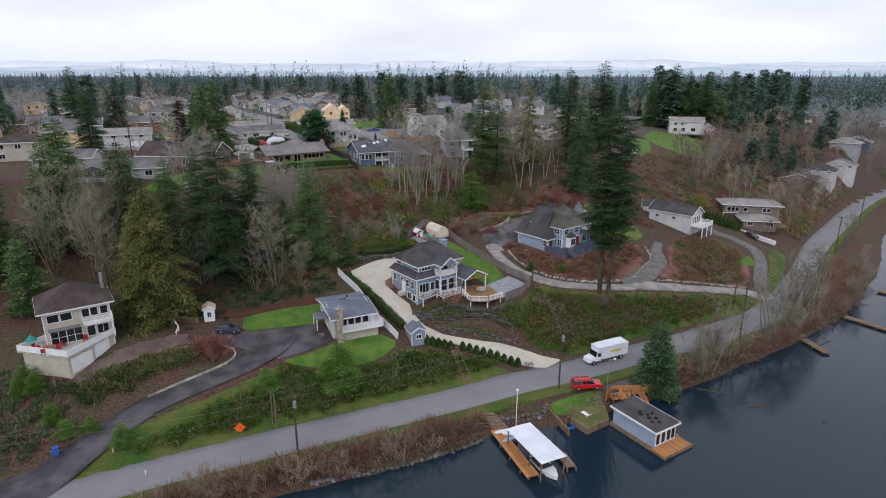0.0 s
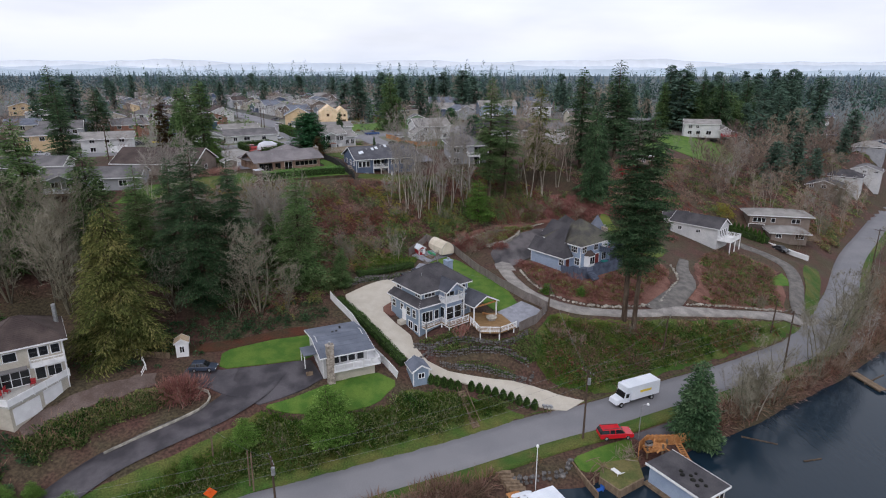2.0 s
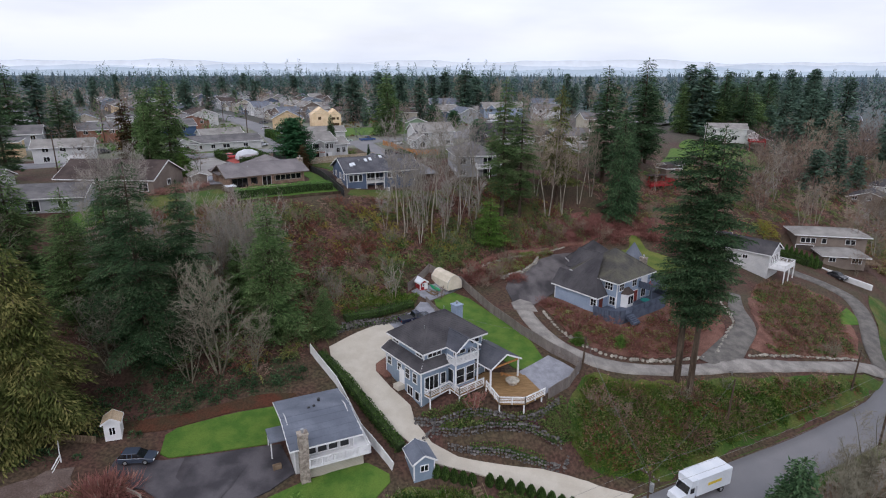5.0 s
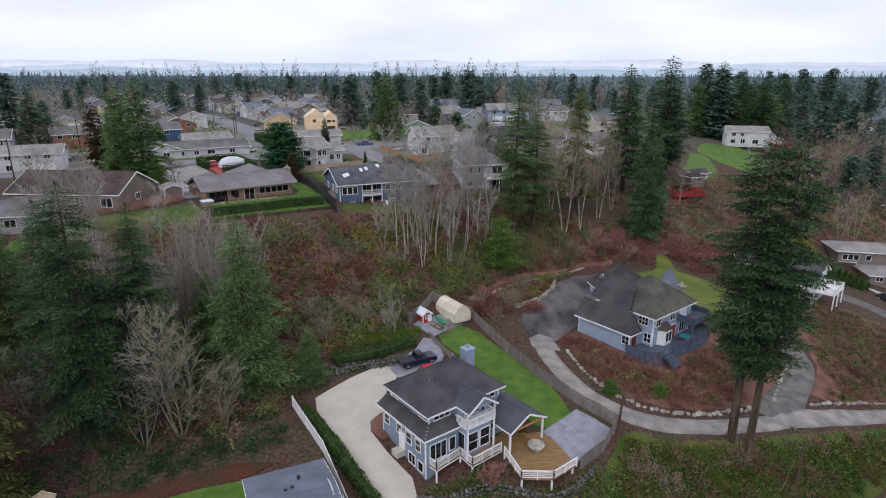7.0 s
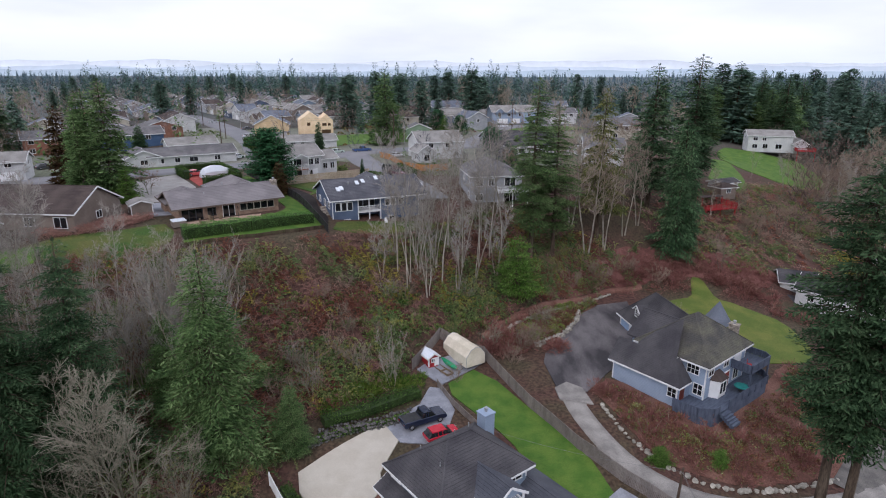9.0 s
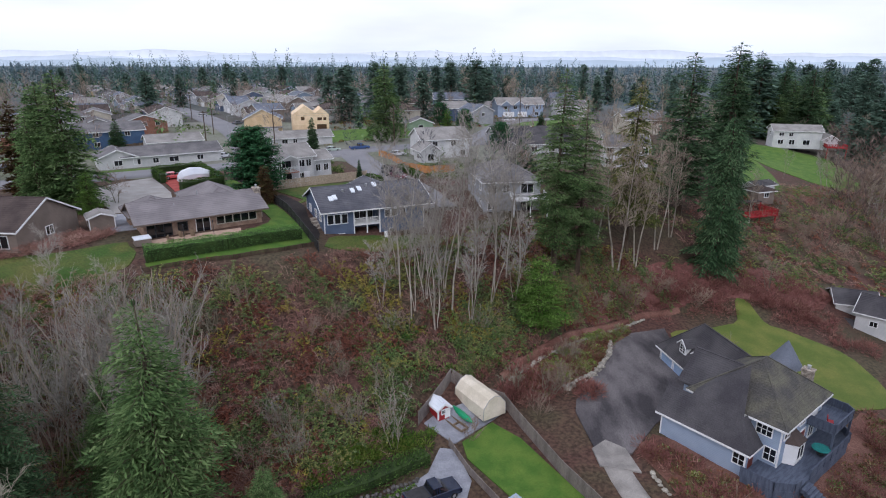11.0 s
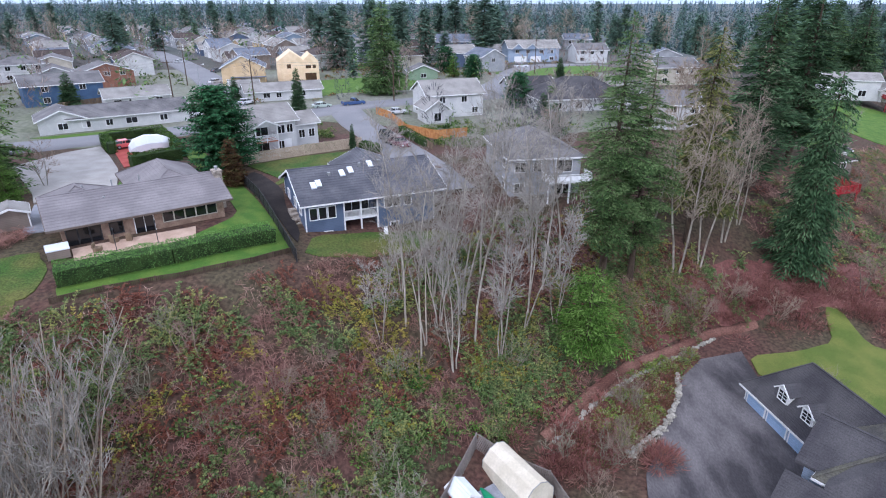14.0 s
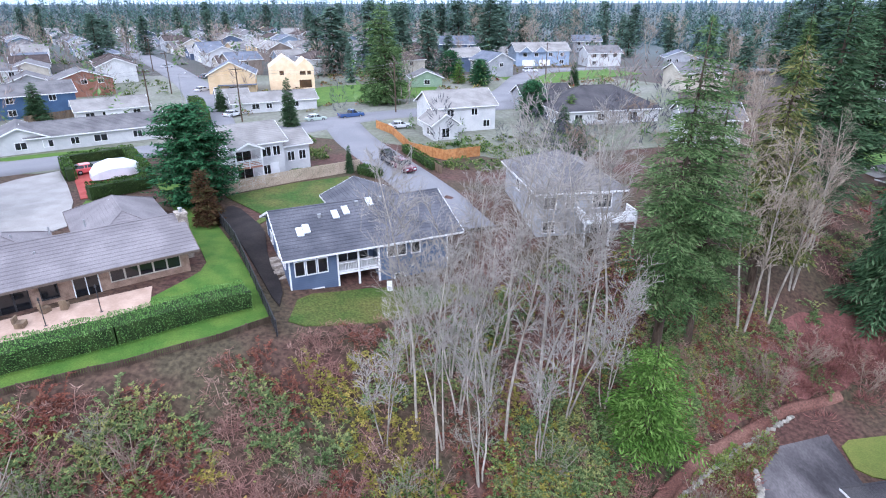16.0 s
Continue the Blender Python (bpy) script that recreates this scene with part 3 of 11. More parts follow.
YARDS = {
    "west_parking": [(-40, 97, 10.7), (-30, 97, 10.7), (-23, 99, 10.8), (-24, 103, 11), (-38, 103, 11)],
    "west_lawn": [(-25.6, 108.4, 11.5), (-19, 101, 10.7), (-14, 104, 10.7), (-18, 93, 10.3), (-11, 96.5, 10)],
    "deck_house": [(-57.8, 83, 10.6), (-56, 86, 11.3), (-53.6, 90, 12.6), (-51, 93, 12.8), (-61, 81, 10.2), (-67, 84, 10.4), (-72, 89, 10.4), (-66, 99, 13.5), (-57, 99, 13.6), (-47, 94, 11.4), (-78, 84, 8.5)],
    "hillside_foot": [(-75, 108, 14), (-60, 106, 12.5), (-45, 106, 12), (-30, 111, 12.6), (-24, 118, 14)],
    "main_drive": [(-19, 121.5, 14.2), (-12, 129, 14.5), (-11, 119, 14), (-9.5, 112.5, 13.3)],
    "main_yard": [(-9, 130.5, 14.7), (-4.9, 138.6, 15.5), (0, 142.9, 15.6), (4, 127, 14.4), (9.5, 131, 14.9), (13.5, 120, 13.6), (9, 115, 13.2), (17.5, 116.5, 13)],
    "deck_front": [(-5.5, 107.6, 12.2), (0, 108.5, 12.5), (5, 106.5, 12.3), (10, 107, 12.4), (13.4, 110.5, 12.7), (8, 110, 12.8), (2, 111, 12.8)],
    "terraces": [(-2.5, 105, 10.6), (0.5, 104.4, 9.7), (6, 104.3, 9.2), (13.4, 104.6, 7.6), (13.5, 102.3, 5.8), (16, 107.5, 9.0), (24, 104, 4.6), (24, 112, 9.2)],
    "court": [(8, 142, 16), (6, 147, 16.2), (14, 152, 16), (22, 163, 16), (26, 165, 16.3), (25, 150, 16), (18, 142, 15.8)],
    "blue_house": [(17, 139.5, 15.7), (23, 131.5, 15.6), (26, 128.6, 15.0), (33, 133.5, 15.0), (41, 140.5, 15.2), (30, 138, 15.4), (33, 148, 15.8), (34, 158, 16)],
    "blue_garden": [(16.5, 129, 14.4), (21, 124, 13.3), (30, 124.5, 12.6), (40, 129, 12.8), (46, 138, 13.8)],
    "blue_lawn": [(44, 150, 15), (53, 160, 15.2), (48, 167, 15.6), (41, 170, 16.6), (38, 160, 16)],
    "bank_foot": [(-14, 133, 17), (-8, 142, 16.6), (1, 149, 17), (9, 154, 17), (18, 166.5, 16.9), (24, 168.6, 17), (34, 171, 17)],
    "east_houses": [(60, 171, 14), (66, 162, 12.6), (75, 168, 11.6), (88, 186, 10.5), (100, 185, 9.5), (106, 178, 8), (94, 163, 8.2), (90, 145, 5)],
    "east_bank": [(50, 176, 19), (62, 180, 18), (78, 197, 17), (100, 205, 17), (125, 214, 13)],
    "red_deck": [(44, 192, 24), (54, 199, 24), (66, 204, 24.5)],
    "bluff_mid": [(12, 166.5, 24), (23.6, 173, 22), (34, 180, 23), (41, 176, 20), (3, 163, 23), (-8, 156, 24), (-20, 148, 24)],
    "edge": [(-140, 135, 31), (-80, 143, 31), (-58, 150, 31), (-42, 152, 30.8), (-32, 157, 30.8), (-24.5, 161.6, 30.4), (-17, 167.2, 28.5), (-6, 171.4, 28.5), (3, 177, 30), (14, 183, 30.5), (30, 192, 30.5)],
    "edge_east": [(48, 206, 28.5), (66, 213, 27), (80, 224, 25.5), (92, 236, 23.5), (106, 241, 22), (125, 246, 22), (160, 262, 22), (220, 300, 20)],
    "hill_lawn": [(95, 274, 25.2), (113, 290, 28), (118, 262, 23.5), (128, 300, 28)],
}
FLAT = [(-140, 200, 32), (-60, 190, 32), (-58, 163, 31.8), (-33, 171, 31.8), (-22, 190, 31.6), (5, 190, 31.6), (-140, 330, 32), (-40, 270, 32), (30, 250, 32), (60, 300, 31.5), (120, 330, 30), (220, 330, 26)]


def spline(pts, step=1.5):
    """Catmull-Rom through the points, at about even steps."""
    p = np.array(pts, float)
    p = np.vstack([2 * p[0] - p[1], p, 2 * p[-1] - p[-2]])
    out = []
    for i in range(1, len(p) - 2):
        n = max(2, int(np.linalg.norm(p[i + 1][:2] - p[i][:2]) / step))
        for t in np.linspace(0, 1, n, endpoint=False):
            a, b, c, d = p[i - 1:i + 3]
            out.append(0.5 * (2 * b + (c - a) * t + (2 * a - 5 * b + 4 * c - d) * t * t + (3 * b - a - 3 * c + d) * t ** 3))
    out.append(p[-2])
    return np.array(out)


GX, GY = np.arange(-140, 222, 2.0), np.arange(10, 332, 2.0)
HEIGHT, FIXED = np.zeros((len(GX), len(GY))), np.zeros((len(GX), len(GY)), bool)


def pin(x, y, z):
    i, j = int(round((x - GX[0]) / 2)), int(round((y - GY[0]) / 2))
    if 0 <= i < len(GX) and 0 <= j < len(GY):
        HEIGHT[i, j], FIXED[i, j] = z, True


def pin_band(line, half):
    for k in range(len(line) - 1):
        d = line[k + 1][:2] - line[k][:2]
        d = np.array((-d[1], d[0])) / (np.hypot(*d) + 1e-9)
        for o in np.linspace(-half, half, max(2, int(half * 2)) + 1):
            pin(*(line[k][:2] + d * o), line[k][2])


road_line = spline([(x, y, 3.4) for x, y in ROAD])
shore_line = spline([(x, y, LAKE) for x, y in SHORE])
for rows in YARDS.values():
    for x, y, z in rows:
        pin(x, y, z)
for rows in (YARDS["edge"], YARDS["edge_east"], YARDS["bank_foot"], YARDS["hillside_foot"]):
    for x, y, z in spline(rows):
        pin(x, y, z)
for x, y, z in FLAT:
    pin(x, y, z)
for rows, half in ((DRIVE_WEST, 2.5), (DRIVE_PALE, 2), (LANE, 2), (LANE_EAST, 2), (SPUR, 1)):
    pin_band(spline(rows), half)
pin_band(road_line, 4)
for k in range(len(shore_line) - 1):
    d = shore_line[k + 1][:2] - shore_line[k][:2]
    d = np.array((d[1], -d[0])) / (np.hypot(*d) + 1e-9)
    pin(*shore_line[k][:2], LAKE + 0.15)
    for o in (3, 5):
        pin(*(shore_line[k][:2] + d * o), LAKE - 0.5 * o)
PLATEAU = [(-145, 148), (-62, 156), (-45, 161), (-36, 168), (-28, 187), (0, 196), (16, 195), (30, 203), (44, 217), (56, 240), (70, 290), (82, 340), (-145, 340)]
gxx, gyy = np.meshgrid(GX + 0.01, GY + 0.01, indexing="ij")
high = np.zeros(gxx.shape, bool)
for (ax, ay), (bx, by) in zip(PLATEAU, PLATEAU[1:] + PLATEAU[:1]):
    high ^= ((ay > gyy) != (by > gyy)) & (gxx < (bx - ax) * (gyy - ay) / (by - ay + 1e-12) + ax)
HEIGHT[high], FIXED[high] = 31.8, True
bed = np.zeros(gxx.shape, bool)
basin = [(x + 3.0, y - 4.5) for x, y in SHORE] + [(360, -200), (-360, -200)]
for (ax, ay), (bx, by) in zip(basin, basin[1:] + basin[:1]):
    bed ^= ((ay > gyy) != (by > gyy)) & (gxx < (bx - ax) * (gyy - ay) / (by - ay + 1e-12) + ax)
HEIGHT[bed], FIXED[bed] = -2.0, True
seeds = np.argwhere(FIXED)
sv = HEIGHT[FIXED]
for i in range(len(GX)):
    d2 = (seeds[:, 0][None] - i) ** 2 + (seeds[:, 1][None] - np.arange(len(GY))[:, None]) ** 2 + 0.01
    w = 1 / d2 ** 1.5
    row = (w * sv).sum(1) / w.sum(1)
    HEIGHT[i] = np.where(FIXED[i], HEIGHT[i], row)
kept_h = HEIGHT.copy()
for _ in range(500):
    e = np.pad(HEIGHT, 1, mode="edge")
    HEIGHT = np.where(FIXED, kept_h, (e[:-2, 1:-1] + e[2:, 1:-1] + e[1:-1, :-2] + e[1:-1, 2:]) / 4)
for _ in range(2):
    e = np.pad(HEIGHT, 1, mode="edge")
    HEIGHT = 0.5 * HEIGHT + 0.125 * (e[:-2, 1:-1] + e[2:, 1:-1] + e[1:-1, :-2] + e[1:-1, 2:])


def H(x, y):
    """Ground height at x, y (numbers or arrays)."""
    fx = np.clip((np.asarray(x, float) - GX[0]) / 2, 0, len(GX) - 1.001)
    fy = np.clip((np.asarray(y, float) - GY[0]) / 2, 0, len(GY) - 1.001)
    i, j = fx.astype(int), fy.astype(int)
    a, b = fx - i, fy - j
    return HEIGHT[i, j] * (1 - a) * (1 - b) + HEIGHT[i + 1, j] * a * (1 - b) + HEIGHT[i, j + 1] * (1 - a) * b + HEIGHT[i + 1, j + 1] * a * b


def gz(x, y):
    return float(H(x, y))


# where scrub and woods may not grow
TAKEN = np.zeros((362, 422), bool)


def inside(poly, x, y):
    r = np.zeros(np.shape(x), bool)
    for (ax, ay), (bx, by) in zip(poly, list(poly[1:]) + [poly[0]]):
        c = ((ay > y) != (by > y)) & (x < (bx - ax) * (y - ay) / (by - ay + 1e-12) + ax)
        r ^= c
    return r


TX, TY = np.meshgrid(np.arange(-140, 222), np.arange(0, 422), indexing="ij")


def take(poly):
    TAKEN[inside(poly, TX + 0.01, TY + 0.013)] = True


def take_line(line, half):
    for p in line:
        i0, j0 = int(p[0] + 140), int(p[1])
        h = int(math.ceil(half))
        TAKEN[max(0, i0 - h):max(0, i0 + h + 1), max(0, j0 - h):max(0, j0 + h + 1)] = True


def free(x, y):
    i, j = np.clip(np.round(x + 140).astype(int), 0, 361), np.clip(np.round(y).astype(int), 0, 421)
    return ~TAKEN[i, j]


def graded(lo, hi, core0, core1, step):
    a, s, x = list(np.arange(core0, core1 + 0.01, step)), step, core1
    while x < hi:
        s *= 1.14
        x += s
        a.append(min(x, hi))
    s, x = step, core0
    while x > lo:
        s *= 1.14
        x -= s
        a.insert(0, max(x, lo))
    return np.array(a)


def grid_mesh(name, xs, ys, zs):
    nx, ny = len(xs), len(ys)
    X, Y = np.meshgrid(xs, ys, indexing="ij")
    v = np.stack([X, Y, zs], -1).reshape(-1, 3)
    i = np.arange(nx * ny).reshape(nx, ny)
    f = np.stack([i[:-1, :-1], i[1:, :-1], i[1:, 1:], i[:-1, 1:]], -1).reshape(-1, 4)
    me = bpy.data.meshes.new(name)
    me.from_pydata(v.tolist(), [], f.tolist())
    me.shade_smooth()
    return me


def soup(name, verts, faces, material, smooth=False):
    me = bpy.data.meshes.new(name)
    v, f = np.asarray(verts, np.float32), np.asarray(faces, np.int32)
    k = f.shape[1]
    me.vertices.add(len(v)), me.loops.add(f.size), me.polygons.add(len(f))
    me.vertices.foreach_set("co", v.ravel())
    me.loops.foreach_set("vertex_index", f.ravel())
    me.polygons.foreach_set("loop_start", np.arange(0, f.size, k, dtype=np.int32))
    me.update(calc_edges=True)
    me.materials.append(material)
    if smooth:
        me.shade_smooth()
    return me


from mathutils.geometry import delaunay_2d_cdt


def patch(name, poly, material, label, category, lift=0.08, step=1.2, kind="structure", wobble=0.0, block=True):
    """A piece of surface laid over the ground inside an outline."""
    rnd = random.Random(len(poly) * 7 + int(poly[0][0] * 10))
    ring = []
    if category in ("planting bed", "lawn", "grass bank", "leaf litter") and len(poly) > 5:
        cut = []
        for (ax, ay), (bx, by) in zip(poly, list(poly[1:]) + [poly[0]]):
            cut += [(ax * 0.84 + bx * 0.16, ay * 0.84 + by * 0.16), (ax * 0.16 + bx * 0.84, ay * 0.16 + by * 0.84)]
        poly = cut
    for (ax, ay), (bx, by) in zip(poly, list(poly[1:]) + [poly[0]]):
        n = max(1, int(math.hypot(bx - ax, by - ay) / step))
        for i in range(n):
            f = i / n
            ring.append((ax + (bx - ax) * f + rnd.uniform(-wobble, wobble), ay + (by - ay) * f + rnd.uniform(-wobble, wobble)))
    xs, ys = [p[0] for p in ring], [p[1] for p in ring]
    X, Y = np.meshgrid(np.arange(min(xs) + step / 2, max(xs), step), np.arange(min(ys) + step / 2, max(ys), step))
    ok = inside(ring, X, Y)
    pts = [Vector(p) for p in ring] + [Vector((a, b)) for a, b in zip(X[ok], Y[ok])]
    n = len(ring)
    v, _, f, *_ = delaunay_2d_cdt(pts, [(i, (i + 1) % n) for i in range(n)], [list(range(n))], 1, 1e-4)
    bm = bmesh.new()
    vs = [bm.verts.new((p.x, p.y, gz(p.x, p.y) + lift)) for p in v]
    for t in f:
        try:
            bm.faces.new([vs[i] for i in t])
        except ValueError:
            pass
    bmesh.ops.recalc_face_normals(bm, faces=bm.faces[:])
    if sum(fc.normal.z for fc in bm.faces) < 0:
        bmesh.ops.reverse_faces(bm, faces=bm.faces[:])
    rim = [e for e in bm.edges if e.is_boundary]
    for e in bmesh.ops.extrude_edge_only(bm, edges=rim)["geom"]:
        if isinstance(e, bmesh.types.BMVert):
            e.co.z -= lift + 0.15
    if block:
        take(poly)
    return lone(name, bm, material, label, category, kind)


def strip(name, line, half, material, label, category, lift=0.14, kind="structure", block=True, drape=False):
    """A road or lane along a line."""
    bm = bmesh.new()
    prev = None
    hs = half if hasattr(half, "__len__") else [half] * len(line)
    for k, p in enumerate(line):
        d = line[min(k + 1, len(line) - 1)][:2] - line[max(k - 1, 0)][:2]
        d = np.array((-d[1], d[0])) / (np.hypot(*d) + 1e-9)
        z = (p[2] if len(p) > 2 else gz(*p)) + lift
        row = []
        for o, dz in ((-1.0, -0.35), (-1.0, 0), (-0.5, 0.03), (0, 0.05), (0.5, 0.03), (1.0, 0), (1.0, -0.35)):
            q = p[:2] + d * o * hs[k] * (1.06 if dz < -0.1 else 1)
            if drape:
                z = max(gz(q[0] + i, q[1] + j) for i in (-0.5, 0, 0.5) for j in (-0.5, 0, 0.5)) + lift * 0.6
            row.append(bm.verts.new((q[0], q[1], max(z, gz(*q) + 0.05 if dz == 0 else -99) + dz)))
        if prev:
            for a in range(6):
                bm.faces.new((prev[a], prev[a + 1], row[a + 1], row[a]))
        prev = row
    bmesh.ops.recalc_face_normals(bm, faces=bm.faces[:])
    if sum(f.normal.z for f in bm.faces) < 0:
        bmesh.ops.reverse_faces(bm, faces=bm.faces[:])
    if block:
        take_line(line, float(np.mean(hs)) + 0.5)
    return lone(name, bm, material, label, category, kind, smooth=True)
# ---- ground, water, roads, yards ----
gxs, gys = graded(-4300, 4300, -84, 132, 1.2), graded(-2500, 4600, 56, 262, 1.2)
GXX, GYY = np.meshgrid(gxs, gys, indexing="ij")
gzz = H(GXX, GYY)
gzz = np.where(GYY < 11, np.minimum(gzz, -2.0), gzz)
basin_out = [(-4400, -1700)] + [(x + 3.0, y - 4.5) for x, y in SHORE] + [(4400, 2600), (4400, -2600), (-4400, -2600)]
r_ = inside(basin_out, GXX, GYY)
gzz = np.where(r_, np.minimum(gzz, -2.0), gzz)
far_away = np.clip((np.hypot(GXX, GYY) - 700) / 3000, 0, 1)
gzz = np.where(GYY > 300, gzz * (1 - far_away) + far_away * 26, gzz)
ground = new("ground", grid_mesh("ground", gxs, gys, gzz))
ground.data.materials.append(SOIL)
tagged(ground, "hillside of brown leaf litter, moss and rough grass", "ground", kind="structure")
lone("water", B((-4300, 4300, -2500, 400, LAKE - 0.3, LAKE)), WATER, "dark rippled lake water under a cloudy sky", "water", "structure")

paved = strip("road", road_line, 3.3, ASPHALT, "worn two-lane grey asphalt road along the lake", "road")
WHITE_LINE = surf("worn_white_line", rgb(188, 188, 184), rgb(160, 160, 158), 1.5, 8, 0.8, 0.05)
YELLOW_LINE = surf("faded_yellow_line", rgb(150, 140, 96), rgb(136, 130, 110), 1.2, 8, 0.8, 0.05)
for off, mat_, lab in ((-2.85, WHITE_LINE, "worn white edge line on the road"), (2.85, WHITE_LINE, "worn white edge line on the road"), (0.0, YELLOW_LINE, "faded yellow centre line on the road")):
    bm = bmesh.new()
    prev = None
    for k, p in enumerate(road_line):
        d = road_line[min(k + 1, len(road_line) - 1)][:2] - road_line[max(k - 1, 0)][:2]
        d = np.array((-d[1], d[0])) / (np.hypot(*d) + 1e-9)
        row = [bm.verts.new((*(p[:2] + d * (off + s)), p[2] + 0.12 + 0.05 * (1 - abs(off) / 3.3) + 0.012)) for s in (-0.06, 0.06)]
        if prev:
            bm.faces.new((prev[0], prev[1], row[1], row[0]))
        prev = row
    bmesh.ops.recalc_face_normals(bm, faces=bm.faces[:])
    line_ob = part("edge_line" if off else "centre_line", bm, mat_, paved, lab)
strip("verge", spline([(x + 1.9, y - 4.0, 3.3) for x, y in ROAD]), 1.3, ROUGH_GRASS, "grassy road verge above the lake", "verge", lift=0.05, block=False)
strip("verge", spline([(x - 2.4, y + 4.9, 3.5) for x, y in ROAD[3:15]]), 1.8, ROUGH_GRASS, "grassy road verge below the hillside", "verge", lift=0.03, block=False)

west_line = spline(DRIVE_WEST)
strip("driveway", west_line, list(np.interp(np.linspace(0, 1, len(west_line)), [0, 0.12, 0.3, 0.8, 1], [4.5, 3.0, 2.4, 2.6, 4.0])), DARK_ASPHALT, "dark patched asphalt driveway curving uphill", "driveway")
patch("driveway", [(-41.5, 95), (-36.5, 94.5), (-33, 92.5), (-28, 91), (-22, 94.6), (-19.6, 97), (-22.5, 101.5), (-29.5, 99.8), (-36, 98.6), (-41.5, 98.8)], DARK_ASPHALT, "damp dark asphalt parking court", "driveway", 0.16)
patch("lawn", [(-36.6, 98.9), (-29.5, 100.2), (-22.6, 101.8), (-21.6, 108.6), (-25.4, 108.6), (-30, 107), (-37.6, 103.6)], LAWN, "bright green mown lawn beside the parking court", "lawn", 0.13)
patch("lawn", [(-23, 93.2), (-19.6, 95), (-12, 99.5), (-8, 98), (-11, 93.5), (-17, 90.8), (-24, 90.4), (-27.5, 90.8)], LAWN, "green lawn below the grey house", "lawn", 0.12)
patch("litter_bed", [(-43, 102.6), (-37.6, 103.8), (-30, 107.4), (-25.4, 108.8), (-22, 111), (-27, 111), (-36, 107), (-44, 104.6)], LITTER, "rust-brown conifer needles under the trees", "leaf litter", 0.10)
patch("grass_bank", [(-54.5, 64.5), (-50.5, 69.3), (-46.8, 74), (-41.5, 78.6), (-36, 82.3), (-31, 86), (-27.5, 90.2), (-22, 89.4), (-14, 91.4), (-9, 93.6), (-7, 97), (-1, 97.6), (6, 97.4), (13, 97), (4, 91.8), (-10, 85.4), (-24, 79.6), (-37, 73.4), (-46, 68.5)], ROUGH_GRASS, "rough green grass bank between drive and road", "grass bank", 0.07, wobble=0.3, block=False)
patch("driveway", [(-19.9, 121.6), (-15, 126.5), (-11.6, 130), (-9.6, 127), (-11.2, 122), (-10.9, 119.4), (-12.2, 117.4), (-12, 115.6), (-9.6, 112.4), (-6.6, 109.2), (-5.9, 106.6), (-3.6, 103.6), (-0.2, 102.3), (4, 102.1), (10.6, 102.4), (16.6, 102.3), (22.4, 101.2), (19, 98.4), (14.5, 98.9), (8, 99.6), (1.4, 100.2), (-3.6, 100.4), (-7, 103.4), (-9.6, 105.4), (-14.6, 112.6), (-19.2, 119)], CONCRETE, "pale concrete driveway with dark joints", "driveway", 0.16)
patch("planting_bed", [(-10.9, 119.2), (-12.1, 117.4), (-12, 115.6), (-10.4, 114.2), (-9.4, 115.2)], MULCH, "dark planting bed with small shrubs by the garage", "planting bed", 0.2)
patch("lawn", [(-4.6, 137.4), (0.6, 142.6), (14, 119.8), (9, 115.8), (5, 122), (3.5, 127)], LAWN, "vivid green lawn beside the blue-grey house", "lawn", 0.12)
patch("paved_yard", [(9, 115.9), (14, 120), (18, 116.2), (14.5, 113), (11.6, 110.8)], PAVING, "grey paved yard with damp stains", "patio", 0.14)
patch("paved_yard", [(-6.5, 142.5), (-0.5, 146.5), (1.2, 143.4), (-4.6, 137.9), (-8, 140.5)], PAVING, "grey paved pad under the storage tent", "patio", 0.12)
patch("paved_yard", [(-11.6, 129.8), (-7.4, 133.4), (-6.2, 137), (-4.6, 137), (-3, 132.6), (-4.6, 126.5), (-9.4, 126.8)], PAVING, "pale concrete parking strip behind the house", "parking", 0.12)
patch("grass_bank", [(17, 103.4), (26, 103.2), (38, 109.2), (52, 116), (64, 122), (76, 130), (70, 129), (60, 125), (46, 120.6), (34, 117.2), (26, 115.6), (19, 116.6), (15.6, 111.4), (15, 106)], ROUGH_GRASS, "rough green and rust grass below the gravel lane", "grass bank", 0.07, wobble=0.3, block=False)
lane_line = spline(LANE)
PALE_GRAVEL = surf("pale_gravel", rgb(128, 124, 120), rgb(156, 151, 145), 0.5, 14, 0.95, 0.4, contrast=0.25)
strip("lane", lane_line, 1.3, PALE_GRAVEL, "grey gravel lane with pale wheel tracks", "lane", drape=True)
strip("lane", spline(LANE_EAST), 1.55, GRAVEL, "curving gravel lane to the upper houses", "lane", lift=0.2, drape=True)
strip("lane", spline(SPUR), list(np.interp(np.linspace(0, 1, len(spline(SPUR))), [0, 0.3, 0.6, 1], [2.6, 2.0, 1.6, 1.0])), GRAVEL, "narrow gravel spur between shrub beds", "lane", lift=0.1, drape=True)
patch("court", [(10.6, 136.4), (10.2, 140), (9.8, 143.6), (10.4, 146), (12, 148.4), (14, 152), (17, 156.2), (18.6, 160), (22.6, 164), (28.1, 165.5), (27.6, 159), (26.4, 147.5), (18.6, 141.6), (14.3, 136.4)], surf("worn_court_asphalt", rgb(62, 59, 62), rgb(112, 107, 108), 0.2, 5, 0.75, 0.2, contrast=0.22, stretch=(1.4, 0.6, 1)), "dark asphalt forecourt with tyre marks", "driveway", 0.14)
patch("lane_apron", [(10.4, 134.5), (10.2, 137.2), (12, 138.6), (13.8, 137.2), (14.4, 133.5)], PALE_GRAVEL, "pale concrete apron at the lane's end", "driveway", 0.19)
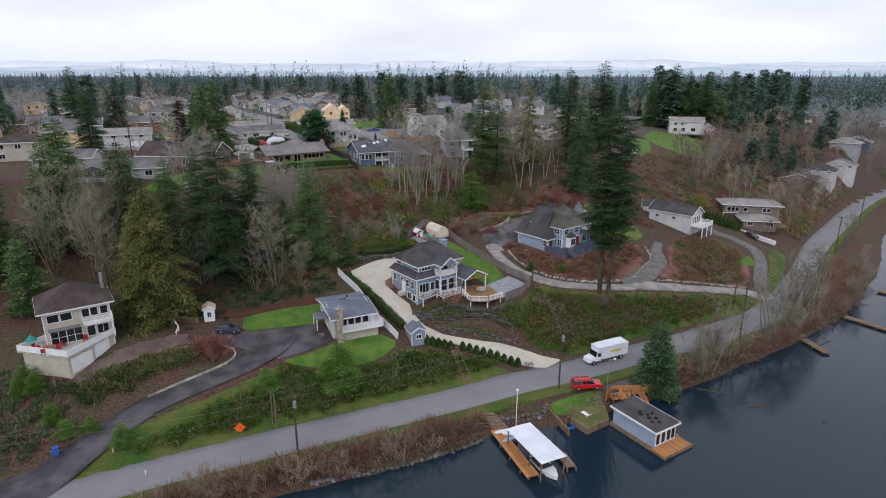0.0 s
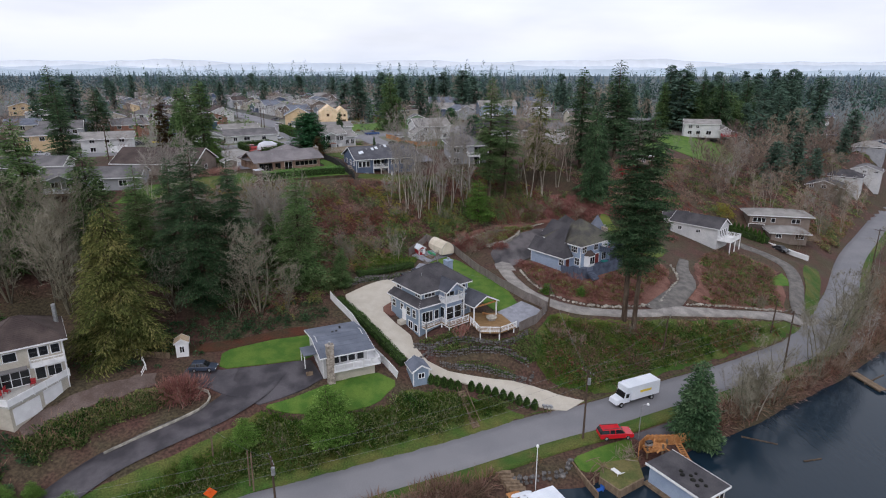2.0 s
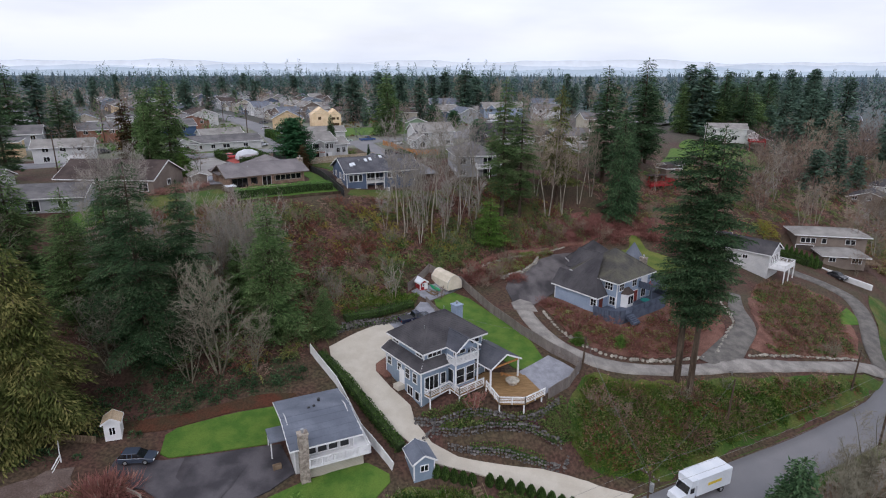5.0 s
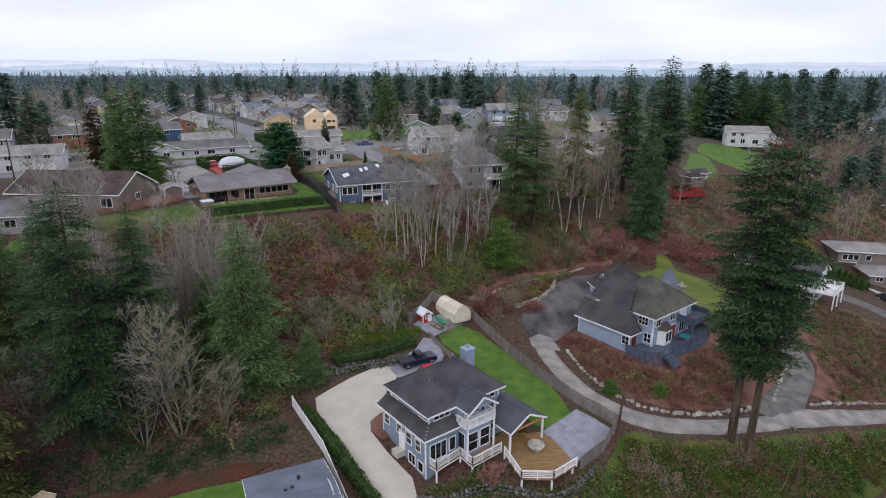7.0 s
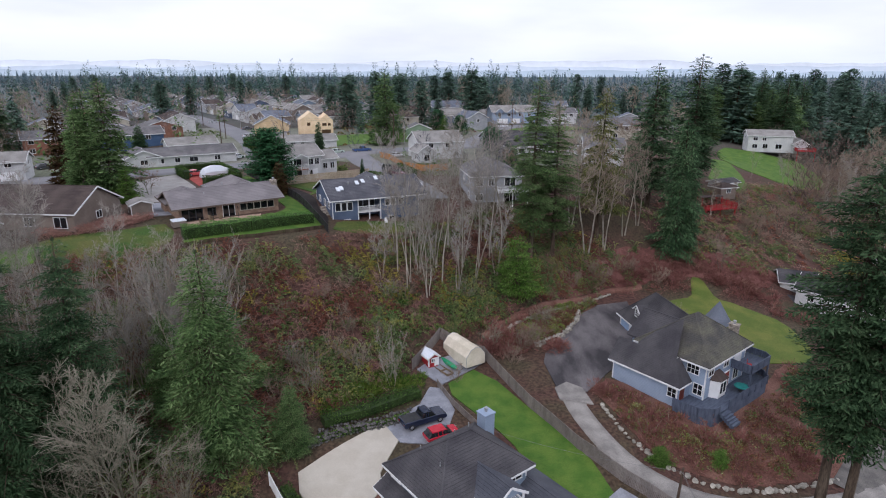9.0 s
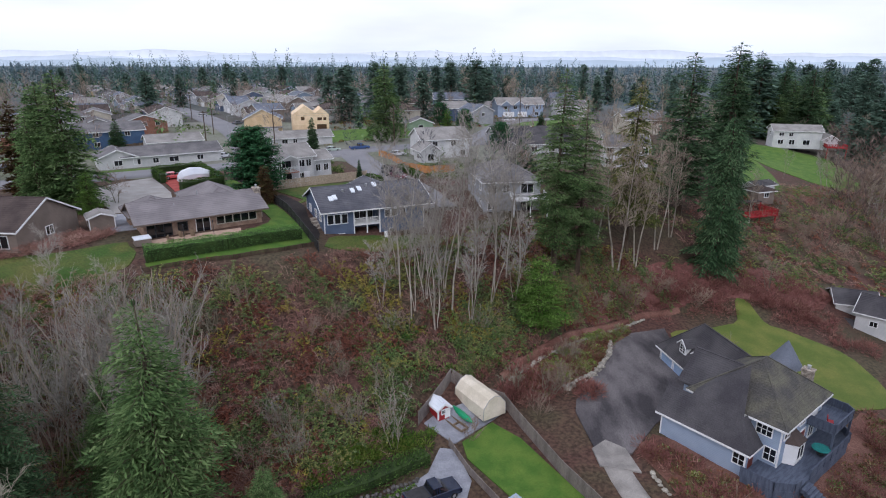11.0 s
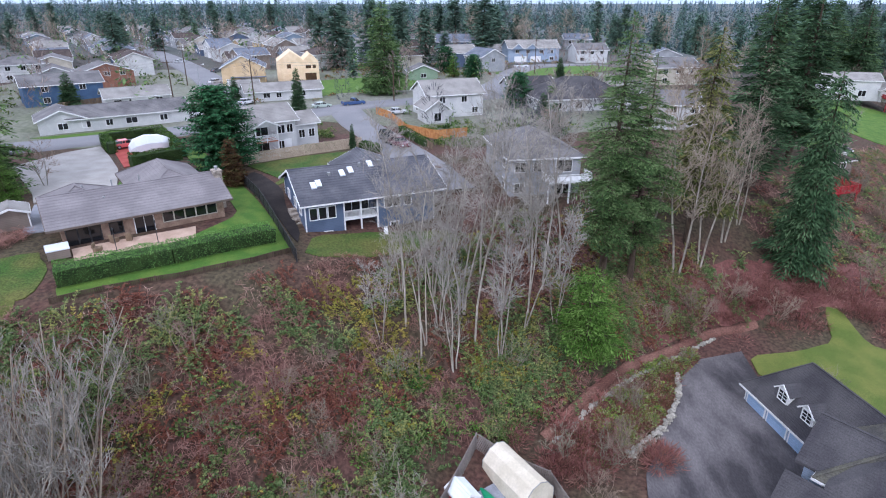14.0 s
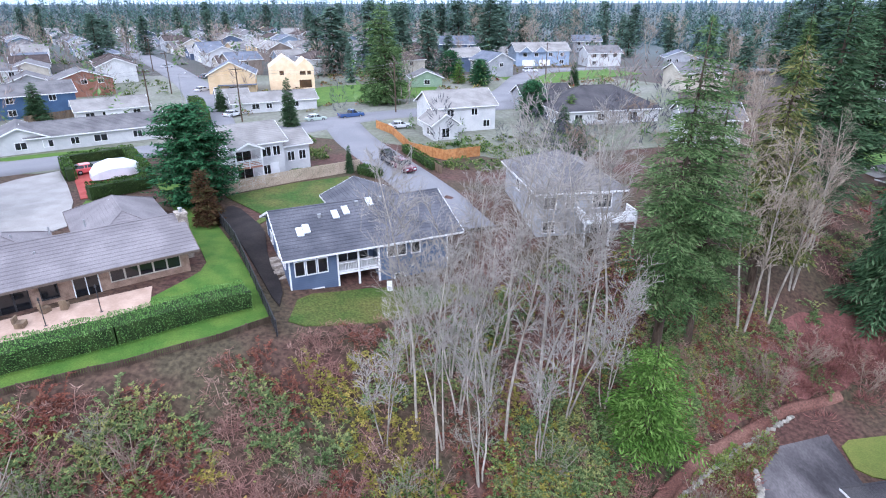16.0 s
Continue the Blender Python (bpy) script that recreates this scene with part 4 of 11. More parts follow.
patch("planting_bed", [(15.2, 137.5), (18.4, 140.4), (24.4, 132.6), (30, 131.4), (40.2, 140.4), (46, 147), (50, 143), (46.5, 130.5), (42, 125.5), (32, 122.6), (26, 121.9), (21.4, 123.2), (18.2, 127), (16.2, 133)], MULCH, "red-brown bark bed planted with heathers and shrubs", "planting bed", 0.1, wobble=0.3, block=False)
patch("planting_bed", [(48.5, 127.3), (54.3, 134.5), (55.5, 141), (60, 150), (66, 158), (76, 163), (82.5, 156), (78.5, 143), (73.5, 134.3), (64, 130.8)], MULCH, "shrub-covered mulch slope above the gravel lane", "planting bed", 0.08, wobble=0.3, block=False)
patch("planting_bed", [(6.4, 145.2), (9.3, 148), (15.2, 153.8), (18.8, 159.6), (22.8, 164.4), (24, 168.4), (15, 163), (8, 156), (1.5, 149.4)], MULCH, "red-brown bank of bark with pale shrubs", "planting bed", 0.1, wobble=0.3, block=False)
patch("lawn", [(40.4, 145.6), (44, 146), (50.5, 147.6), (53.6, 153), (53.3, 160), (47.5, 166), (44.6, 167), (44.2, 173), (42.2, 173.2), (40.4, 167.4), (35, 165.4), (28.6, 164.6), (28, 160.6), (34.6, 158.6), (36.5, 150)], surf("yellowed_lawn", rgb(86, 102, 42), rgb(108, 114, 54), 0.3, 9, 0.9, 0.5, contrast=0.25), "green lawn beside the turreted house", "lawn", 0.11)
patch("lawn", [(76.5, 146), (79.4, 150.5), (83, 153.5), (82.4, 147)], LAWN, "small green lawn inside the lane's bend", "lawn", 0.11)
patch("lawn", [(78.6, 136.4), (81.6, 140.6), (86, 148), (91, 158), (96.4, 166), (100.6, 166.4), (95.6, 157), (89.6, 147.6), (84.6, 140.4), (80.6, 136)], ROUGH_GRASS, "rough grass verge beside the lane", "grass bank", 0.09)
patch("lawn", [(92, 276), (97, 287), (106, 300), (111, 290), (126, 285), (120, 268), (118, 258), (109, 241), (97, 243), (91, 256)], LAWN, "sloping green lawn below the hilltop house", "lawn", 0.13, step=2.5)
patch("lawn", [(68, 213), (76, 222), (84, 240), (92, 268), (86, 268), (76, 244), (66, 224)], LAWN, "strip of green grass along the slope", "lawn", 0.13, step=2.5)
patch("lawn", [(-43.8, 154.2), (-42.6, 152.4), (-33.4, 157.3), (-27.8, 160.9), (-24.4, 164.6), (-25.6, 167.4), (-31.8, 178), (-45, 199), (-50, 206), (-52, 204), (-45, 193), (-33, 174), (-32.8, 171), (-36, 165)], LAWN, "green lawn round the brick rambler", "lawn", 0.11)
patch("paved_yard", [(-59, 175.6), (-55, 177.6), (-50.4, 167.4), (-54, 165.4)], PAVING, "grey concrete side yard of the rambler", "patio", 0.12)
BARE_EARTH = surf("bare_brown_earth", rgb(92, 78, 72), rgb(112, 98, 92), 0.4, 6, 0.95, 0.6, contrast=0.25)
patch("bare_yard", [(-58, 83), (-56.4, 85.6), (-52.6, 90.4), (-47.6, 95.4), (-45.6, 96.4), (-44.4, 94.2), (-48, 91), (-52, 86.8), (-56, 82)], BARE_EARTH, "bare brown earth yard before the garage doors", "yard", 0.1, wobble=0.3)
patch("patio", [(-46.2, 161.4), (-42.4, 155.6), (-34.2, 163.3), (-36, 168.2)], LIGHT_STONE, "buff flagstone patio behind the rambler", "patio", 0.16)
patch("lawn", [(-23, 164), (-14, 168), (-6, 172), (-7, 174), (-16, 172.5), (-23, 169.5)], ROUGH_GRASS, "yellow-green rough grass below the slate-blue house", "grass bank", 0.1)
patch("driveway", [(-74, 194), (-71, 203), (-67.5, 207.5), (-62, 200), (-57, 192.6), (-52.6, 183.5), (-55, 178.6), (-59.6, 176.4), (-62, 180)], surf("grey_concrete", rgb(150, 146, 142), rgb(164, 160, 156), 0.4, 10, 0.85, 0.12, contrast=0.12), "wide pale concrete driveway", "driveway", 0.12)
patch("lawn", [(-55.6, 193), (-47.5, 191), (-46, 187), (-52.8, 184)], LAWN, "small lawn beside the concrete drive", "lawn", 0.12)
patch("court", [(-67, 209.5), (-61.4, 214.6), (-50.4, 199.3), (-56.6, 193.6)], RED_COURT, "red sport court with a green middle", "sport court", 0.13)
patch("planting_bed", [(-24.2, 166.5), (-31, 178.4), (-37.6, 189.6), (-35.4, 190.8), (-29.6, 182.6), (-27.6, 176), (-24.6, 170)], surf("black_mulch", rgb(40, 36, 36), rgb(54, 48, 46), 0.5, 7, 0.95, 0.7, contrast=0.3), "dark mulch bed along the black garden fence", "planting bed", 0.13)
patch("garden", [(-33, 178), (-30.8, 187), (-38, 194.5), (-30.5, 200.5), (-23, 204), (-22, 192), (-30, 186)], ROUGH_GRASS, "small garden lawn with dark beds", "garden", 0.1)
patch("grass_bank", [(-58, 146), (-58, 153.5), (-47, 153), (-43.6, 147), (-47, 143.6), (-53, 143)], ROUGH_GRASS, "mossy rough lawn on the bluff's edge", "grass bank", 0.1, wobble=0.3, block=False)
patch("grass_bank", [(-66, 147), (-62, 154), (-55, 157), (-49.5, 161), (-46.6, 158), (-45, 153), (-50, 150), (-58, 146.6)], ROUGH_GRASS, "mossy rough lawn beside the rambler", "grass bank", 0.1, wobble=0.2, block=False)
patch("apron", [(27.6, 92.4), (30, 93.6), (36, 96.6), (39, 97.2), (37.6, 94.4), (33, 91.8), (29, 91.2)], DARK_ASPHALT, "dark asphalt pull-off beside the road", "driveway", 0.12)
YARD_MIX = surf("suburban_yards", rgb(104, 108, 90), rgb(126, 126, 116), 0.06, 1.2, 0.95, 0.4, contrast=0.25)
patch("yards", [(-138, 196), (-84, 206), (-70, 206), (-48, 222), (-38, 232), (-20, 226), (0, 214), (30, 222), (44, 250), (60, 300), (40, 328), (-138, 328)], YARD_MIX, "mown yards and paving between the suburban houses", "yards", 0.07, step=4, block=False)
patch("leaf_bank", [(15, 163.5), (24, 168.8), (36, 172), (46, 173.5), (54, 171), (62, 178), (56, 184), (44, 181), (32, 179), (22, 173.5), (12, 166)], surf("maroon_leaf_litter", rgb(98, 62, 57), rgb(124, 84, 78), 0.4, 4, 0.95, 0.8, contrast=0.35), "maroon leaf litter on the steep bank", "leaf litter", 0.1, wobble=0.4, block=False)
strip("bank_path", spline([(1.6, 149.6, 0), (8.0, 155.8, 0), (13.6, 160.8, 0), (19.6, 165.2, 0), (25.0, 168.0, 0), (32, 170.2, 0)]), 0.4, MULCH, "narrow bark path along the bank", "path", lift=0.25, drape=True)
street_w = spline([(-175, 140, 32), (-120, 184, 32), (-76, 209, 32), (-56, 222, 32), (-47, 230, 32), (-36, 240, 32), (-25, 251, 32), (0, 262, 32), (30, 275, 32)])
strip("street", street_w, 4.2, ASPHALT, "pale grey residential street", "street")
street_b = spline([(-50, 227, 32), (-57, 243, 32), (-72, 280, 32), (-92, 318, 32), (-130, 380, 32), (-172, 440, 32), (-230, 520, 32)])
strip("street", street_b, 4.5, ASPHALT, "long straight residential street", "street")
strip("street", spline([(-30, 243, 32), (-25, 228, 31.9), (-18, 212, 31.8), (-11.5, 197, 31.7), (-6.5, 184, 31)]), 3.6, ASPHALT, "short grey cul-de-sac", "street")
patch("lawn", [(-40, 262), (-37, 270), (-22, 275), (-12, 279), (-10, 300), (-20, 310), (-44, 300), (-50, 285)], LAWN, "green vacant lot", "lawn", 0.11, step=2.5)
patch("lawn", [(-64, 262), (-59, 266), (-66, 280), (-72, 276)], LAWN, "green front lawn", "lawn", 0.11)
patch("lawn", [(-84, 214), (-79, 217), (-69, 222), (-66, 217.5), (-74, 212.6)], LAWN, "green front lawn by the street", "lawn", 0.11)
patch("lawn", [(15, 300), (40, 316), (60, 330), (50, 345), (10, 320)], LAWN, "green front lawns along the street", "lawn", 0.11, step=3)
strip("street", spline([(0, 262, 32), (10, 290, 32), (20, 325, 32), (36, 342, 32), (80, 350, 31), (140, 365, 29)]), 4, ASPHALT, "grey residential street", "street")
patch("shore_lawn", [(17.6, 87.3), (23, 90.2), (27.4, 92), (27.2, 87.6), (22, 85.5), (18.5, 85)], LAWN, "small lawn by the lakeside wall", "lawn", 0.12)
# ---- plants ----
def tube_soup(paths, sides=4):
    """Verts and quads of tapering tubes along paths of (point, radius) rows."""
    V, F, base = [], [], 0
    ang = np.arange(sides) * 2 * np.pi / sides
    for pts, rad in paths:
        pts, rad = np.asarray(pts), np.asarray(rad)
        d = np.gradient(pts, axis=0)
        d /= np.linalg.norm(d, axis=1)[:, None] + 1e-9
        s = np.cross(d, np.array((0.31, 0.17, 0.93)))
        s /= np.linalg.norm(s, axis=1)[:, None] + 1e-9
        t = np.cross(d, s)
        ring = pts[:, None] + rad[:, None, None] * (np.cos(ang)[None, :, None] * s[:, None] + np.sin(ang)[None, :, None] * t[:, None])
        V.append(ring.reshape(-1, 3))
        n = len(pts)
        i = base + np.arange(n * sides).reshape(n, sides)
        j = np.roll(i, -1, axis=1)
        F.append(np.stack([i[:-1], j[:-1], j[1:], i[1:]], -1).reshape(-1, 4))
        base += n * sides
    return np.vstack(V), np.vstack(F)


def ribbon_soup(paths):
    """Verts and quads of thin flat twigs along paths of three points."""
    P = np.array([q for q, _ in paths])
    R = np.array([r for _, r in paths])
    d = P[:, -1] - P[:, 0]
    s = np.cross(d, np.array((0.35, -0.8, 0.48)))
    s /= np.linalg.norm(s, axis=1)[:, None] + 1e-9
    n, k = R.shape
    v = np.stack([P + s[:, None] * R[:, :, None], P - s[:, None] * R[:, :, None]], 2).reshape(-1, 3)
    i = np.arange(n * k * 2).reshape(n, k, 2)
    f = np.stack([i[:, :-1, 0], i[:, :-1, 1], i[:, 1:, 1], i[:, 1:, 0]], -1).reshape(-1, 4)
    return v, f


def sprays(p, out, size, rng, droop=0.25, width=0.42):
    """One bent leaf-shaped spray (two triangles as a quad) at each point p, pointing out."""
    n = len(p)
    jit = rng.normal(0, 0.28, (n, 3))
    d = out + jit
    d[:, 2] -= droop
    d /= np.linalg.norm(d, axis=1)[:, None] + 1e-9
    side = np.cross(d, rng.normal(0, 0.35, (n, 3)) + np.array((0, 0, 1)))
    side /= np.linalg.norm(side, axis=1)[:, None] + 1e-9
    s = np.asarray(size).reshape(-1, 1) * np.ones((n, 1))
    a, b = p, p + d * s
    mid = p + d * s * 0.45
    sag = np.array((0, 0, -0.08)) * s
    v = np.stack([a, mid + side * s * width / 2 + sag, b, mid - side * s * width / 2 + sag], 1).reshape(-1, 3)
    f = np.arange(n * 4).reshape(n, 4)
    return v, f


def conifer_meshes(seed, h, r, start=0.1, step=0.5, per=6, droop=0.35, size=0.75, needles=None, bare=0.0, power=0.85, station=0.5, width=0.36, limbs=2.4, loose=0.3):
    rng = np.random.default_rng(seed)
    paths = [(np.array([(0, 0, z) for z in np.linspace(-0.8, h, 9)]) + np.c_[rng.normal(0, 0.06, (9, 2)), np.zeros(9)], np.linspace(h * 0.013 + 0.08, 0.03, 9))]
    P, O, S = [], [], []
    z = start * h
    lump = rng.uniform(0.65, 1.2, 8)
    while z < h * 0.985:
        f = (z - start * h) / (h * (1 - start))
        for k in range(per + int(rng.integers(0, 2))):
            if rng.random() < bare:
                continue
            az = rng.uniform(0, 2 * np.pi)
            R = (r * (1 - f) ** power * rng.uniform(0.6, 1.08) + 0.2) * (0.8 + 0.25 * lump[int(az / 6.2832 * 8) % 8]) * (1 if f > 0.12 else 0.55 + 3.7 * f)
            z0 = z + rng.uniform(-loose, loose)
            m = max(2, int(R / station))
            s = np.linspace(0.12, 1, m)
            c = np.array((math.cos(az), math.sin(az)))
            dr = droop * rng.uniform(0.6, 1.3)
            pos = np.stack([c[0] * R * s, c[1] * R * s, z0 + R * (0.22 * s - dr * s ** 1.6)], -1)
            if R > limbs:
                paths.append((np.vstack([pos[:1] * np.array((0.1, 0.1, 1)), pos[[m // 2, -1]]]), np.array((0.05, 0.03, 0.012))))
            out = np.array((c[0], c[1], -0.1))
            lat = np.array((-c[1], c[0], 0))
            for side in (-1, 1):
                P.append(pos), O.append(np.tile(out * 0.55 + lat * side * 0.85, (m, 1))), S.append(size * (0.55 + 0.6 * (1 - s) + 0.25) * min(1, 0.45 + R / 3) * rng.uniform(0.75, 1.2, m))
            P.append(pos), O.append(np.tile(out * 0.9 + np.array((0, 0, -0.25)), (m, 1))), S.append(size * 0.8 * min(1, 0.45 + R / 3) * np.ones(m))
        z += step * rng.uniform(0.8, 1.2)
    P.append(np.array([(0, 0, h - 0.35)] * 5)), O.append(np.array([(0.2, 0, 1), (-0.2, 0.1, 1), (0, -0.2, 1), (0, 0, 1.2), (0.1, 0.2, 1)])), S.append(np.ones(5) * 0.6)
    v, q = sprays(np.vstack(P), np.vstack(O), np.concatenate(S), rng, droop * 0.5, width)
    tv, tq = tube_soup(paths[:1], 8)
    if len(paths) > 1:
        bv, bq = tube_soup(paths[1:], 3)
        tv, tq = np.vstack([tv, bv]), np.vstack([tq, bq + len(tv)])
    return soup("trunk", tv, tq, BARK, True), soup("crown", v, q, needles or FIR)


def bough_conifer(seed, h, r, start=0.05, step=0.62, per=6, droop=0.3, rise=0.16, needles=None, power=0.8, spray=0.62, width=0.3, grid=0.42, gaps=0.06, belly=0.1, uneven=0.3, hang=0.18, lean=0.0):
    """A conifer of flat drooping boughs, each a fan of overlapping sprays; belly widens the crown above its foot, gaps leaves boughs out."""
    rng = np.random.default_rng(seed)
    zt = np.linspace(-0.8, h, 10)
    sway = np.c_[np.cumsum(rng.normal(lean, 0.07, 10)), np.cumsum(rng.normal(0, 0.07, 10)), zt]
    sway[:2, :2] *= 0.3
    trunk = [(sway, np.linspace(h * 0.013 + 0.1, 0.03, 10))]
    limbs, P, O, S = [], [], [], []
    lump = rng.uniform(1 - uneven, 1 + uneven * 0.6, (9, 14))
    z = start * h
    while z < h * 0.985:
        f = (z - start * h) / (h * (1 - start))
        foot = min(1.0, 0.62 + f / max(belly, 1e-3) * 0.38)
        top = np.array((np.interp(z, zt, sway[:, 0]), np.interp(z, zt, sway[:, 1])))
        for k in range(per):
            if rng.random() < gaps:
                continue
            az = rng.uniform(0, 6.2832)
            R = (r * (1 - f) ** power * rng.uniform(0.6, 1.1) + 0.45) * lump[int(az / 6.2832 * 9) % 9, min(13, int(f * 14))] * foot
            z0 = z + rng.uniform(-0.4, 0.4) * step
            c = np.array((math.cos(az), math.sin(az), 0.0))
            lat = np.array((-c[1], c[0], 0.0))
            dr = droop * rng.uniform(0.7, 1.35)
            m = max(2, int(R / grid))
            s = np.linspace(0.16, 1.0, m)
            axis = np.array((top[0], top[1], z0)) + c * (R * s)[:, None]
            axis[:, 2] += R * (rise * s - dr * s ** 1.7)
            if R > 1.6:
                limbs.append((np.vstack([(top[0], top[1], z0), axis[m // 2], axis[-1]]), np.array((0.05, 0.03, 0.01)) * (0.6 + R / 8)))
            reach = R * 0.42 * np.minimum(1, 0.45 + s * 1.6) * (1.1 - s) + 0.3
            for side in (-1, 1):
                for j in range(m):
                    n = max(1, int(round(reach[j] / (grid * 0.85))))
                    u = (np.arange(n) + rng.uniform(0.2, 0.8, n)) / n
                    q = axis[j] + (lat * side * 0.85 + c * 0.5) * (reach[j] * u)[:, None]
                    q[:, 2] -= reach[j] * hang * u ** 1.4 + rng.uniform(0, 0.08, n)
                    P.append(q), O.append(np.tile(c * 0.6 + lat * side * 0.7, (n, 1)))
                    S.append(spray * rng.uniform(0.8, 1.35, n) * min(1, 0.6 + R / 5))
            P.append(axis), O.append(np.tile(c + np.array((0, 0, -0.1)), (m, 1))), S.append(spray * min(1, 0.5 + R / 4) * rng.uniform(0.8, 1.2, m))
        z += step * rng.uniform(0.8, 1.2)
    tip = np.array((sway[-1, 0], sway[-1, 1], h - 0.5))
    P.append(np.tile(tip, (6, 1))), O.append(np.array([(0.25, 0, 1), (-0.25, 0.1, 1), (0, -0.25, 1), (0, 0, 1.4), (0.1, 0.25, 1), (-0.1, -0.2, 1)])), S.append(np.full(6, 0.7))
    v, q = sprays(np.vstack(P), np.vstack(O), np.concatenate(S), rng, hang, width)
    tv, tq = tube_soup(trunk, 8)
    if limbs:
        bv, bq = tube_soup(limbs, 3)
        tv, tq = np.vstack([tv, bv]), np.vstack([tq, bq + len(tv)])
    return soup("trunk", tv, tq, BARK, True), soup("crown", v, q, needles or FIR)


def twiggy_meshes(seed, h, stems=1, low=0.35, n=30, rise=0.75, reach=(0.12, 0.24), sub=7, twigs=6, r=0.13, lean=0.03, wander=0.05, fine=0.016, twig=None, bark=None, crown=0.6):
    """A leafless tree: stems, ascending limbs, side branches and a haze of fine twigs; crown makes the middle limbs longest."""
    rng = np.random.default_rng(seed)
    stem_p, limb_p, twig_p = [], [], []

    def run(p, d, length, k, turn, up):
        pts = [np.array(p, float)]
        d = np.array(d, float)
        for _ in range(k):
            d = d + rng.normal(0, turn, 3) + np.array((0, 0, up))
            d /= np.linalg.norm(d)
            pts.append(pts[-1] + d * length / k)
        return np.array(pts)

    def at(pts, f):
        a = f * (len(pts) - 1)
        j = min(int(a), len(pts) - 2)
        t = pts[j + 1] - pts[j]
        return pts[j] + t * (a - j), t / (np.linalg.norm(t) + 1e-9)

    def fork(t, angle):
        side = np.cross(t, rng.normal(0, 1, 3))
        side /= np.linalg.norm(side) + 1e-9
        return t * math.cos(angle) + side * math.sin(angle)

    for i in range(stems):
        az = rng.uniform(0, 6.28)
        tilt = lean * (2.2 if stems > 1 else 1) * rng.uniform(0.6, 1.3)
        hh = h * rng.uniform(0.82, 1.0)
        stem = run((math.cos(az) * 0.3 * (stems > 1), math.sin(az) * 0.3 * (stems > 1), -0.4), (math.cos(az) * tilt, math.sin(az) * tilt, 1), hh, 9, wander, 0.02)
        stem_p.append((stem, np.linspace(r, 0.025, 10)))
        for _ in range(n):
            f = low + (0.98 - low) * rng.random() ** 0.85
            q, t = at(stem, f)
            g = (f - low) / (1 - low)
            L = hh * rng.uniform(*reach) * (1.15 - crown * abs(g - 0.35) * 1.5)
            az = rng.uniform(0, 6.28)
            d = np.array((math.cos(az), math.sin(az), rise * rng.uniform(0.6, 1.5)))
            br = run(q, d / np.linalg.norm(d), L, 4, 0.1, 0.07)
            limb_p.append((br, np.linspace(max(0.02, r * (1 - f) * 0.5), 0.012, 5)))
            for _ in range(sub):
                q2, t2 = at(br, rng.uniform(0.2, 1.0))
                sb = run(q2, fork(t2, rng.uniform(0.4, 0.9)), L * rng.uniform(0.25, 0.5), 2, 0.12, 0.1)
                twig_p.append((sb, np.linspace(fine * 1.25, fine * 0.7, 3)))
                for _ in range(twigs):
                    q3, t3 = at(sb, rng.uniform(0.15, 1.0))
                    twig_p.append((run(q3, fork(t3, rng.uniform(0.35, 0.9)), L * rng.uniform(0.12, 0.26), 2, 0.15, 0.06), np.linspace(fine * 0.8, fine * 0.4, 3)))
    a, b = tube_soup(stem_p, 6)
    v1, f1 = tube_soup(limb_p, 3)
    v0, f0 = ribbon_soup(twig_p)
    return soup("trunk", a, b, bark or ALDER_BARK, True), soup("crown", np.vstack([v1, v0]), np.vstack([f1, f0 + len(v1)]), twig or TWIG)


class Kind:
    """Trunk and crown meshes of one tree, to be planted many times."""

    def __init__(self, name, label, category, meshes):
        self.name, self.label, self.category, self.meshes = name, label, category, meshes

    def plant(self, x, y, scale=1.0, turn=0.0, label="", group="", sink=0.2, wide=1.0, z=None):
        ob = new(self.name)
        ob.empty_display_size = 0.3
        ob.matrix_basis = Matrix.LocRotScale((x, y, (gz(x, y) if z is None else z) - sink), Euler((0, 0, radians(turn))), (scale * wide, scale * wide, scale))
        tagged(ob, label or self.label, self.category, group)
        for me in self.meshes:
            c = new(me.name.split(".")[0], me)
            c.parent = ob
        return ob


PALE_TWIG = surf("pale_alder_twig", rgb(140, 134, 126), rgb(160, 154, 146), 0.3, 5, 0.95, 0.0, rand=0.12)
# bluer, paler fir copy with distance haze put into the needle colour
FAR_HAZE_FIR = foliage("far_fir_needles", [rgb(72, 96, 82), rgb(88, 112, 96), rgb(106, 128, 112)], 0.2, 0.3)
fir_tall = Kind("fir_tree", "tall dark green Douglas fir with drooping branches", "tree", bough_conifer(11, 32, 5.2, 0.14, 0.62, 8, 0.32, needles=FIR_DARK, power=0.66, spray=0.85, width=0.3, grid=0.55, gaps=0.16, belly=0.15))
fir_full = Kind("fir_tree", "dense dark green fir clothed to the ground", "tree", bough_conifer(12, 24, 5.4, 0.03, 0.56, 8, 0.34, power=0.66, spray=0.85, width=0.3, grid=0.55, gaps=0.12))
fir_near = Kind("fir_tree", "dense green fir with layered drooping boughs", "tree", bough_conifer(22, 24, 5.4, 0.03, 0.5, 8, 0.32, power=0.68, spray=0.52, width=0.25, grid=0.36, gaps=0.12))
fir_great = Kind("fir_tree", "great dark green fir with sweeping layered boughs", "tree", bough_conifer(24, 30, 7.0, 0.04, 0.56, 8, 0.28, 0.18, FIR_DARK, power=0.6, spray=0.52, width=0.25, grid=0.36, gaps=0.14, uneven=0.5))
fir_layered = Kind("fir_tree", "tall layered green fir with a bare pale lower trunk", "tree", bough_conifer(23, 32, 5.3, 0.2, 0.56, 8, 0.28, 0.16, power=0.58, spray=0.5, width=0.26, grid=0.36, gaps=0.14, belly=0.2, uneven=0.5, lean=0.04))
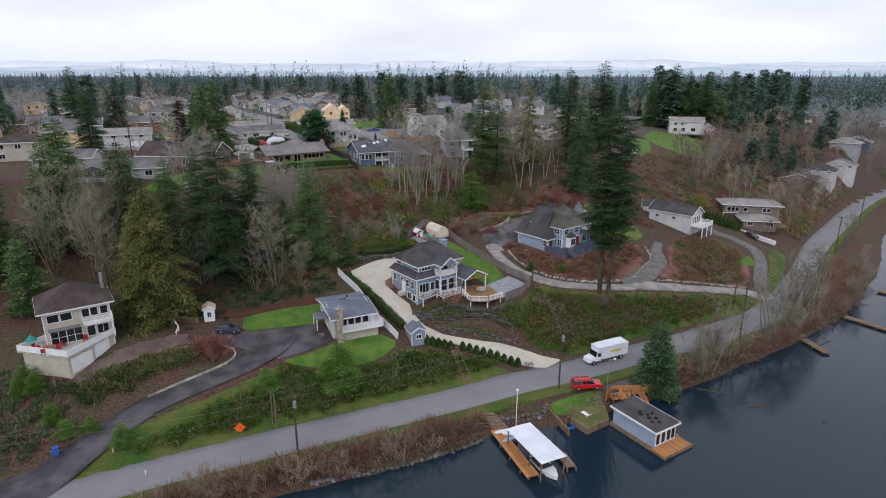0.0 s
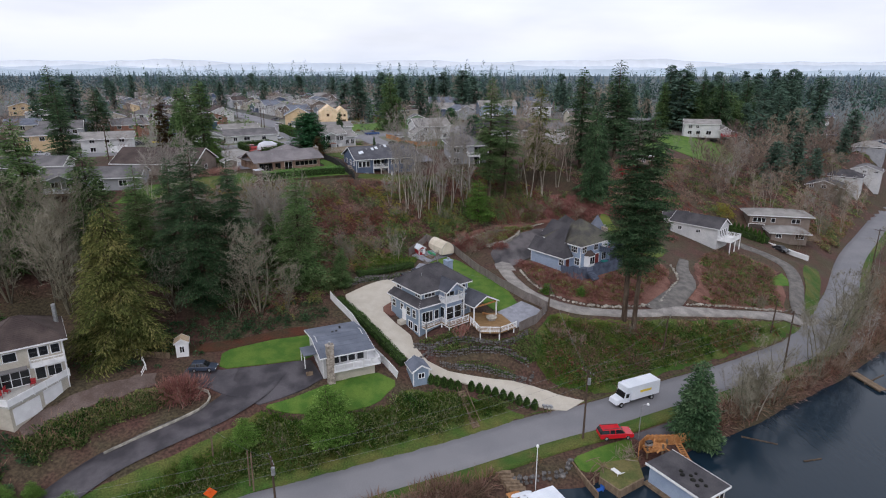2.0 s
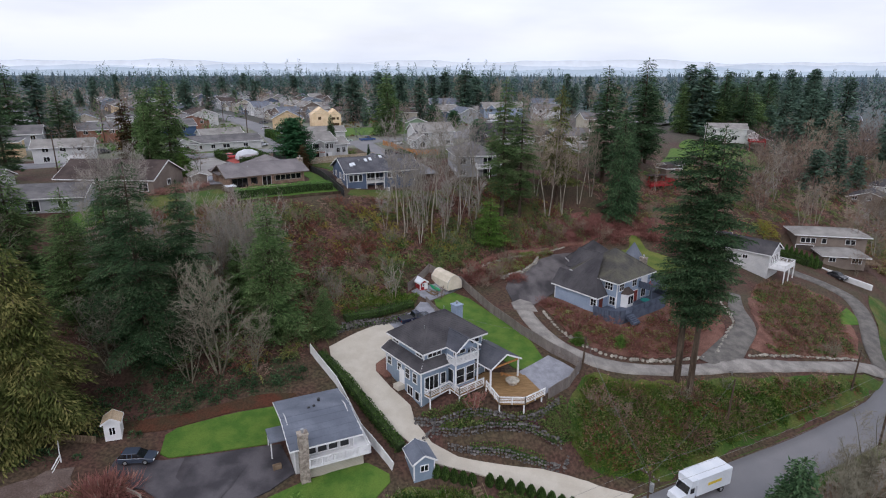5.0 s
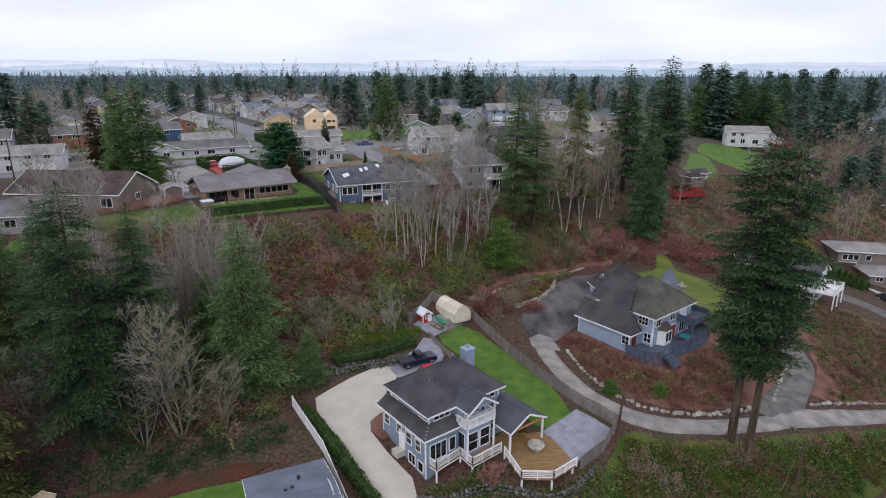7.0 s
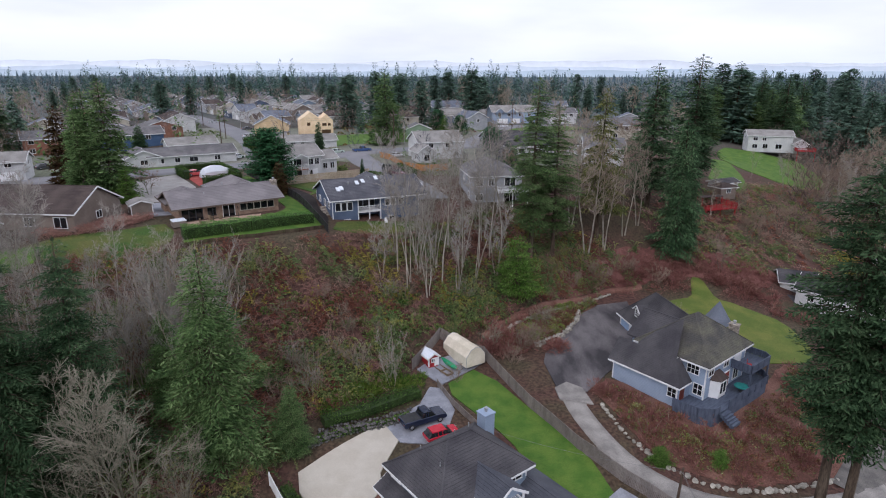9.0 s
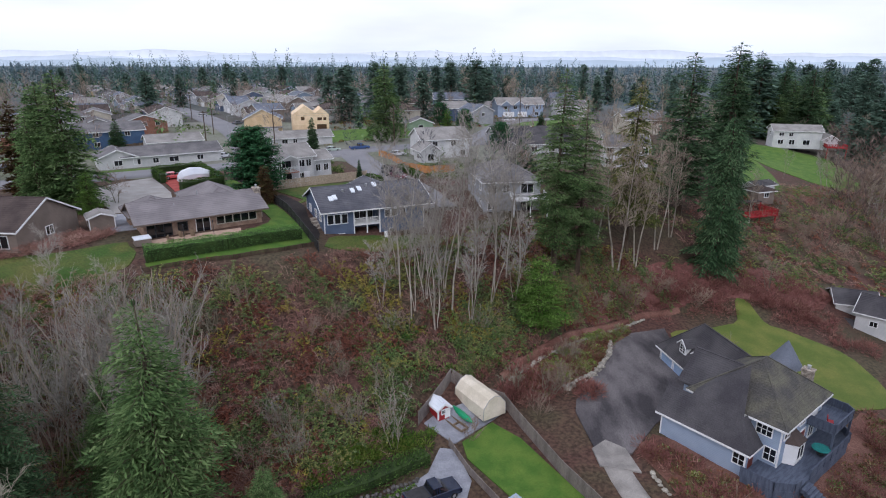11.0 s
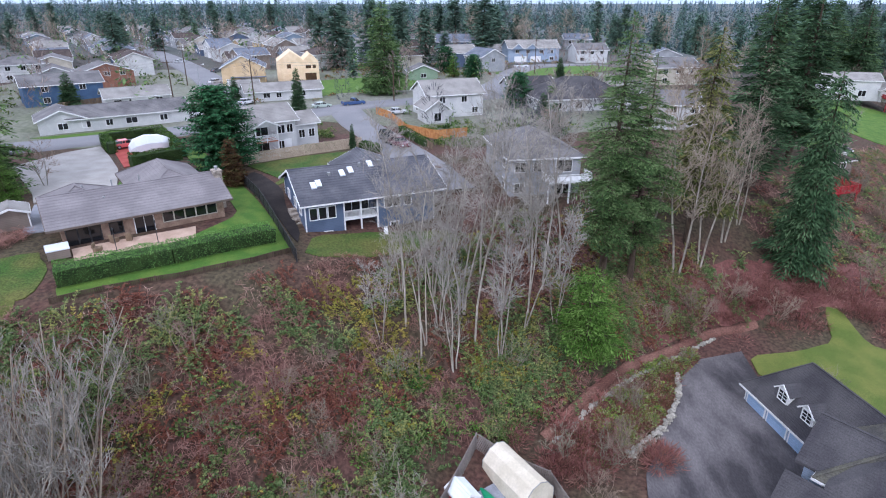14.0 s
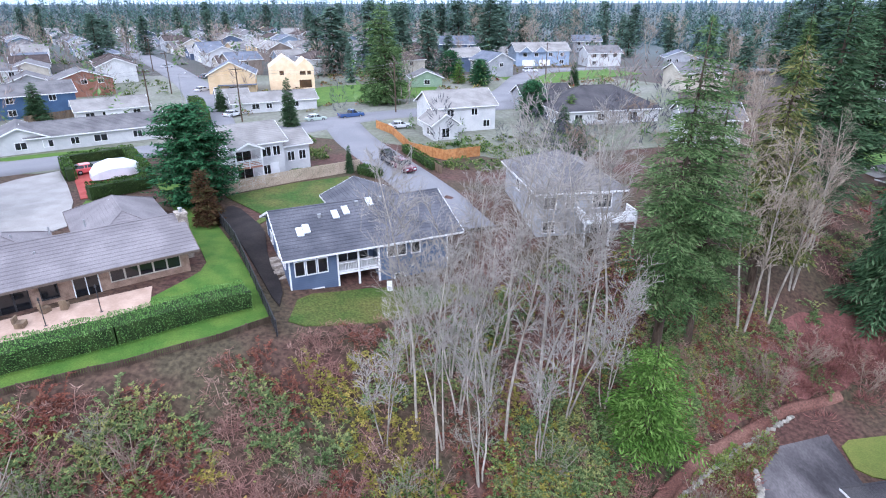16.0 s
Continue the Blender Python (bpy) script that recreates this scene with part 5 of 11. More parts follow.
cedar_olive = Kind("cedar_tree", "broad olive-green western red cedar", "tree", bough_conifer(13, 25, 7.2, 0.02, 0.5, 9, 0.5, 0.1, CEDAR, power=0.55, spray=0.62, width=0.26, grid=0.42, gaps=0.12, hang=0.5))
cedar_bright = Kind("cedar_tree", "young bright green cedar on the bank", "tree", bough_conifer(14, 10, 3.1, 0.02, 0.42, 9, 0.3, 0.34, BRIGHT, power=0.66, spray=0.36, width=0.28, grid=0.26, gaps=0.1, hang=0.2, uneven=0.4))
fir_old = Kind("fir_tree", "old fir with a bare lower trunk and ragged crown", "tree", bough_conifer(15, 40, 6.0, 0.3, 0.68, 8, 0.16, 0.12, FIR_DARK, power=0.42, spray=0.6, width=0.3, grid=0.38, gaps=0.2, belly=0.3, uneven=0.65))
fir_thin = Kind("fir_tree", "narrow dark cedar with hanging sprays", "tree", bough_conifer(16, 28, 4.4, 0.08, 0.5, 8, 0.55, 0.08, FIR_DARK, power=0.6, spray=0.7, width=0.26, grid=0.42, gaps=0.14, hang=0.6, uneven=0.5))
fir_olive = Kind("fir_tree", "thin olive-green fir with sparse branches", "tree", bough_conifer(26, 28, 4.4, 0.22, 0.6, 7, 0.4, 0.1, CEDAR, power=0.66, spray=0.7, width=0.26, grid=0.44, gaps=0.12, hang=0.4, uneven=0.5))
red_fir = Kind("fir_tree", "narrow conifer tinged with russet brown", "tree", bough_conifer(17, 18, 2.8, 0.03, 0.5, 8, 0.3, needles=RUSSET, power=0.6, spray=0.8, width=0.42, grid=0.45))
cypress = Kind("cypress_tree", "round dense dark green cypress", "tree", conifer_meshes(18, 11, 5.2, 0.02, 0.28, 15, 0.12, 0.7, foliage("cypress_leaves", [rgb(40, 76, 50), rgb(54, 98, 64), rgb(72, 116, 78)], 0.6), power=0.3, station=0.42))
small_fir = Kind("fir_tree", "small dark green conifer", "tree", bough_conifer(19, 14, 3.6, 0.02, 0.36, 8, 0.3, needles=FIR_DARK, power=0.7, spray=0.6, width=0.4, grid=0.36))
far_fir = Kind("fir_tree", "dark conifer standing beyond the houses", "tree", bough_conifer(20, 24, 3.9, 0.04, 0.85, 8, 0.34, needles=FAR_HAZE_FIR, power=0.62, spray=1.7, width=0.46, grid=1.1, uneven=0.4))
far_fir_b = Kind("fir_tree", "narrow dark conifer standing beyond the houses", "tree", bough_conifer(21, 26, 3.1, 0.06, 0.85, 8, 0.38, needles=FAR_HAZE_FIR, power=0.56, spray=1.6, width=0.46, grid=1.1, uneven=0.45))
MOSS_TWIG = surf("mossy_twig", rgb(120, 116, 98), rgb(146, 140, 124), 0.3, 5, 0.95, 0.0)
BROWN_TWIG = surf("brown_twig", rgb(126, 108, 94), rgb(148, 130, 116), 0.3, 5, 0.95, 0.0, rand=0.18)
GREY_BARK = surf("mossy_grey_bark", rgb(122, 118, 100), rgb(92, 86, 74), 0.8, 6, 0.95, 0.4, contrast=0.25, stretch=(1, 1, 0.4))
alder = Kind("alder_tree", "slender leafless pale-barked alder", "tree", twiggy_meshes(31, 25, 1, 0.42, 34, 1.15, (0.1, 0.2), 6, 5, 0.13, 0.03, 0.05, 0.019, PALE_TWIG))
alder_b = Kind("alder_tree", "leafless alder with forked pale trunk", "tree", twiggy_meshes(32, 23, 2, 0.4, 22, 1.2, (0.1, 0.2), 6, 5, 0.11, 0.04, 0.06, 0.019, PALE_TWIG))
alder_c = Kind("alder_tree", "leafless alder with a bushy pale crown", "tree", twiggy_meshes(37, 20, 3, 0.3, 18, 1.0, (0.12, 0.24), 6, 5, 0.1, 0.06, 0.07, 0.019, PALE_TWIG))
sapling = Kind("alder_tree", "clump of thin leafless alder saplings", "tree", twiggy_meshes(38, 11, 5, 0.2, 8, 1.7, (0.14, 0.28), 4, 3, 0.05, 0.14, 0.08, 0.014, PALE_TWIG, TWIG))
maple = Kind("maple_tree", "leafless spreading maple with mossy grey branches", "tree", twiggy_meshes(33, 17, 5, 0.18, 18, 0.95, (0.14, 0.28), 7, 5, 0.13, 0.11, 0.08, 0.018, MOSS_TWIG, GREY_BARK))
tall_bare = Kind("maple_tree", "tall leafless maple with fine grey twigs", "tree", twiggy_meshes(34, 24, 2, 0.3, 30, 1.1, (0.1, 0.2), 6, 6, 0.15, 0.035, 0.05, 0.019, TWIG))
brown_bare = Kind("maple_tree", "leafless tree with fine brown twigs", "tree", twiggy_meshes(39, 13, 3, 0.2, 14, 0.7, (0.16, 0.34), 5, 5, 0.1, 0.1, 0.08, 0.026, BROWN_TWIG, GREY_BARK))
shrub_tree = Kind("willow_shrub", "leafless many-stemmed brown shrub", "shrub", twiggy_meshes(35, 4.6, 7, 0.12, 7, 0.9, (0.2, 0.42), 4, 3, 0.035, 0.22, 0.1, 0.014, BROWN_TWIG, BROWN_TWIG))
grey_shrub = Kind("willow_shrub", "leafless grey many-stemmed shrub", "shrub", twiggy_meshes(40, 4.2, 6, 0.15, 7, 0.8, (0.2, 0.42), 4, 3, 0.035, 0.2, 0.1, 0.014, MOSS_TWIG, MOSS_TWIG))
red_shrub = Kind("maple_shrub", "leafless reddish ornamental maple", "shrub", twiggy_meshes(36, 3.4, 6, 0.1, 8, 0.6, (0.24, 0.46), 5, 4, 0.04, 0.2, 0.1, 0.014, surf("reddish_twig", rgb(142, 92, 86), rgb(156, 112, 100), 0.3, 5, 0.95, 0.0), TWIG))


def leaf_mound(rng, n_leaf, r, size):
    """Points and outward ways on a lumpy low dome."""
    az, cz = rng.uniform(0, 6.2832, n_leaf), rng.uniform(0.0, 1.0, n_leaf)
    sz = np.sqrt(1 - cz * cz)
    out = np.stack([np.cos(az) * sz, np.sin(az) * sz, cz], -1)
    rad = rng.uniform(0.55, 1.05, n_leaf)[:, None] * np.array((r, r, r * 0.75))
    return out * rad, out


def scatter(name, poly, n, material, label, leaves=46, r=(0.5, 1.3), size=0.34, seed=1, shape=0.75, canes=0, cane_mat=None, lift=0.0, category="scrub", respect=True):
    """One stuff object of many leafy mounds, and canes, over the free ground inside an outline."""
    rng = np.random.default_rng(seed)
    xs, ys = [p[0] for p in poly], [p[1] for p in poly]
    P, O, S = [], [], []
    paths = []
    done = tries = 0
    while done < n and tries < n * 8:
        m = 400
        x, y = rng.uniform(min(xs), max(xs), m), rng.uniform(min(ys), max(ys), m)
        ok = inside(poly, x, y)
        if respect:
            ok &= free(x, y)
        tries += m
        for a, b in zip(x[ok], y[ok]):
            if done >= n:
                break
            done += 1
            rad = rng.uniform(*r)
            z = gz(a, b) + lift
            if canes and rng.random() < 0.6:
                for _ in range(canes):
                    az, L = rng.uniform(0, 6.28), rad * rng.uniform(1.0, 2.2)
                    q = np.array((a, b, z - 0.1)) + np.append(rng.normal(0, rad * 0.4, 2), 0)
                    t = np.linspace(0, 1, 4)[:, None]
                    lean = rng.uniform(0.2, 0.8)
                    paths.append((q + np.hstack([np.cos(az) * L * lean * t, np.sin(az) * L * lean * t, L * (t - 0.3 * lean * t * t)]), np.linspace(0.022, 0.008, 4)))
            p, o = leaf_mound(rng, leaves, rad, size)
            P.append(p + np.array((a, b, z))), O.append(o), S.append(size * rng.uniform(0.6, 1.4, leaves))
    v, f = sprays(np.vstack(P), np.vstack(O), np.concatenate(S), rng, 0.1, shape)
    ob = new(name, soup(name, v, f, material))
    tagged(ob, label, category, kind="stuff")
    if paths:
        cv, cf = ribbon_soup(paths)
        tagged(new("canes", soup("canes", cv, cf, cane_mat or TWIG_RED)), "arching brown bramble canes over the slope", "scrub", kind="stuff")
    return ob
def bramble(name, poly, n, material, label, leaf_rows, seed, canes=8, leaf=0.24, r=(0.8, 2.0), cut=0.0, shift=0.0, shape=0.62):
    """One stuff object of bramble mounds: arching canes with leaves along them, in drifts where a slow noise is above cut."""
    rng = np.random.default_rng(seed)
    xs, ys = [p[0] for p in poly], [p[1] for p in poly]
    paths, P, O, S = [], [], [], []
    done = tries = 0
    while done < n and tries < n * 60:
        tries += 1
        x, y = rng.uniform(min(xs), max(xs)), rng.uniform(min(ys), max(ys))
        if not inside(poly, np.array(x), np.array(y)) or not free(np.array(x), np.array(y)):
            continue
        if cut > -1 and noise.noise(Vector((x * 0.16 + shift, y * 0.16 - shift, 0.5))) + 0.5 * noise.noise(Vector((x * 0.5 - shift, y * 0.5, 3.5))) < cut:
            continue
        done += 1
        R = rng.uniform(*r)
        for _ in range(canes):
            az, L, up = rng.uniform(0, 6.2832), R * rng.uniform(0.8, 1.5), rng.uniform(0.5, 1.0)
            t = np.linspace(0, 1, 5)[:, None]
            root = np.append(np.array((x, y)) + rng.normal(0, 0.25 * R, 2), 0)
            c = np.hstack([np.cos(az) * L * t * 0.85, np.sin(az) * L * t * 0.85, R * up * (2.1 * t - 1.75 * t * t)]) + root
            c[:, 2] += H(c[:, 0], c[:, 1]) - 0.1
            paths.append((c, np.linspace(0.024, 0.012, 5)))
            k = max(2, int(leaf_rows * L / 1.6))
            f = rng.uniform(0.15, 1, k) * 4
            j = np.minimum(f.astype(int), 3)
            q = c[j] + (c[j + 1] - c[j]) * (f - j)[:, None]
            for side in (-1, 1):
                P.append(q), O.append(np.tile((-np.sin(az) * side + 0.3 * np.cos(az), np.cos(az) * side + 0.3 * np.sin(az), 0.35), (k, 1))), S.append(leaf * rng.uniform(0.6, 1.35, k))
    v, f = sprays(np.vstack(P), np.vstack(O), np.concatenate(S), rng, 0.05, shape)
    cv, cf = ribbon_soup(paths)
    return tagged(new(name, soup(name, np.vstack([v, cv]), np.vstack([f, cf + len(v)]), material)), label, "scrub", kind="stuff")


# ---- houses on the lower hillside ----
SLATE_ROOF = surf("dark_slate_shingle", rgb(70, 72, 80), rgb(88, 90, 97), 0.35, 9, 0.9, 0.5, contrast=0.16)


def main_house():
    zb = 11.5
    h = thing("house", "two-storey blue-grey house with charcoal hip roof and white trim", "house", (-4.9, 109.5, zb), 37.5)
    Z = lambda z: z - zb
    take([(-4.9 + 0.793 * u - 0.609 * v, 109.5 + 0.609 * u + 0.793 * v) for u, v in ((-2, -2), (15, -5), (15, 10), (-2, 10))])
    walls(h, -0.45, 11.1, -0.2, 8.6, 0, Z(17.2), BLUE_GREY, label="blue-grey lap siding")
    walls(h, 0.6, 11.1, 0.6, 8.4, Z(17.2), Z(19.25), BLUE_GREY, label="blue-grey lap siding")
    corners(h, -0.45, 11.1, -0.2, 8.6, 0.3, Z(17.1))
    corners(h, 0.6, 11.1, 0.6, 8.4, Z(17.9), Z(19.1))
    hip_roof(h, 0, 11.7, 0, 9.0, Z(19.3), 3.3, ROOF_DARK, WHITE)
    # skirt roof along two faces
    shed_slope(h, (-1.0, 9.1, Z(17.15)), (-1.0, -0.8, Z(17.15)), (0.6, 0.6, Z(18.05)), (0.6, 9.1, Z(18.05)), ROOF_DARK, WHITE)
    shed_slope(h, (-1.0, -0.8, Z(17.15)), (4.2, -0.8, Z(17.15)), (4.2, 0.6, Z(18.05)), (0.6, 0.6, Z(18.05)), ROOF_DARK, WHITE)
    # gabled bay with a balcony
    walls(h, 4.3, 7.9, -1.6, 0.8, Z(13.4), Z(17.35), PALE_BLUE, "bay")
    walls(h, 4.5, 7.7, -0.3, 0.8, Z(17.35), Z(19.4), PALE_BLUE, "bay")
    gable_roof(h, 4.0, 8.3, -2.4, 4.4, Z(19.35), 1.5, SLATE_ROOF, WHITE, PALE_BLUE, "y", 0.6)
    part("balcony", B((3.9, 8.2, -2.1, -0.3, Z(17.2), Z(17.4))), WHITE, h)
    railing(h, [(3.95, -0.3), (3.95, -2.05), (8.15, -2.05), (8.15, -0.3)], Z(17.4), 0.95, WHITE, 1.4, "rails")
    for x in (4.1, 8.05):
        part("post", B((x - 0.08, x + 0.08, -2.1, -1.94, Z(17.4), Z(19.4))), WHITE, h)
        part("post", B((x - 0.09, x + 0.09, -2.1, -1.92, Z(13.4), Z(17.2))), WHITE, h)
    window(h, 6.1, -0.32, Z(18.5), 2.0, 1.5, -90, cols=2)
    window(h, 5.2, -1.62, Z(15.1), 1.4, 2.2, -90, cols=1, rows=2), window(h, 7.0, -1.62, Z(15.1), 1.4, 2.2, -90, cols=1, rows=2)
    window(h, 4.28, -0.7, Z(15.1), 1.1, 2.0, 180, cols=1)
    # front face
    window(h, 1.3, -0.22, Z(14.8), 2.2, 2.0, -90, cols=3, name="patio_door"), window(h, 3.3, -0.22, Z(14.9), 0.8, 1.6, -90, cols=1)
    window(h, 9.2, -0.22, Z(15.1), 1.6, 1.5, -90), window(h, 2.4, 0.58, Z(18.6), 2.2, 0.8, -90, cols=3), window(h, 9.6, 0.58, Z(18.6), 1.6, 0.9, -90, cols=2)
    # driveway face
    for v, z, w, hh in ((1.2, 15.4, 0.9, 1.4), (3.0, 15.4, 1.0, 1.4), (5.0, 15.6, 0.9, 1.1), (7.6, 15.6, 1.0, 1.2)):
        window(h, -0.47, v, Z(z), w, hh, 180, cols=1, rows=2)
    window(h, -0.47, 0.7, Z(12.9), 0.9, 1.2, 180, cols=1), window(h, -0.47, 2.4, Z(13.0), 1.2, 1.3, 180, cols=2)
    for v in (1.6, 7.4):
        window(h, 0.58, v, Z(18.6), 1.4, 0.7, 180, cols=2)
    panel_door(h, -0.47, 4.4, Z(13.3), 0.95, 2.05, 180, WHITE, "entry_door", 3)
    part("porch_step", B((-1.6, -0.45, 3.8, 5.0, Z(12.6), Z(13.32))), CONCRETE, h)
    # back and side
    for u in (2.5, 6.0, 9.0):
        window(h, u, 8.62, Z(15.6), 1.3, 1.2, 90)
    window(h, 11.12, 2.0, Z(18.5), 2.2, 0.8, 0, cols=3), window(h, 11.12, 5.4, Z(15.4), 1.8, 1.4, 0)
    chimney(h, 11.75, 7.3, Z(13.5), Z(21.3), 1.3, 1.3, PALE_BLUE)
    for x, y, z in ((2.6, 3.2, 21.3), (3.0, 6.8, 20.9), (5.6, 4.9, 22.55), (7.6, 5.2, 22.4)):
        bm = bmesh.new()
        tube(bm, (x, y, Z(z)), (x, y, Z(z) + 0.45), 0.06, 0.06, 6)
        part("vent_pipe", bm, GALV, h)
    # open pavilion
    gable_roof(h, 8.4, 14.3, -4.5, 2.6, Z(16.25), 1.5, SLATE_ROOF, WHITE, None, "y", 0.5, "slate-grey roof of the open pavilion")
    for x, y in ((8.7, -4.1), (14.0, -4.1), (14.0, 2.2)):
        part("pavilion_post", B((x - 0.1, x + 0.1, y - 0.1, y + 0.1, Z(13.2), Z(16.2))), WHITE, h)
    for a, b in (((8.7, -4.1), (14.0, -4.1)), ((14.0, -4.1), (14.0, 2.2)), ((8.7, -4.1), (8.7, 0))):
        bm = bmesh.new()
        beam(bm, (*a, Z(16.05)), (*b, Z(16.05)), 0.14, 0.24)
        part("pavilion_beam", bm, NEW_TIMBER, h)
    return h


main_house()


def main_deck():
    d = thing("deck", "tan timber deck with white railings on posts", "deck", (0, 0, 13.2))
    upper = [(-6.9, 111.6), (-3.9, 108.6), (-1.2, 111.2), (0.1, 109.3), (3.6, 112.2), (1.5, 115.2), (-3, 113)]
    lower = [(3.6, 112.2), (3.9, 111.6), (5.3, 107.3), (8.8, 107.2), (11.8, 109.6), (9.2, 116.6), (5.2, 117), (2.5, 114.4)]
    part("deck_floor", prism(bmesh.new(), upper, 0.06, 0.24), DECK_TAN, d)
    part("deck_floor", prism(bmesh.new(), lower, -0.12, 0.1), DECK_TAN, d)
    part("fascia", prism(bmesh.new(), [(x, y) for x, y in upper[:5]] + [(3.5, 112.5), (0.1, 109.6), (-1.2, 111.5), (-3.9, 108.9), (-6.7, 111.7)], -0.15, 0.058), WHITE, d)
    railing(d, upper[:5], 0.24, 0.95, WHITE, 1.5, "rails")
    railing(d, lower[1:5], 0.1, 0.95, WHITE, 1.7, "rails")
    for x, y in ((-3.9, 108.8), (-1.2, 111.2), (0.1, 109.5), (5.4, 107.5), (8.7, 107.5), (11.4, 109.7), (3.9, 111.4)):
        zg = gz(x, y) - 13.2
        part("deck_post", B((x - 0.1, x + 0.1, y - 0.1, y + 0.1, zg - 0.3, 0)), WHITE, d)
    t = thing("patio_table", "round pale stone table on the deck", "table", (7.7, 112.6, 13.3))
    bm = bmesh.new()
    tube(bm, (0, 0, 0.45), (0, 0, 0.6), 1.0, 1.0, 14)
    part("tabletop", bm, PALE_ROCK, t)
    bm = bmesh.new()
    tube(bm, (0, 0, 0), (0, 0, 0.45), 0.7, 0.6, 12)
    part("base", bm, STONE, t)
    b = thing("bench", "long timber bench beside the stone table", "bench", (7.2, 114.2, 13.3), -38)
    part("seat", B((-1.2, 1.2, -0.2, 0.2, 0.4, 0.47)), NEW_TIMBER, b)
    for x in (-1, 1):
        part("leg", B((x - 0.06, x + 0.06, -0.18, 0.18, 0, 0.4)), NEW_TIMBER, b)


main_deck()


def roof_sheet(parent, pts, roof, label=""):
    """One plain roof plane with thickness, through three or four points."""
    bm = bmesh.new()
    lo, hi = [bm.verts.new((x, y, z - 0.1)) for x, y, z in pts], [bm.verts.new((x, y, z + 0.02)) for x, y, z in pts]
    bm.faces.new(hi), bm.faces.new(lo[::-1])
    for i in range(len(pts)):
        j = (i + 1) % len(pts)
        bm.faces.new((lo[i], lo[j], hi[j], hi[i]))
    bmesh.ops.recalc_face_normals(bm, faces=bm.faces[:])
    return part("roof", bm, roof, parent, label)


def turret_house():
    zb = 14.0
    h = thing("house", "pale blue house with mossy grey roofs and a turret", "house", (24.3, 132.1, zb), 38.75)
    Z = lambda z: z - zb
    to = lambda u, v: (24.3 + 0.780 * u - 0.626 * v, 132.1 + 0.626 * u + 0.780 * v)
    take([to(*p) for p in ((-0.6, -0.6), (0.6, -4.6), (16.4, -4.8), (16.6, 6), (14, 12), (4, 11), (-0.6, 11))])
    # steep front wing with a hipped corner and a gable towards the court
    walls(h, 0.55, 5.5, 0.55, 9.9, 0, Z(18.45), PALE_BLUE, label="pale blue lap siding")
    corners(h, 0.55, 5.5, 0.55, 9.9, 0.5, Z(18.4))
    for quad, edge in ((((0, 10.4, Z(18.5)), (0, 0, Z(18.5)), (2.2, 2.0, Z(21.05)), (2.2, 10.4, Z(21.05))), ((0, 10.4), (0, 0))), (((0, 0, Z(18.5)), (2.9, 0, Z(18.5)), (2.9, 2.0, Z(21.05)), (2.2, 2.0, Z(21.05))), ((0, 0), (2.9, 0)))):
        bm = bmesh.new()
        slope(bm, *quad)
        wing_roof = part("roof", bm, ROOF_DARK, h)
        bm = bmesh.new()
        beam(bm, (*edge[0], Z(18.38)), (*edge[1], Z(18.38)), 0.08, 0.22)
        part("fascia", bm, WHITE, wing_roof)
    bm = bmesh.new()
    slope(bm, (2.2, 7.6, Z(21.05)), (2.2, 2.0, Z(21.05)), (5.8, 3.5, Z(25.0)), (5.8, 3.6, Z(25.0)))
    part("roof", bm, ROOF_DARK, h)
    roof_sheet(h, [(2.2, 7.6, Z(21.05)), (5.8, 3.5, Z(25.0)), (4.6, 7.8, Z(21.6))], ROOF_DARK)
    roof_sheet(h, [(2.2, 10.4, Z(21.05)), (2.2, 7.0, Z(21.05)), (4.4, 7.0, Z(19.0)), (4.4, 10.4, Z(19.0))], ROOF_DARK)
    bm = bmesh.new()
    hexa(bm, [(0.6, 9.8, Z(18.3)), (4.2, 9.8, Z(18.3)), (4.2, 9.9, Z(18.3)), (0.6, 9.9, Z(18.3)), (2.15, 9.8, Z(20.9)), (2.35, 9.8, Z(20.9)), (2.35, 9.9, Z(20.9)), (2.15, 9.9, Z(20.9))])
    part("gable", bm, PALE_BLUE, h)
    window(h, 0.53, 1.2, Z(17.3), 1.1, 1.2, 180, cols=2, rows=2)
    stained = surf("stained_door", rgb(96, 44, 34), rgb(112, 54, 42), 1, 12, 0.5, 0.1)
    part("porch_door", B((1.2, 2.2, 0.48, 0.55, Z(16.2), Z(18.2))), stained, h, "dark red-brown door")
    # main two-storey block
    walls(h, 3.6, 13.8, -1.3, 8.0, 0, Z(20.95), PALE_BLUE, label="pale blue lap siding")
    corners(h, 3.6, 13.8, -1.3, 8.0, 0.5, Z(20.9))
    hip_roof(h, 2.9, 14.4, -1.95, 8.7, Z(21.0), 4.1, ROOF_MOSS, WHITE)
    window(h, 4.8, -1.32, Z(19.9), 1.2, 1.3, -90, cols=2, rows=2), window(h, 3.58, 0.4, Z(19.9), 1.5, 1.2, 180, cols=3, rows=2)
    window(h, 8.6, -1.32, Z(19.9), 1.2, 1.2, -90, cols=2, rows=2)
    # bay window with a ribbed copper-brown cap
    bm = bmesh.new()
    prism(bm, [(4.9, -1.3), (5.4, -2.3), (7.2, -2.3), (7.7, -1.3)], Z(16.2), Z(18.6))
    bay = part("bay", bm, WHITE, h)
    bm = bmesh.new()
    c = [(4.7, -1.3, Z(18.6)), (5.3, -2.5, Z(18.6)), (7.3, -2.5, Z(18.6)), (7.9, -1.3, Z(18.6))]
    top = [bm.verts.new((5.6, -1.3, Z(19.5))), bm.verts.new((7.0, -1.3, Z(19.5)))]
    b_ = [bm.verts.new(q) for q in c]
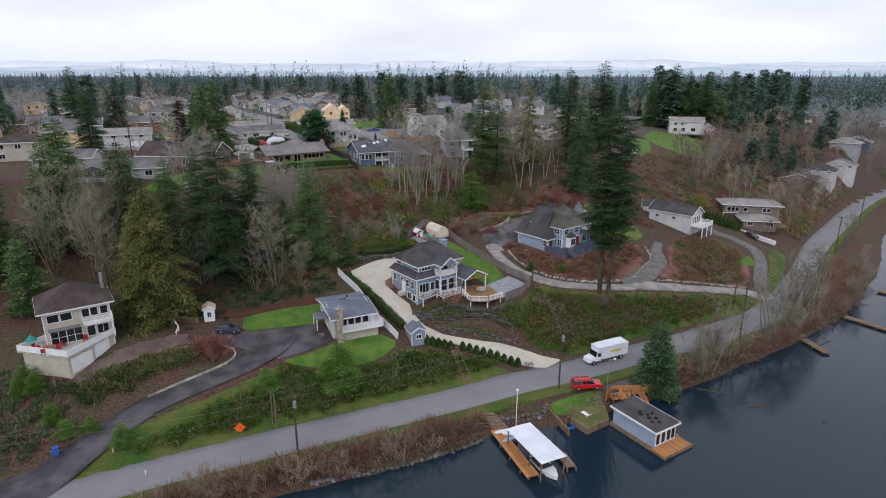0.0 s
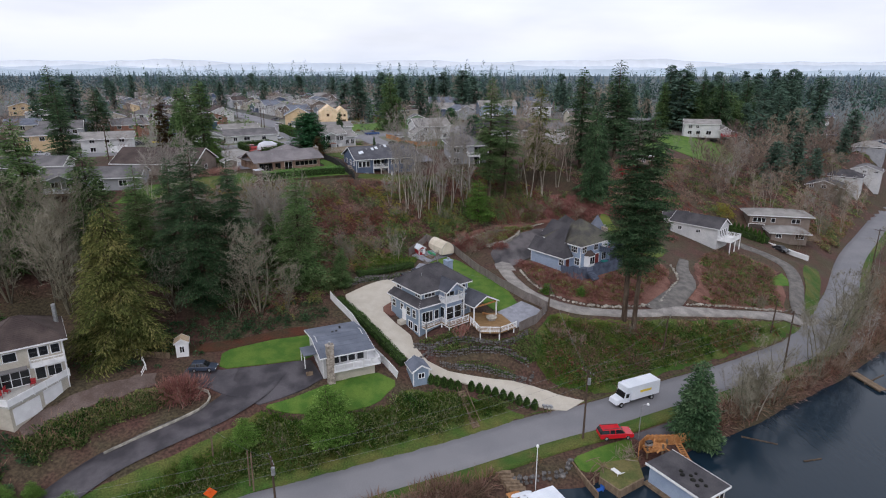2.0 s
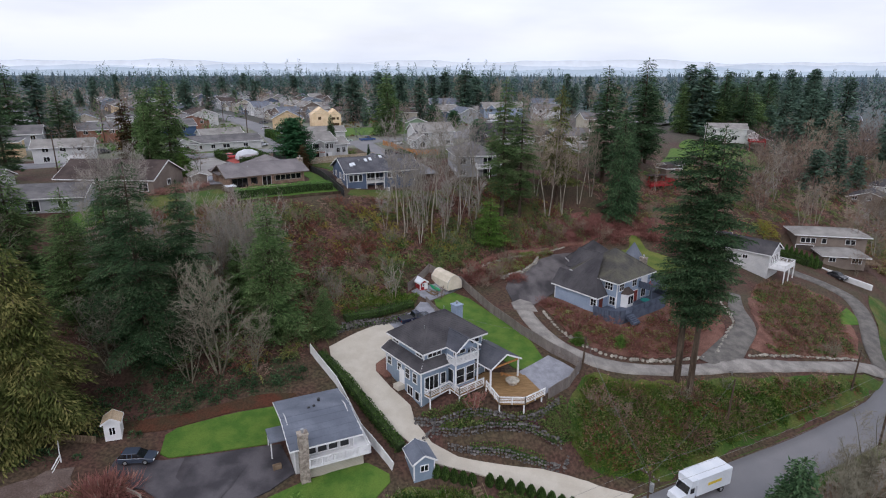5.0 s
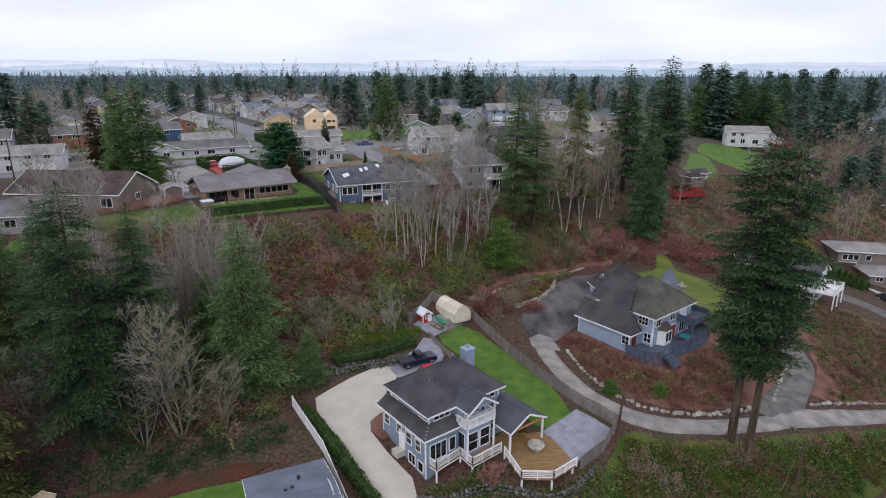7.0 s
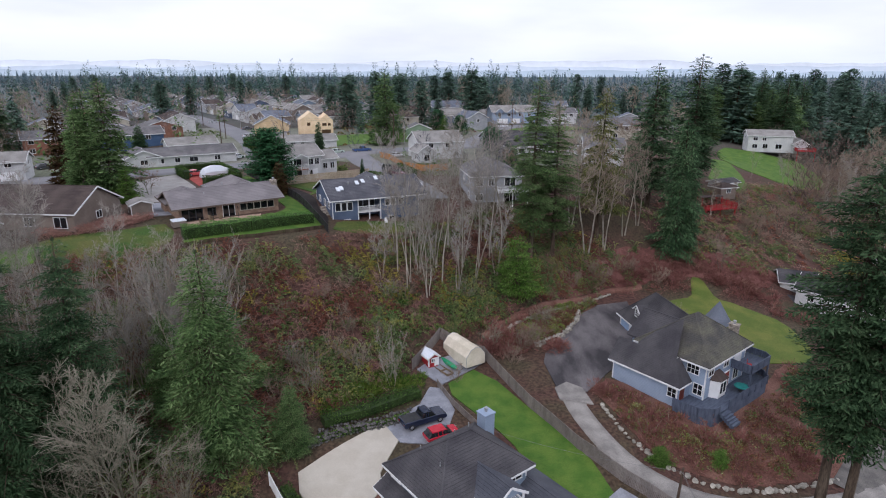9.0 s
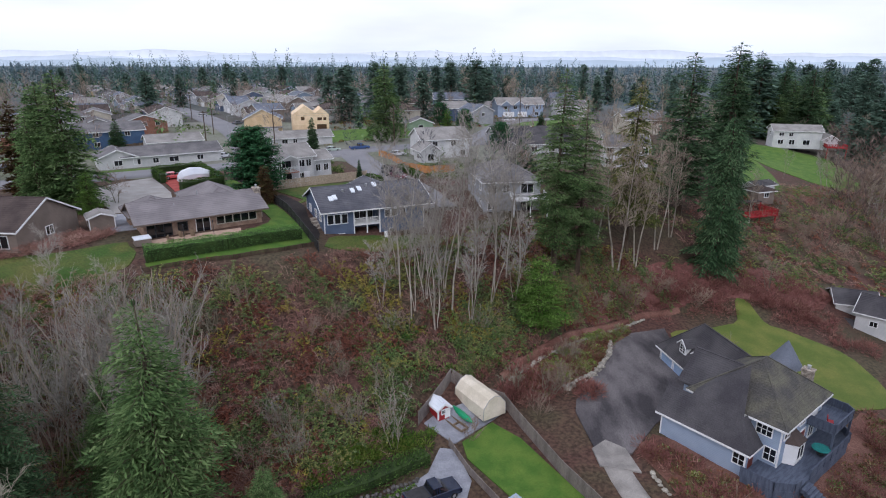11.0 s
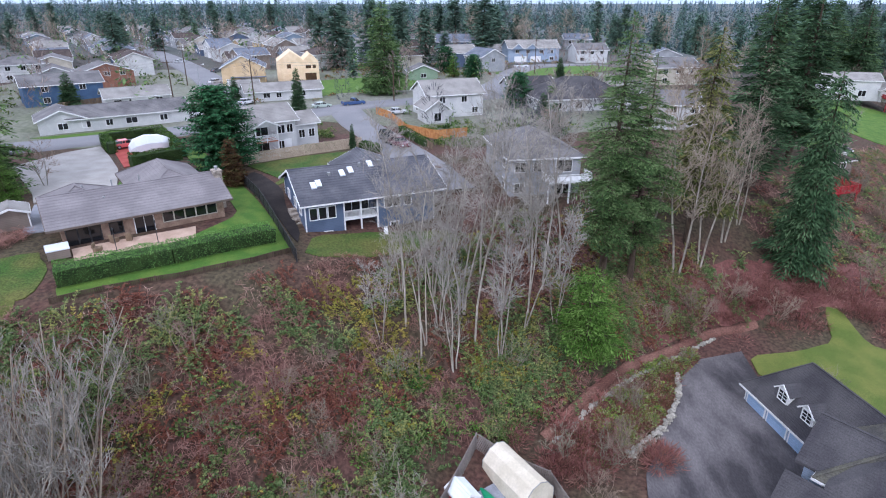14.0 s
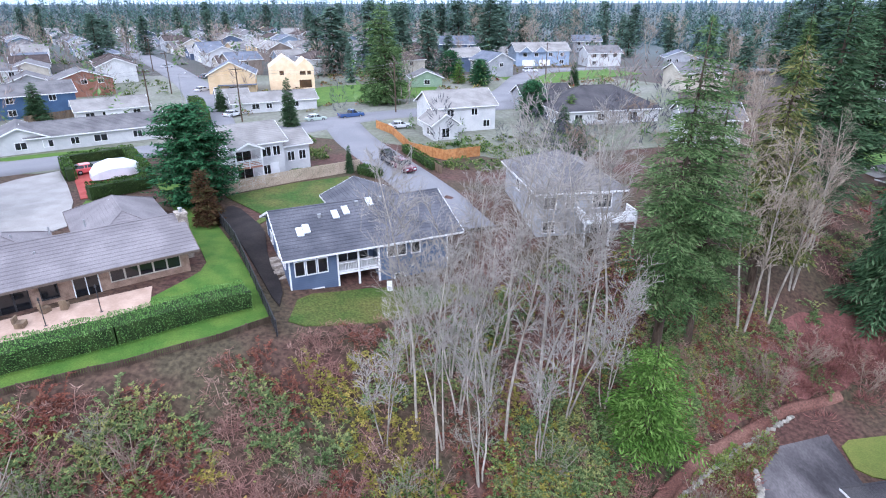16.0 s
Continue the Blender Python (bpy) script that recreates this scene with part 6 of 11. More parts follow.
    bm.faces.new((b_[0], b_[1], top[0])), bm.faces.new((b_[1], b_[2], top[1], top[0])), bm.faces.new((b_[2], b_[3], top[1])), bm.faces.new(b_[::-1])
    part("bay_roof", bm, ROOF_BROWN, bay)
    window(h, 6.3, -2.32, Z(17.5), 1.5, 1.5, -90, cols=2), window(h, 3.58, -0.5, Z(17.4), 1.1, 1.4, 180, cols=2, rows=2)
    panel_door(h, 8.9, -1.32, Z(16.2), 1.7, 2.1, -90, surf("red_door", rgb(122, 48, 44), rgb(136, 58, 52), 1, 12, 0.5, 0.1), "french_door", 2)
    window(h, 11.6, -1.32, Z(17.4), 1.3, 1.5, -90), panel_door(h, 11.6, -1.32, Z(18.9), 1.7, 2.0, -90, WHITE, "balcony_door", 2)
    for v in (0.9, 3.9):
        window(h, 13.82, v, Z(19.8), 1.3, 1.3, 0), window(h, 13.82, v, Z(17.4), 1.3, 1.3, 0)
    # upper balcony round the far corner
    part("balcony", prism(bmesh.new(), [(10.0, -1.3), (10.0, -4.0), (14.9, -4.1), (15.6, -3.2), (15.6, 2.4), (13.85, 2.4), (13.85, -1.3)], Z(18.7), Z(18.9)), DECK_BLUE, h)
    railing(h, [(10.05, -1.35), (10.05, -3.95), (14.85, -4.05), (15.55, -3.2), (15.55, 2.35), (13.9, 2.35)], Z(18.9), 0.95, DECK_BLUE, 1.5, "solid")
    for x, y in ((10.1, -3.9), (14.9, -3.95), (15.5, 2.3)):
        part("post", B((x - 0.1, x + 0.1, y - 0.1, y + 0.1, 0.3, Z(18.7))), DECK_BLUE, h)
    # linking upper roof behind the wing
    walls(h, 4.3, 10.4, 5.0, 9.7, 0, Z(21.05), PALE_BLUE)
    gable_roof(h, 3.85, 11.0, 3.4, 10.3, Z(21.1), 2.9, ROOF_DARK, ROOF_DARK, PALE_BLUE, "y", 0.6)
    # stone turret with a conical cap
    bm = bmesh.new()
    tube(bm, (15.05, 3.57, 0), (15.05, 3.57, Z(22.2)), 1.4, 1.4, 12)
    tur = part("turret", bm, STONE, h, "round field-stone turret")
    bm = bmesh.new()
    for k in range(6):
        tube(bm, (15.05, 3.57, Z(22.1) + k * 0.5), (15.05, 3.57, Z(22.1) + (k + 1) * 0.5), 1.9 * (1 - k / 6) + 0.05, 1.9 * (1 - (k + 1) / 6) + 0.02, 12, False)
    part("turret_roof", bm, ROOF_BLUE, tur)
    chimney(h, 14.0, 0.7, Z(15), Z(22.9), 0.9, 1.1, STONE)
    # low deck with solid dark rails
    dk = [(-0.3, 0.5), (-0.1, -2.6), (1.2, -4.0), (14.6, -4.3), (15.8, -3.2), (15.8, 2.8), (13.8, 2.8), (13.8, -1.3), (3.6, -1.3), (3.6, 0.5)]
    part("deck_floor", prism(bmesh.new(), dk, Z(15.95), Z(16.2)), DECK_BLUE, h)
    part("deck_skirt", prism(bmesh.new(), [(x * 0.99 + 0.07, y * 0.99) for x, y in dk], -0.6, Z(15.94)), DECK_BLUE, h)
    railing(h, [dk[0], dk[1], dk[2], (2.4, -4.05)], Z(16.2), 0.95, DECK_BLUE, 1.6, "solid")
    railing(h, [(4.6, -4.1), dk[3], dk[4], dk[5]], Z(16.2), 0.95, DECK_BLUE, 1.6, "solid")
    for k in range(5):
        part("step", B((2.6, 4.4, -4.3 - 0.3 * k - 0.3, -4.2 - 0.3 * k + 0.1, Z(15.8) - 0.2 * k - 0.25, Z(15.95) - 0.2 * k)), DECK_BLUE, h)
    # angled garage wing
    g = thing("garage", "pale blue garage wing with two dormers in a dark roof", "garage", (25.5, 147.7, zb), 10)
    walls(g, 0.5, 7.7, -7.0, 9.2, 0, Z(17.95), PALE_BLUE)
    corners(g, 0.5, 7.7, -7.0, 9.2, 1.5, Z(17.9))
    hip_roof(g, 0, 8.2, -10.0, 9.75, Z(18.0), 4.7, ROOF_DARK, WHITE)
    for v in (1.2, 4.3, 7.4):
        panel_door(g, 0.48, v, Z(15.85), 2.6, 2.1, 180, surf("pale_blue_door", rgb(150, 176, 208), rgb(160, 184, 214), 1, 12, 0.5, 0.1))
    for v in (1.7, 4.9):
        dm = part("dormer", B((0.95, 3.6, v - 0.75, v + 0.75, Z(18.9), Z(20.35))), WHITE, g)
        bm = bmesh.new()
        slope(bm, (0.65, v - 1.05, Z(20.2)), (4.4, v - 1.05, Z(20.2)), (4.4, v, Z(21.1)), (0.65, v, Z(21.1)))
        slope(bm, (4.4, v + 1.05, Z(20.2)), (0.65, v + 1.05, Z(20.2)), (0.65, v, Z(21.1)), (4.4, v, Z(21.1)))
        part("dormer_roof", bm, ROOF_DARK, dm)
        bm = bmesh.new()
        hexa(bm, [(0.94, v - 0.74, Z(20.34)), (1.04, v - 0.74, Z(20.34)), (1.04, v + 0.74, Z(20.34)), (0.94, v + 0.74, Z(20.34)), (0.94, v - 0.05, Z(20.95)), (1.04, v - 0.05, Z(20.95)), (1.04, v + 0.05, Z(20.95)), (0.94, v + 0.05, Z(20.95))])
        part("gable", bm, WHITE, dm)
        window(dm, 0.93, v, Z(19.75), 1.1, 1.05, 180, cols=2, rows=3)
        bm = bmesh.new()
        beam(bm, (0.65, v - 1.05, Z(20.15)), (0.65, v, Z(21.05)), 0.08, 0.14), beam(bm, (0.65, v + 1.05, Z(20.15)), (0.65, v, Z(21.05)), 0.08, 0.14)
        part("fascia", bm, WHITE, dm)
    take([(23, 146), (34, 146), (34, 159), (22.5, 159)])
    # garden seating on the balcony and deck
    s = thing("deck_chair", "red folding chair on the balcony", "chair", (*to(11.4, -3.0), 18.9), 60)
    part("seat", B((-0.3, 0.3, -0.3, 0.3, 0.38, 0.44)), RED_SIDING, s)
    part("backrest", B((-0.3, 0.3, 0.26, 0.32, 0.44, 1.0)), RED_SIDING, s)
    for x in (-0.26, 0.26):
        for y in (-0.26, 0.26):
            part("leg", B((x - 0.03, x + 0.03, y - 0.03, y + 0.03, 0, 0.38)), WHITE, s)
    s = thing("patio_table", "round teal covered table on the deck", "table", (*to(9.6, -3.2), 16.2))
    bm = bmesh.new()
    tube(bm, (0, 0, 0.68), (0, 0, 0.75), 0.9, 0.9, 12)
    part("tabletop", bm, TEAL, s)
    bm = bmesh.new()
    tube(bm, (0, 0, 0), (0, 0, 0.68), 0.06, 0.06, 8), tube(bm, (0, 0, 0), (0, 0, 0.05), 0.35, 0.35, 10)
    part("pedestal", bm, DARK_METAL, s)


turret_house()


def grey_house():
    zb = 10.2
    h = thing("house", "low grey-white house with a shallow slate-grey roof", "house", (-19.4, 95.0, zb), 24.5)
    Z = lambda z: z - zb
    to = lambda u, v: (-19.4 + 0.91 * u - 0.415 * v, 95 + 0.415 * u + 0.91 * v)
    take([to(*p) for p in ((-1.5, -1), (9, -1), (9, 12.5), (-1.5, 12.5))])
    walls(h, 0.6, 7.8, 1.6, 10.9, 0, Z(14.5), PALE_SIDING)
    corners(h, 0.6, 7.8, 1.6, 10.9, 0.2, Z(14.4))
    gable_roof(h, -0.1, 8.5, 0, 11.5, Z(14.55), 0.95, ROOF_BLUE, WHITE, PALE_SIDING, "x", 0.6)
    for u in (2.6, 3.9, 5.2, 6.6):
        window(h, u, 1.58, Z(13.3), 1.05, 1.6, -90, cols=1)
    window(h, 3.6, 1.58, Z(11.1), 0.8, 0.6, -90, cols=2)
    window(h, 0.58, 4.0, Z(13.2), 1.4, 1.2, 180), window(h, 0.58, 8.5, Z(13.2), 1.2, 1.0, 180), window(h, 7.82, 4, Z(13.2), 1.6, 1.2, 0), window(h, 7.82, 8, Z(13.2), 1.4, 1.2, 0)
    panel_door(h, 0.58, 6.2, Z(11.0), 0.95, 2.05, 180, WHITE, "entry_door", 3)
    part("porch_roof", B((-1.7, 0.6, 4.6, 7.8, Z(13.1), Z(13.25))), ROOF_BLUE, h)
    for y in (4.8, 7.6):
        part("post", B((-1.6, -1.48, y - 0.06, y + 0.06, Z(10.9), Z(13.1))), WHITE, h)
    part("deck_floor", B((1.9, 9.3, -0.4, 1.6, Z(11.9), Z(12.1))), WHITE, h)
    part("deck_floor", B((7.8, 9.3, 1.6, 6.5, Z(11.9), Z(12.1))), WHITE, h)
    railing(h, [(2.0, -0.35), (9.25, -0.35), (9.25, 6.4)], Z(12.1), 1.0, WHITE, 1.4, "bars")
    part("foundation", B((2.2, 8.6, 0.6, 1.6, -0.4, Z(11.88))), CREAM, h)
    chimney(h, 1.5, 0.3, -0.4, Z(16.3), 1.1, 0.9, STONE, name="chimney")
    for u, v in ((3.6, 6.9), (4.3, 7.1), (5.2, 8.5)):
        part("roof_vent", B((u - 0.15, u + 0.15, v - 0.12, v + 0.12, Z(15.1), Z(15.5))), DARK_METAL, h)
    bin_ = thing("planter_box", "grey wooden planter by the porch", "planter", (*to(-1.2, 3.4), gz(*to(-1.2, 3.4))), 24.5)
    part("box", B((-0.5, 0.5, -0.3, 0.3, -0.1, 0.55)), TIMBER, bin_)


grey_house()


def deck_house():
    zb = 10.0
    ox, oy = -62.3, 84.9
    h = thing("house", "cream two-storey house with brown roof and white deck", "house", (ox, oy, zb), 35.9)
    Z = lambda z: z - zb
    to = lambda u, v: (ox + 0.81 * u - 0.586 * v, oy + 0.586 * u + 0.81 * v)
    take([to(*p) for p in ((-5, 2), (2.2, -6), (11, -0.5), (11, 10), (-1, 10))])
    walls(h, 0.0, 9.4, 0.6, 8.6, 0, Z(19.85), CREAM)
    corners(h, 0.0, 9.4, 0.6, 8.6, 0.2, Z(19.8))
    hip_roof(h, -0.7, 10.1, -0.1, 9.4, Z(19.95), 3.0, ROOF_BROWN, WHITE)
    for u in (1.4, 3.2):
        window(h, u, 0.58, Z(18.6), 1.5, 1.2, -90, cols=1)
    for u in (5.9, 7.1, 8.5):
        window(h, u, 0.58, Z(18.6), 1.0, 1.3, -90, cols=1)
    part("door_canopy", B((0.5, 4.9, -0.5, 0.58, Z(16.75), Z(16.95))), ROOF_GREY, h, "grey glazed canopy over the patio doors")
    for u in (1.2, 2.3, 3.4, 4.5):
        window(h, u, 0.58, Z(15.3), 1.0, 2.2, -90, cols=1, rows=2, name="patio_door")
    window(h, 6.3, 0.58, Z(15.4), 1.1, 1.7, -90, cols=1), window(h, 8.0, 0.58, Z(15.4), 1.6, 1.5, -90, cols=2)
    for v, z in ((2, 18.5), (5, 18.5), (2.2, 15.4), (5.4, 15.4)):
        window(h, 9.42, v, Z(z), 0.9, 1.3, 0, cols=1)
    bal = part("balcony", B((5.3, 9.5, -0.9, 0.6, Z(16.9), Z(17.1))), WHITE, h)
    railing(h, [(5.35, 0.6), (5.35, -0.85), (9.45, -0.85), (9.45, 0.6)], Z(17.1), 0.95, WHITE, 1.4, "bars")
    part("post", B((9.3, 9.46, -0.85, -0.69, Z(14.1), Z(16.9))), WHITE, h)
    # white-railed deck over the garage
    edge = [(-0.1, 3.6), (-3.9, 1.8), (2.3, -5.2), (9.6, 0.5)]
    part("deck_floor", prism(bmesh.new(), edge[:4] + [(9.4, 0.6), (0.0, 0.6)], Z(13.85), Z(14.1)), surf("grey_deck_coating", rgb(168, 166, 160), rgb(186, 184, 178), 0.5, 8, 0.8, 0.1), h)
    railing(h, edge, Z(14.1), 1.0, WHITE, 1.9, "solid")
    part("garage_wall", prism(bmesh.new(), [(-0.1, 3.2), (-3.3, 1.7), (2.25, -4.6), (9.35, 0.72), (9.35, 0.8), (0.0, 0.8)], -0.6, Z(13.84)), CREAM, h)
    dx, dy = 7.1, 5.32
    n = (0.6, -0.8)
    for f, w, z0 in ((0.26, 3.6, 10.9), (0.70, 2.6, 11.5)):
        panel_door(h, 2.25 + dx * f + n[0] * 0.02, -4.6 + dy * f + n[1] * 0.02, Z(z0), w, 2.3, math.degrees(math.atan2(n[1], n[0])), WHITE)
    bm = bmesh.new()
    tube(bm, (9.3, 6.2, Z(13)), (9.3, 6.2, Z(23.2)), 0.32, 0.3, 10)
    part("flue", bm, GALV, h)
    u = thing("patio_table", "red-brown garden table with chairs on the deck", "table", (*to(0.2, -0.9), 14.1), 20)
    bm = B((-0.8, 0.8, -0.5, 0.5, 0.68, 0.75))
    part("tabletop", bm, RUST_SIDING, u)
    for x in (-0.7, 0.7):
        for y in (-0.4, 0.4):
            part("leg", B((x - 0.04, x + 0.04, y - 0.04, y + 0.04, 0, 0.68)), RUST_SIDING, u)
    for (a, b, tr) in ((-1.3, -0.4, 0), (1.4, -1.6, 40), (2.2, -0.6, 95), (-0.6, -1.9, 200), (5.2, -0.2, 20), (-1.6, 0.8, 80)):
        c = thing("garden_chair", "dark red garden chair on the deck", "chair", (*to(a, b), 14.1), tr, "deck chairs")
        part("seat", B((-0.3, 0.3, -0.3, 0.3, 0.36, 0.44)), RED_SIDING, c)
        part("backrest", B((-0.3, 0.3, 0.25, 0.32, 0.44, 1.0)), RED_SIDING, c)
        for x in (-0.25, 0.25):
            for y in (-0.25, 0.25):
                part("leg", B((x - 0.03, x + 0.03, y - 0.03, y + 0.03, 0, 0.36)), RED_SIDING, c)
    p = thing("parasol", "closed teal parasol on the deck", "parasol", (*to(-1.9, 1.4), 14.1))
    bm = bmesh.new()
    tube(bm, (0, 0, 0), (0, 0, 2.4), 0.03, 0.03, 6)
    part("pole", bm, WHITE, p)
    bm = bmesh.new()
    tube(bm, (0, 0, 1.5), (0, 0, 1.7), 0.9, 0.7, 8), tube(bm, (0, 0, 1.7), (0, 0, 2.3), 0.7, 0.05, 8)
    part("canopy", bm, TEAL, p)


deck_house()


def white_house():
    zb = 11.6
    h = thing("house", "long white house with a charcoal gable roof", "house", (60.2, 170.5, zb), -46)
    Z = lambda z: z - zb
    take([(56, 168), (66, 158), (78, 168), (66, 178)])
    walls(h, 0.5, 13.0, 0.5, 7.5, 0, Z(17.2), PALE_SIDING)
    gable_roof(h, 0, 13.6, 0, 8.0, Z(17.3), 2.2, ROOF_DARK, WHITE, PALE_SIDING, "x", 0.5)
    for u in (3.0, 8.0):
        window(h, u, 0.48, Z(15.8), 1.0, 0.8, -90)
    for v in (2.2, 3.4, 4.6, 5.8):
        window(h, 13.02, v, Z(15.6), 0.8, 1.9, 0, cols=1)
    window(h, 13.02, 4.0, Z(18.0), 1.6, 0.9, 0, cols=2)
    part("deck_floor", B((13.0, 16.4, 0.8, 7.6, Z(14.1), Z(14.3))), WHITE, h)
    railing(h, [(13.05, 0.9), (16.3, 0.9), (16.3, 7.5), (13.05, 7.5)], Z(14.3), 1.0, WHITE, 1.5, "bars")
    for y in (1.0, 4.2, 7.4):
        part("deck_post", B((16.2, 16.4, y - 0.1, y + 0.1, -0.5, Z(14.1))), WHITE, h)
    walls(h, -3.2, 0.5, 0.2, 3.4, 0, Z(14.3), PALE_SIDING, "lean_to")
    gable_roof(h, -3.5, 0.6, 0, 3.7, Z(14.3), 0.9, ROOF_DARK, WHITE, PALE_SIDING, "x", 0.3)


white_house()


def taupe_house():
    zb = 8.6
    h = thing("house", "taupe two-storey house with shallow pale hip roofs", "house", (90.5, 187.2, zb), -12)
    Z = lambda z: z - zb
    take([(86, 176), (100, 166), (114, 182), (108, 198), (88, 196)])
    walls(h, 0.5, 17.0, 0.5, 8.0, 0, Z(14.9), TAUPE)
    hip_roof(h, -0.4, 17.9, -0.4, 8.9, Z(15.0), 1.3, ROOF_PALE, WHITE)
    for u in (2.0, 3.2, 4.4, 7.0, 12.6, 13.8):
        window(h, u, 0.48, Z(13.4), 1.05, 1.2, -90, cols=1)
    window(h, 17.02, 3.0, Z(13.4), 1.6, 1.3, 0), window(h, 17.02, 6.0, Z(13.4), 1.2, 1.3, 0)
    panel_door(h, 2.6, 0.48, Z(9.9), 4.2, 2.2, -90, surf("dark_door", rgb(70, 62, 58), rgb(80, 72, 66), 1, 9, 0.7, 0.1))
    walls(h, 5.0, 14.5, -6.2, 0.5, -0.6, Z(11.5), TAUPE)
    hip_roof(h, 4.2, 15.4, -7.1, 1.4, Z(11.5), 1.3, ROOF_PALE, WHITE)
    window(h, 12.5, -6.22, Z(10.4), 2.2, 1.3, -90, cols=3), window(h, 7.0, -6.22, Z(10.4), 1.4, 1.0, -90)
    part("deck_floor", B((14.5, 18.8, -5.0, 0.0, Z(9.2), Z(9.4))), TIMBER, h)
    railing(h, [(14.6, -4.9), (18.7, -4.9), (18.7, -0.1)], Z(9.4), 1.0, TIMBER, 1.4, "bars")
    for y in (-4.8, -0.3):
        part("deck_post", B((18.5, 18.7, y - 0.1, y + 0.1, -1.5, Z(9.2))), TIMBER, h)
    w = thing("retaining_wall", "white painted retaining wall along the lane", "wall", (0, 0, 7.6))
    bm = bmesh.new()
    beam(bm, (92.2, 177.2, 0.9), (96.6, 165.4, 0.5), 0.4, 1.3)
    part("wall_body", bm, WHITE, w)


taupe_house()


def shed(name, label, x, y, w, d, hgt, turn, wall, roof, trim=None, rise=0.8, base=None, window_on=True):
    z = base if base is not None else min(gz(x, y), gz(x + 0.8, y - 0.8)) - 0.05
    s = thing(name, label, "shed", (x, y, z), turn)
    walls(s, -w / 2, w / 2, -d / 2, d / 2, -0.3, hgt, wall)
    corners(s, -w / 2, w / 2, -d / 2, d / 2, 0, hgt, trim)
    gable_roof(s, -w / 2 - 0.25, w / 2 + 0.25, -d / 2 - 0.25, d / 2 + 0.25, hgt, rise, roof, trim or WHITE, wall, "y", 0.25)
    if window_on:
        window(s, 0, -d / 2 - 0.02, hgt * 0.62, w * 0.34, hgt * 0.32, -90, trim, 2)
    take([(x - w, y - d), (x + w, y - d), (x + w, y + d), (x - w, y + d)])
    return s


shed("garden_shed", "small blue-grey shed with white corner boards", -5.0, 99.7, 2.7, 3.2, 2.4, 22, BLUE_GREY, ROOF_BLUE, None, 1.0, 8.5)
shed("garden_shed", "small white gazebo-like shed with tan roof", -43.6, 102.4, 1.8, 1.8, 3.1, 20, WHITE, surf("tan_roof", rgb(176, 156, 128), rgb(192, 172, 146), 0.8, 9, 0.9, 0.3), None, 0.7, 10.9)
shed("garden_shed", "weathered grey garden shed beside the concrete yard", -56.8, 168.4, 3.4, 3.4, 2.1, 35, TAUPE, ROOF_PALE, None, 0.7, 31.6, False)
play = shed("playhouse", "little red playhouse with white roof and trim", -6.3, 142.3, 1.5, 1.9, 1.4, 33, RED_SIDING, METAL_WHITE, None, 0.6, gz(-6.3, 142.3) + 0.05)
panel_door(play, 0.5, -0.97, 0, 0.45, 1.1, -90, WHITE, "play_door", 2)


def storage_tent():
    t = thing("storage_tent", "beige canvas storage tent with a rounded ridge", "tent", (-1.5, 144.4, gz(-1.5, 144.4) + 0.08), -57)
    bm = bmesh.new()
    prof = [(-1.6, 0), (-1.55, 1.5), (-0.8, 2.45), (0, 2.75), (0.8, 2.45), (1.55, 1.5), (1.6, 0)]
    a, b = [bm.verts.new((-2.9, y, z)) for y, z in prof], [bm.verts.new((2.9, y, z)) for y, z in prof]
    mid = [[bm.verts.new((x, y * (1 - 0.012 * (k % 2)), z * (1 - 0.02 * (k % 2)))) for y, z in prof] for k, x in enumerate((-1.75, -0.58, 0.58, 1.75), 1)]
    rows = [a] + mid + [b]
    for p, q in zip(rows, rows[1:]):
        for i in range(6):
            bm.faces.new((p[i], p[i + 1], q[i + 1], q[i]))
    bm.faces.new(a[::-1]), bm.faces.new(b)
    bmesh.ops.recalc_face_normals(bm, faces=bm.faces[:])
    part("cover", bm, CANVAS, t)
    for x in (-2.85, 2.85):
        bm = bmesh.new()
        for (y0, z0), (y1, z1) in zip(prof, prof[1:]):
            beam(bm, (x * 1.01, y0, z0), (x * 1.01, y1, z1), 0.05, 0.05)
        part("frame_hoop", bm, GALV, t)
    k = thing("kayak", "upturned green plastic kayak leaning by the tent", "kayak", (-3.6, 142.4, gz(-3.6, 142.4) + 0.3), -57)
    bm = bmesh.new()
    prev = None
    for x, r in zip(np.linspace(-2.2, 2.2, 11), (0.03, 0.22, 0.33, 0.4, 0.43, 0.44, 0.43, 0.4, 0.33, 0.22, 0.03)):
        ring = [bm.verts.new((x, r * math.cos(a), 0.75 * r * math.sin(a) + 0.1 * (x / 2.2) ** 2)) for a in np.arange(8) * math.pi / 4]
        if prev:
            for i in range(8):
                bm.faces.new((prev[i], prev[(i + 1) % 8], ring[(i + 1) % 8], ring[i]))
        prev = ring
    part("hull", bm, KAYAK, k, smooth=True)
    p = thing("pallet_frame", "weathered timber cold frame on the paving", "planter", (-4.4, 140.9, gz(-4.4, 140.9) + 0.1), -50)
    for y in (-0.5, 0.5):
        part("side_board", B((-1.5, 1.5, y - 0.04, y + 0.04, 0, 0.3)), TIMBER, p)
    for x in (-1.5, 0, 1.5):
        part("end_board", B((x - 0.04, x + 0.04, -0.46, 0.46, 0, 0.28)), TIMBER, p)


storage_tent()
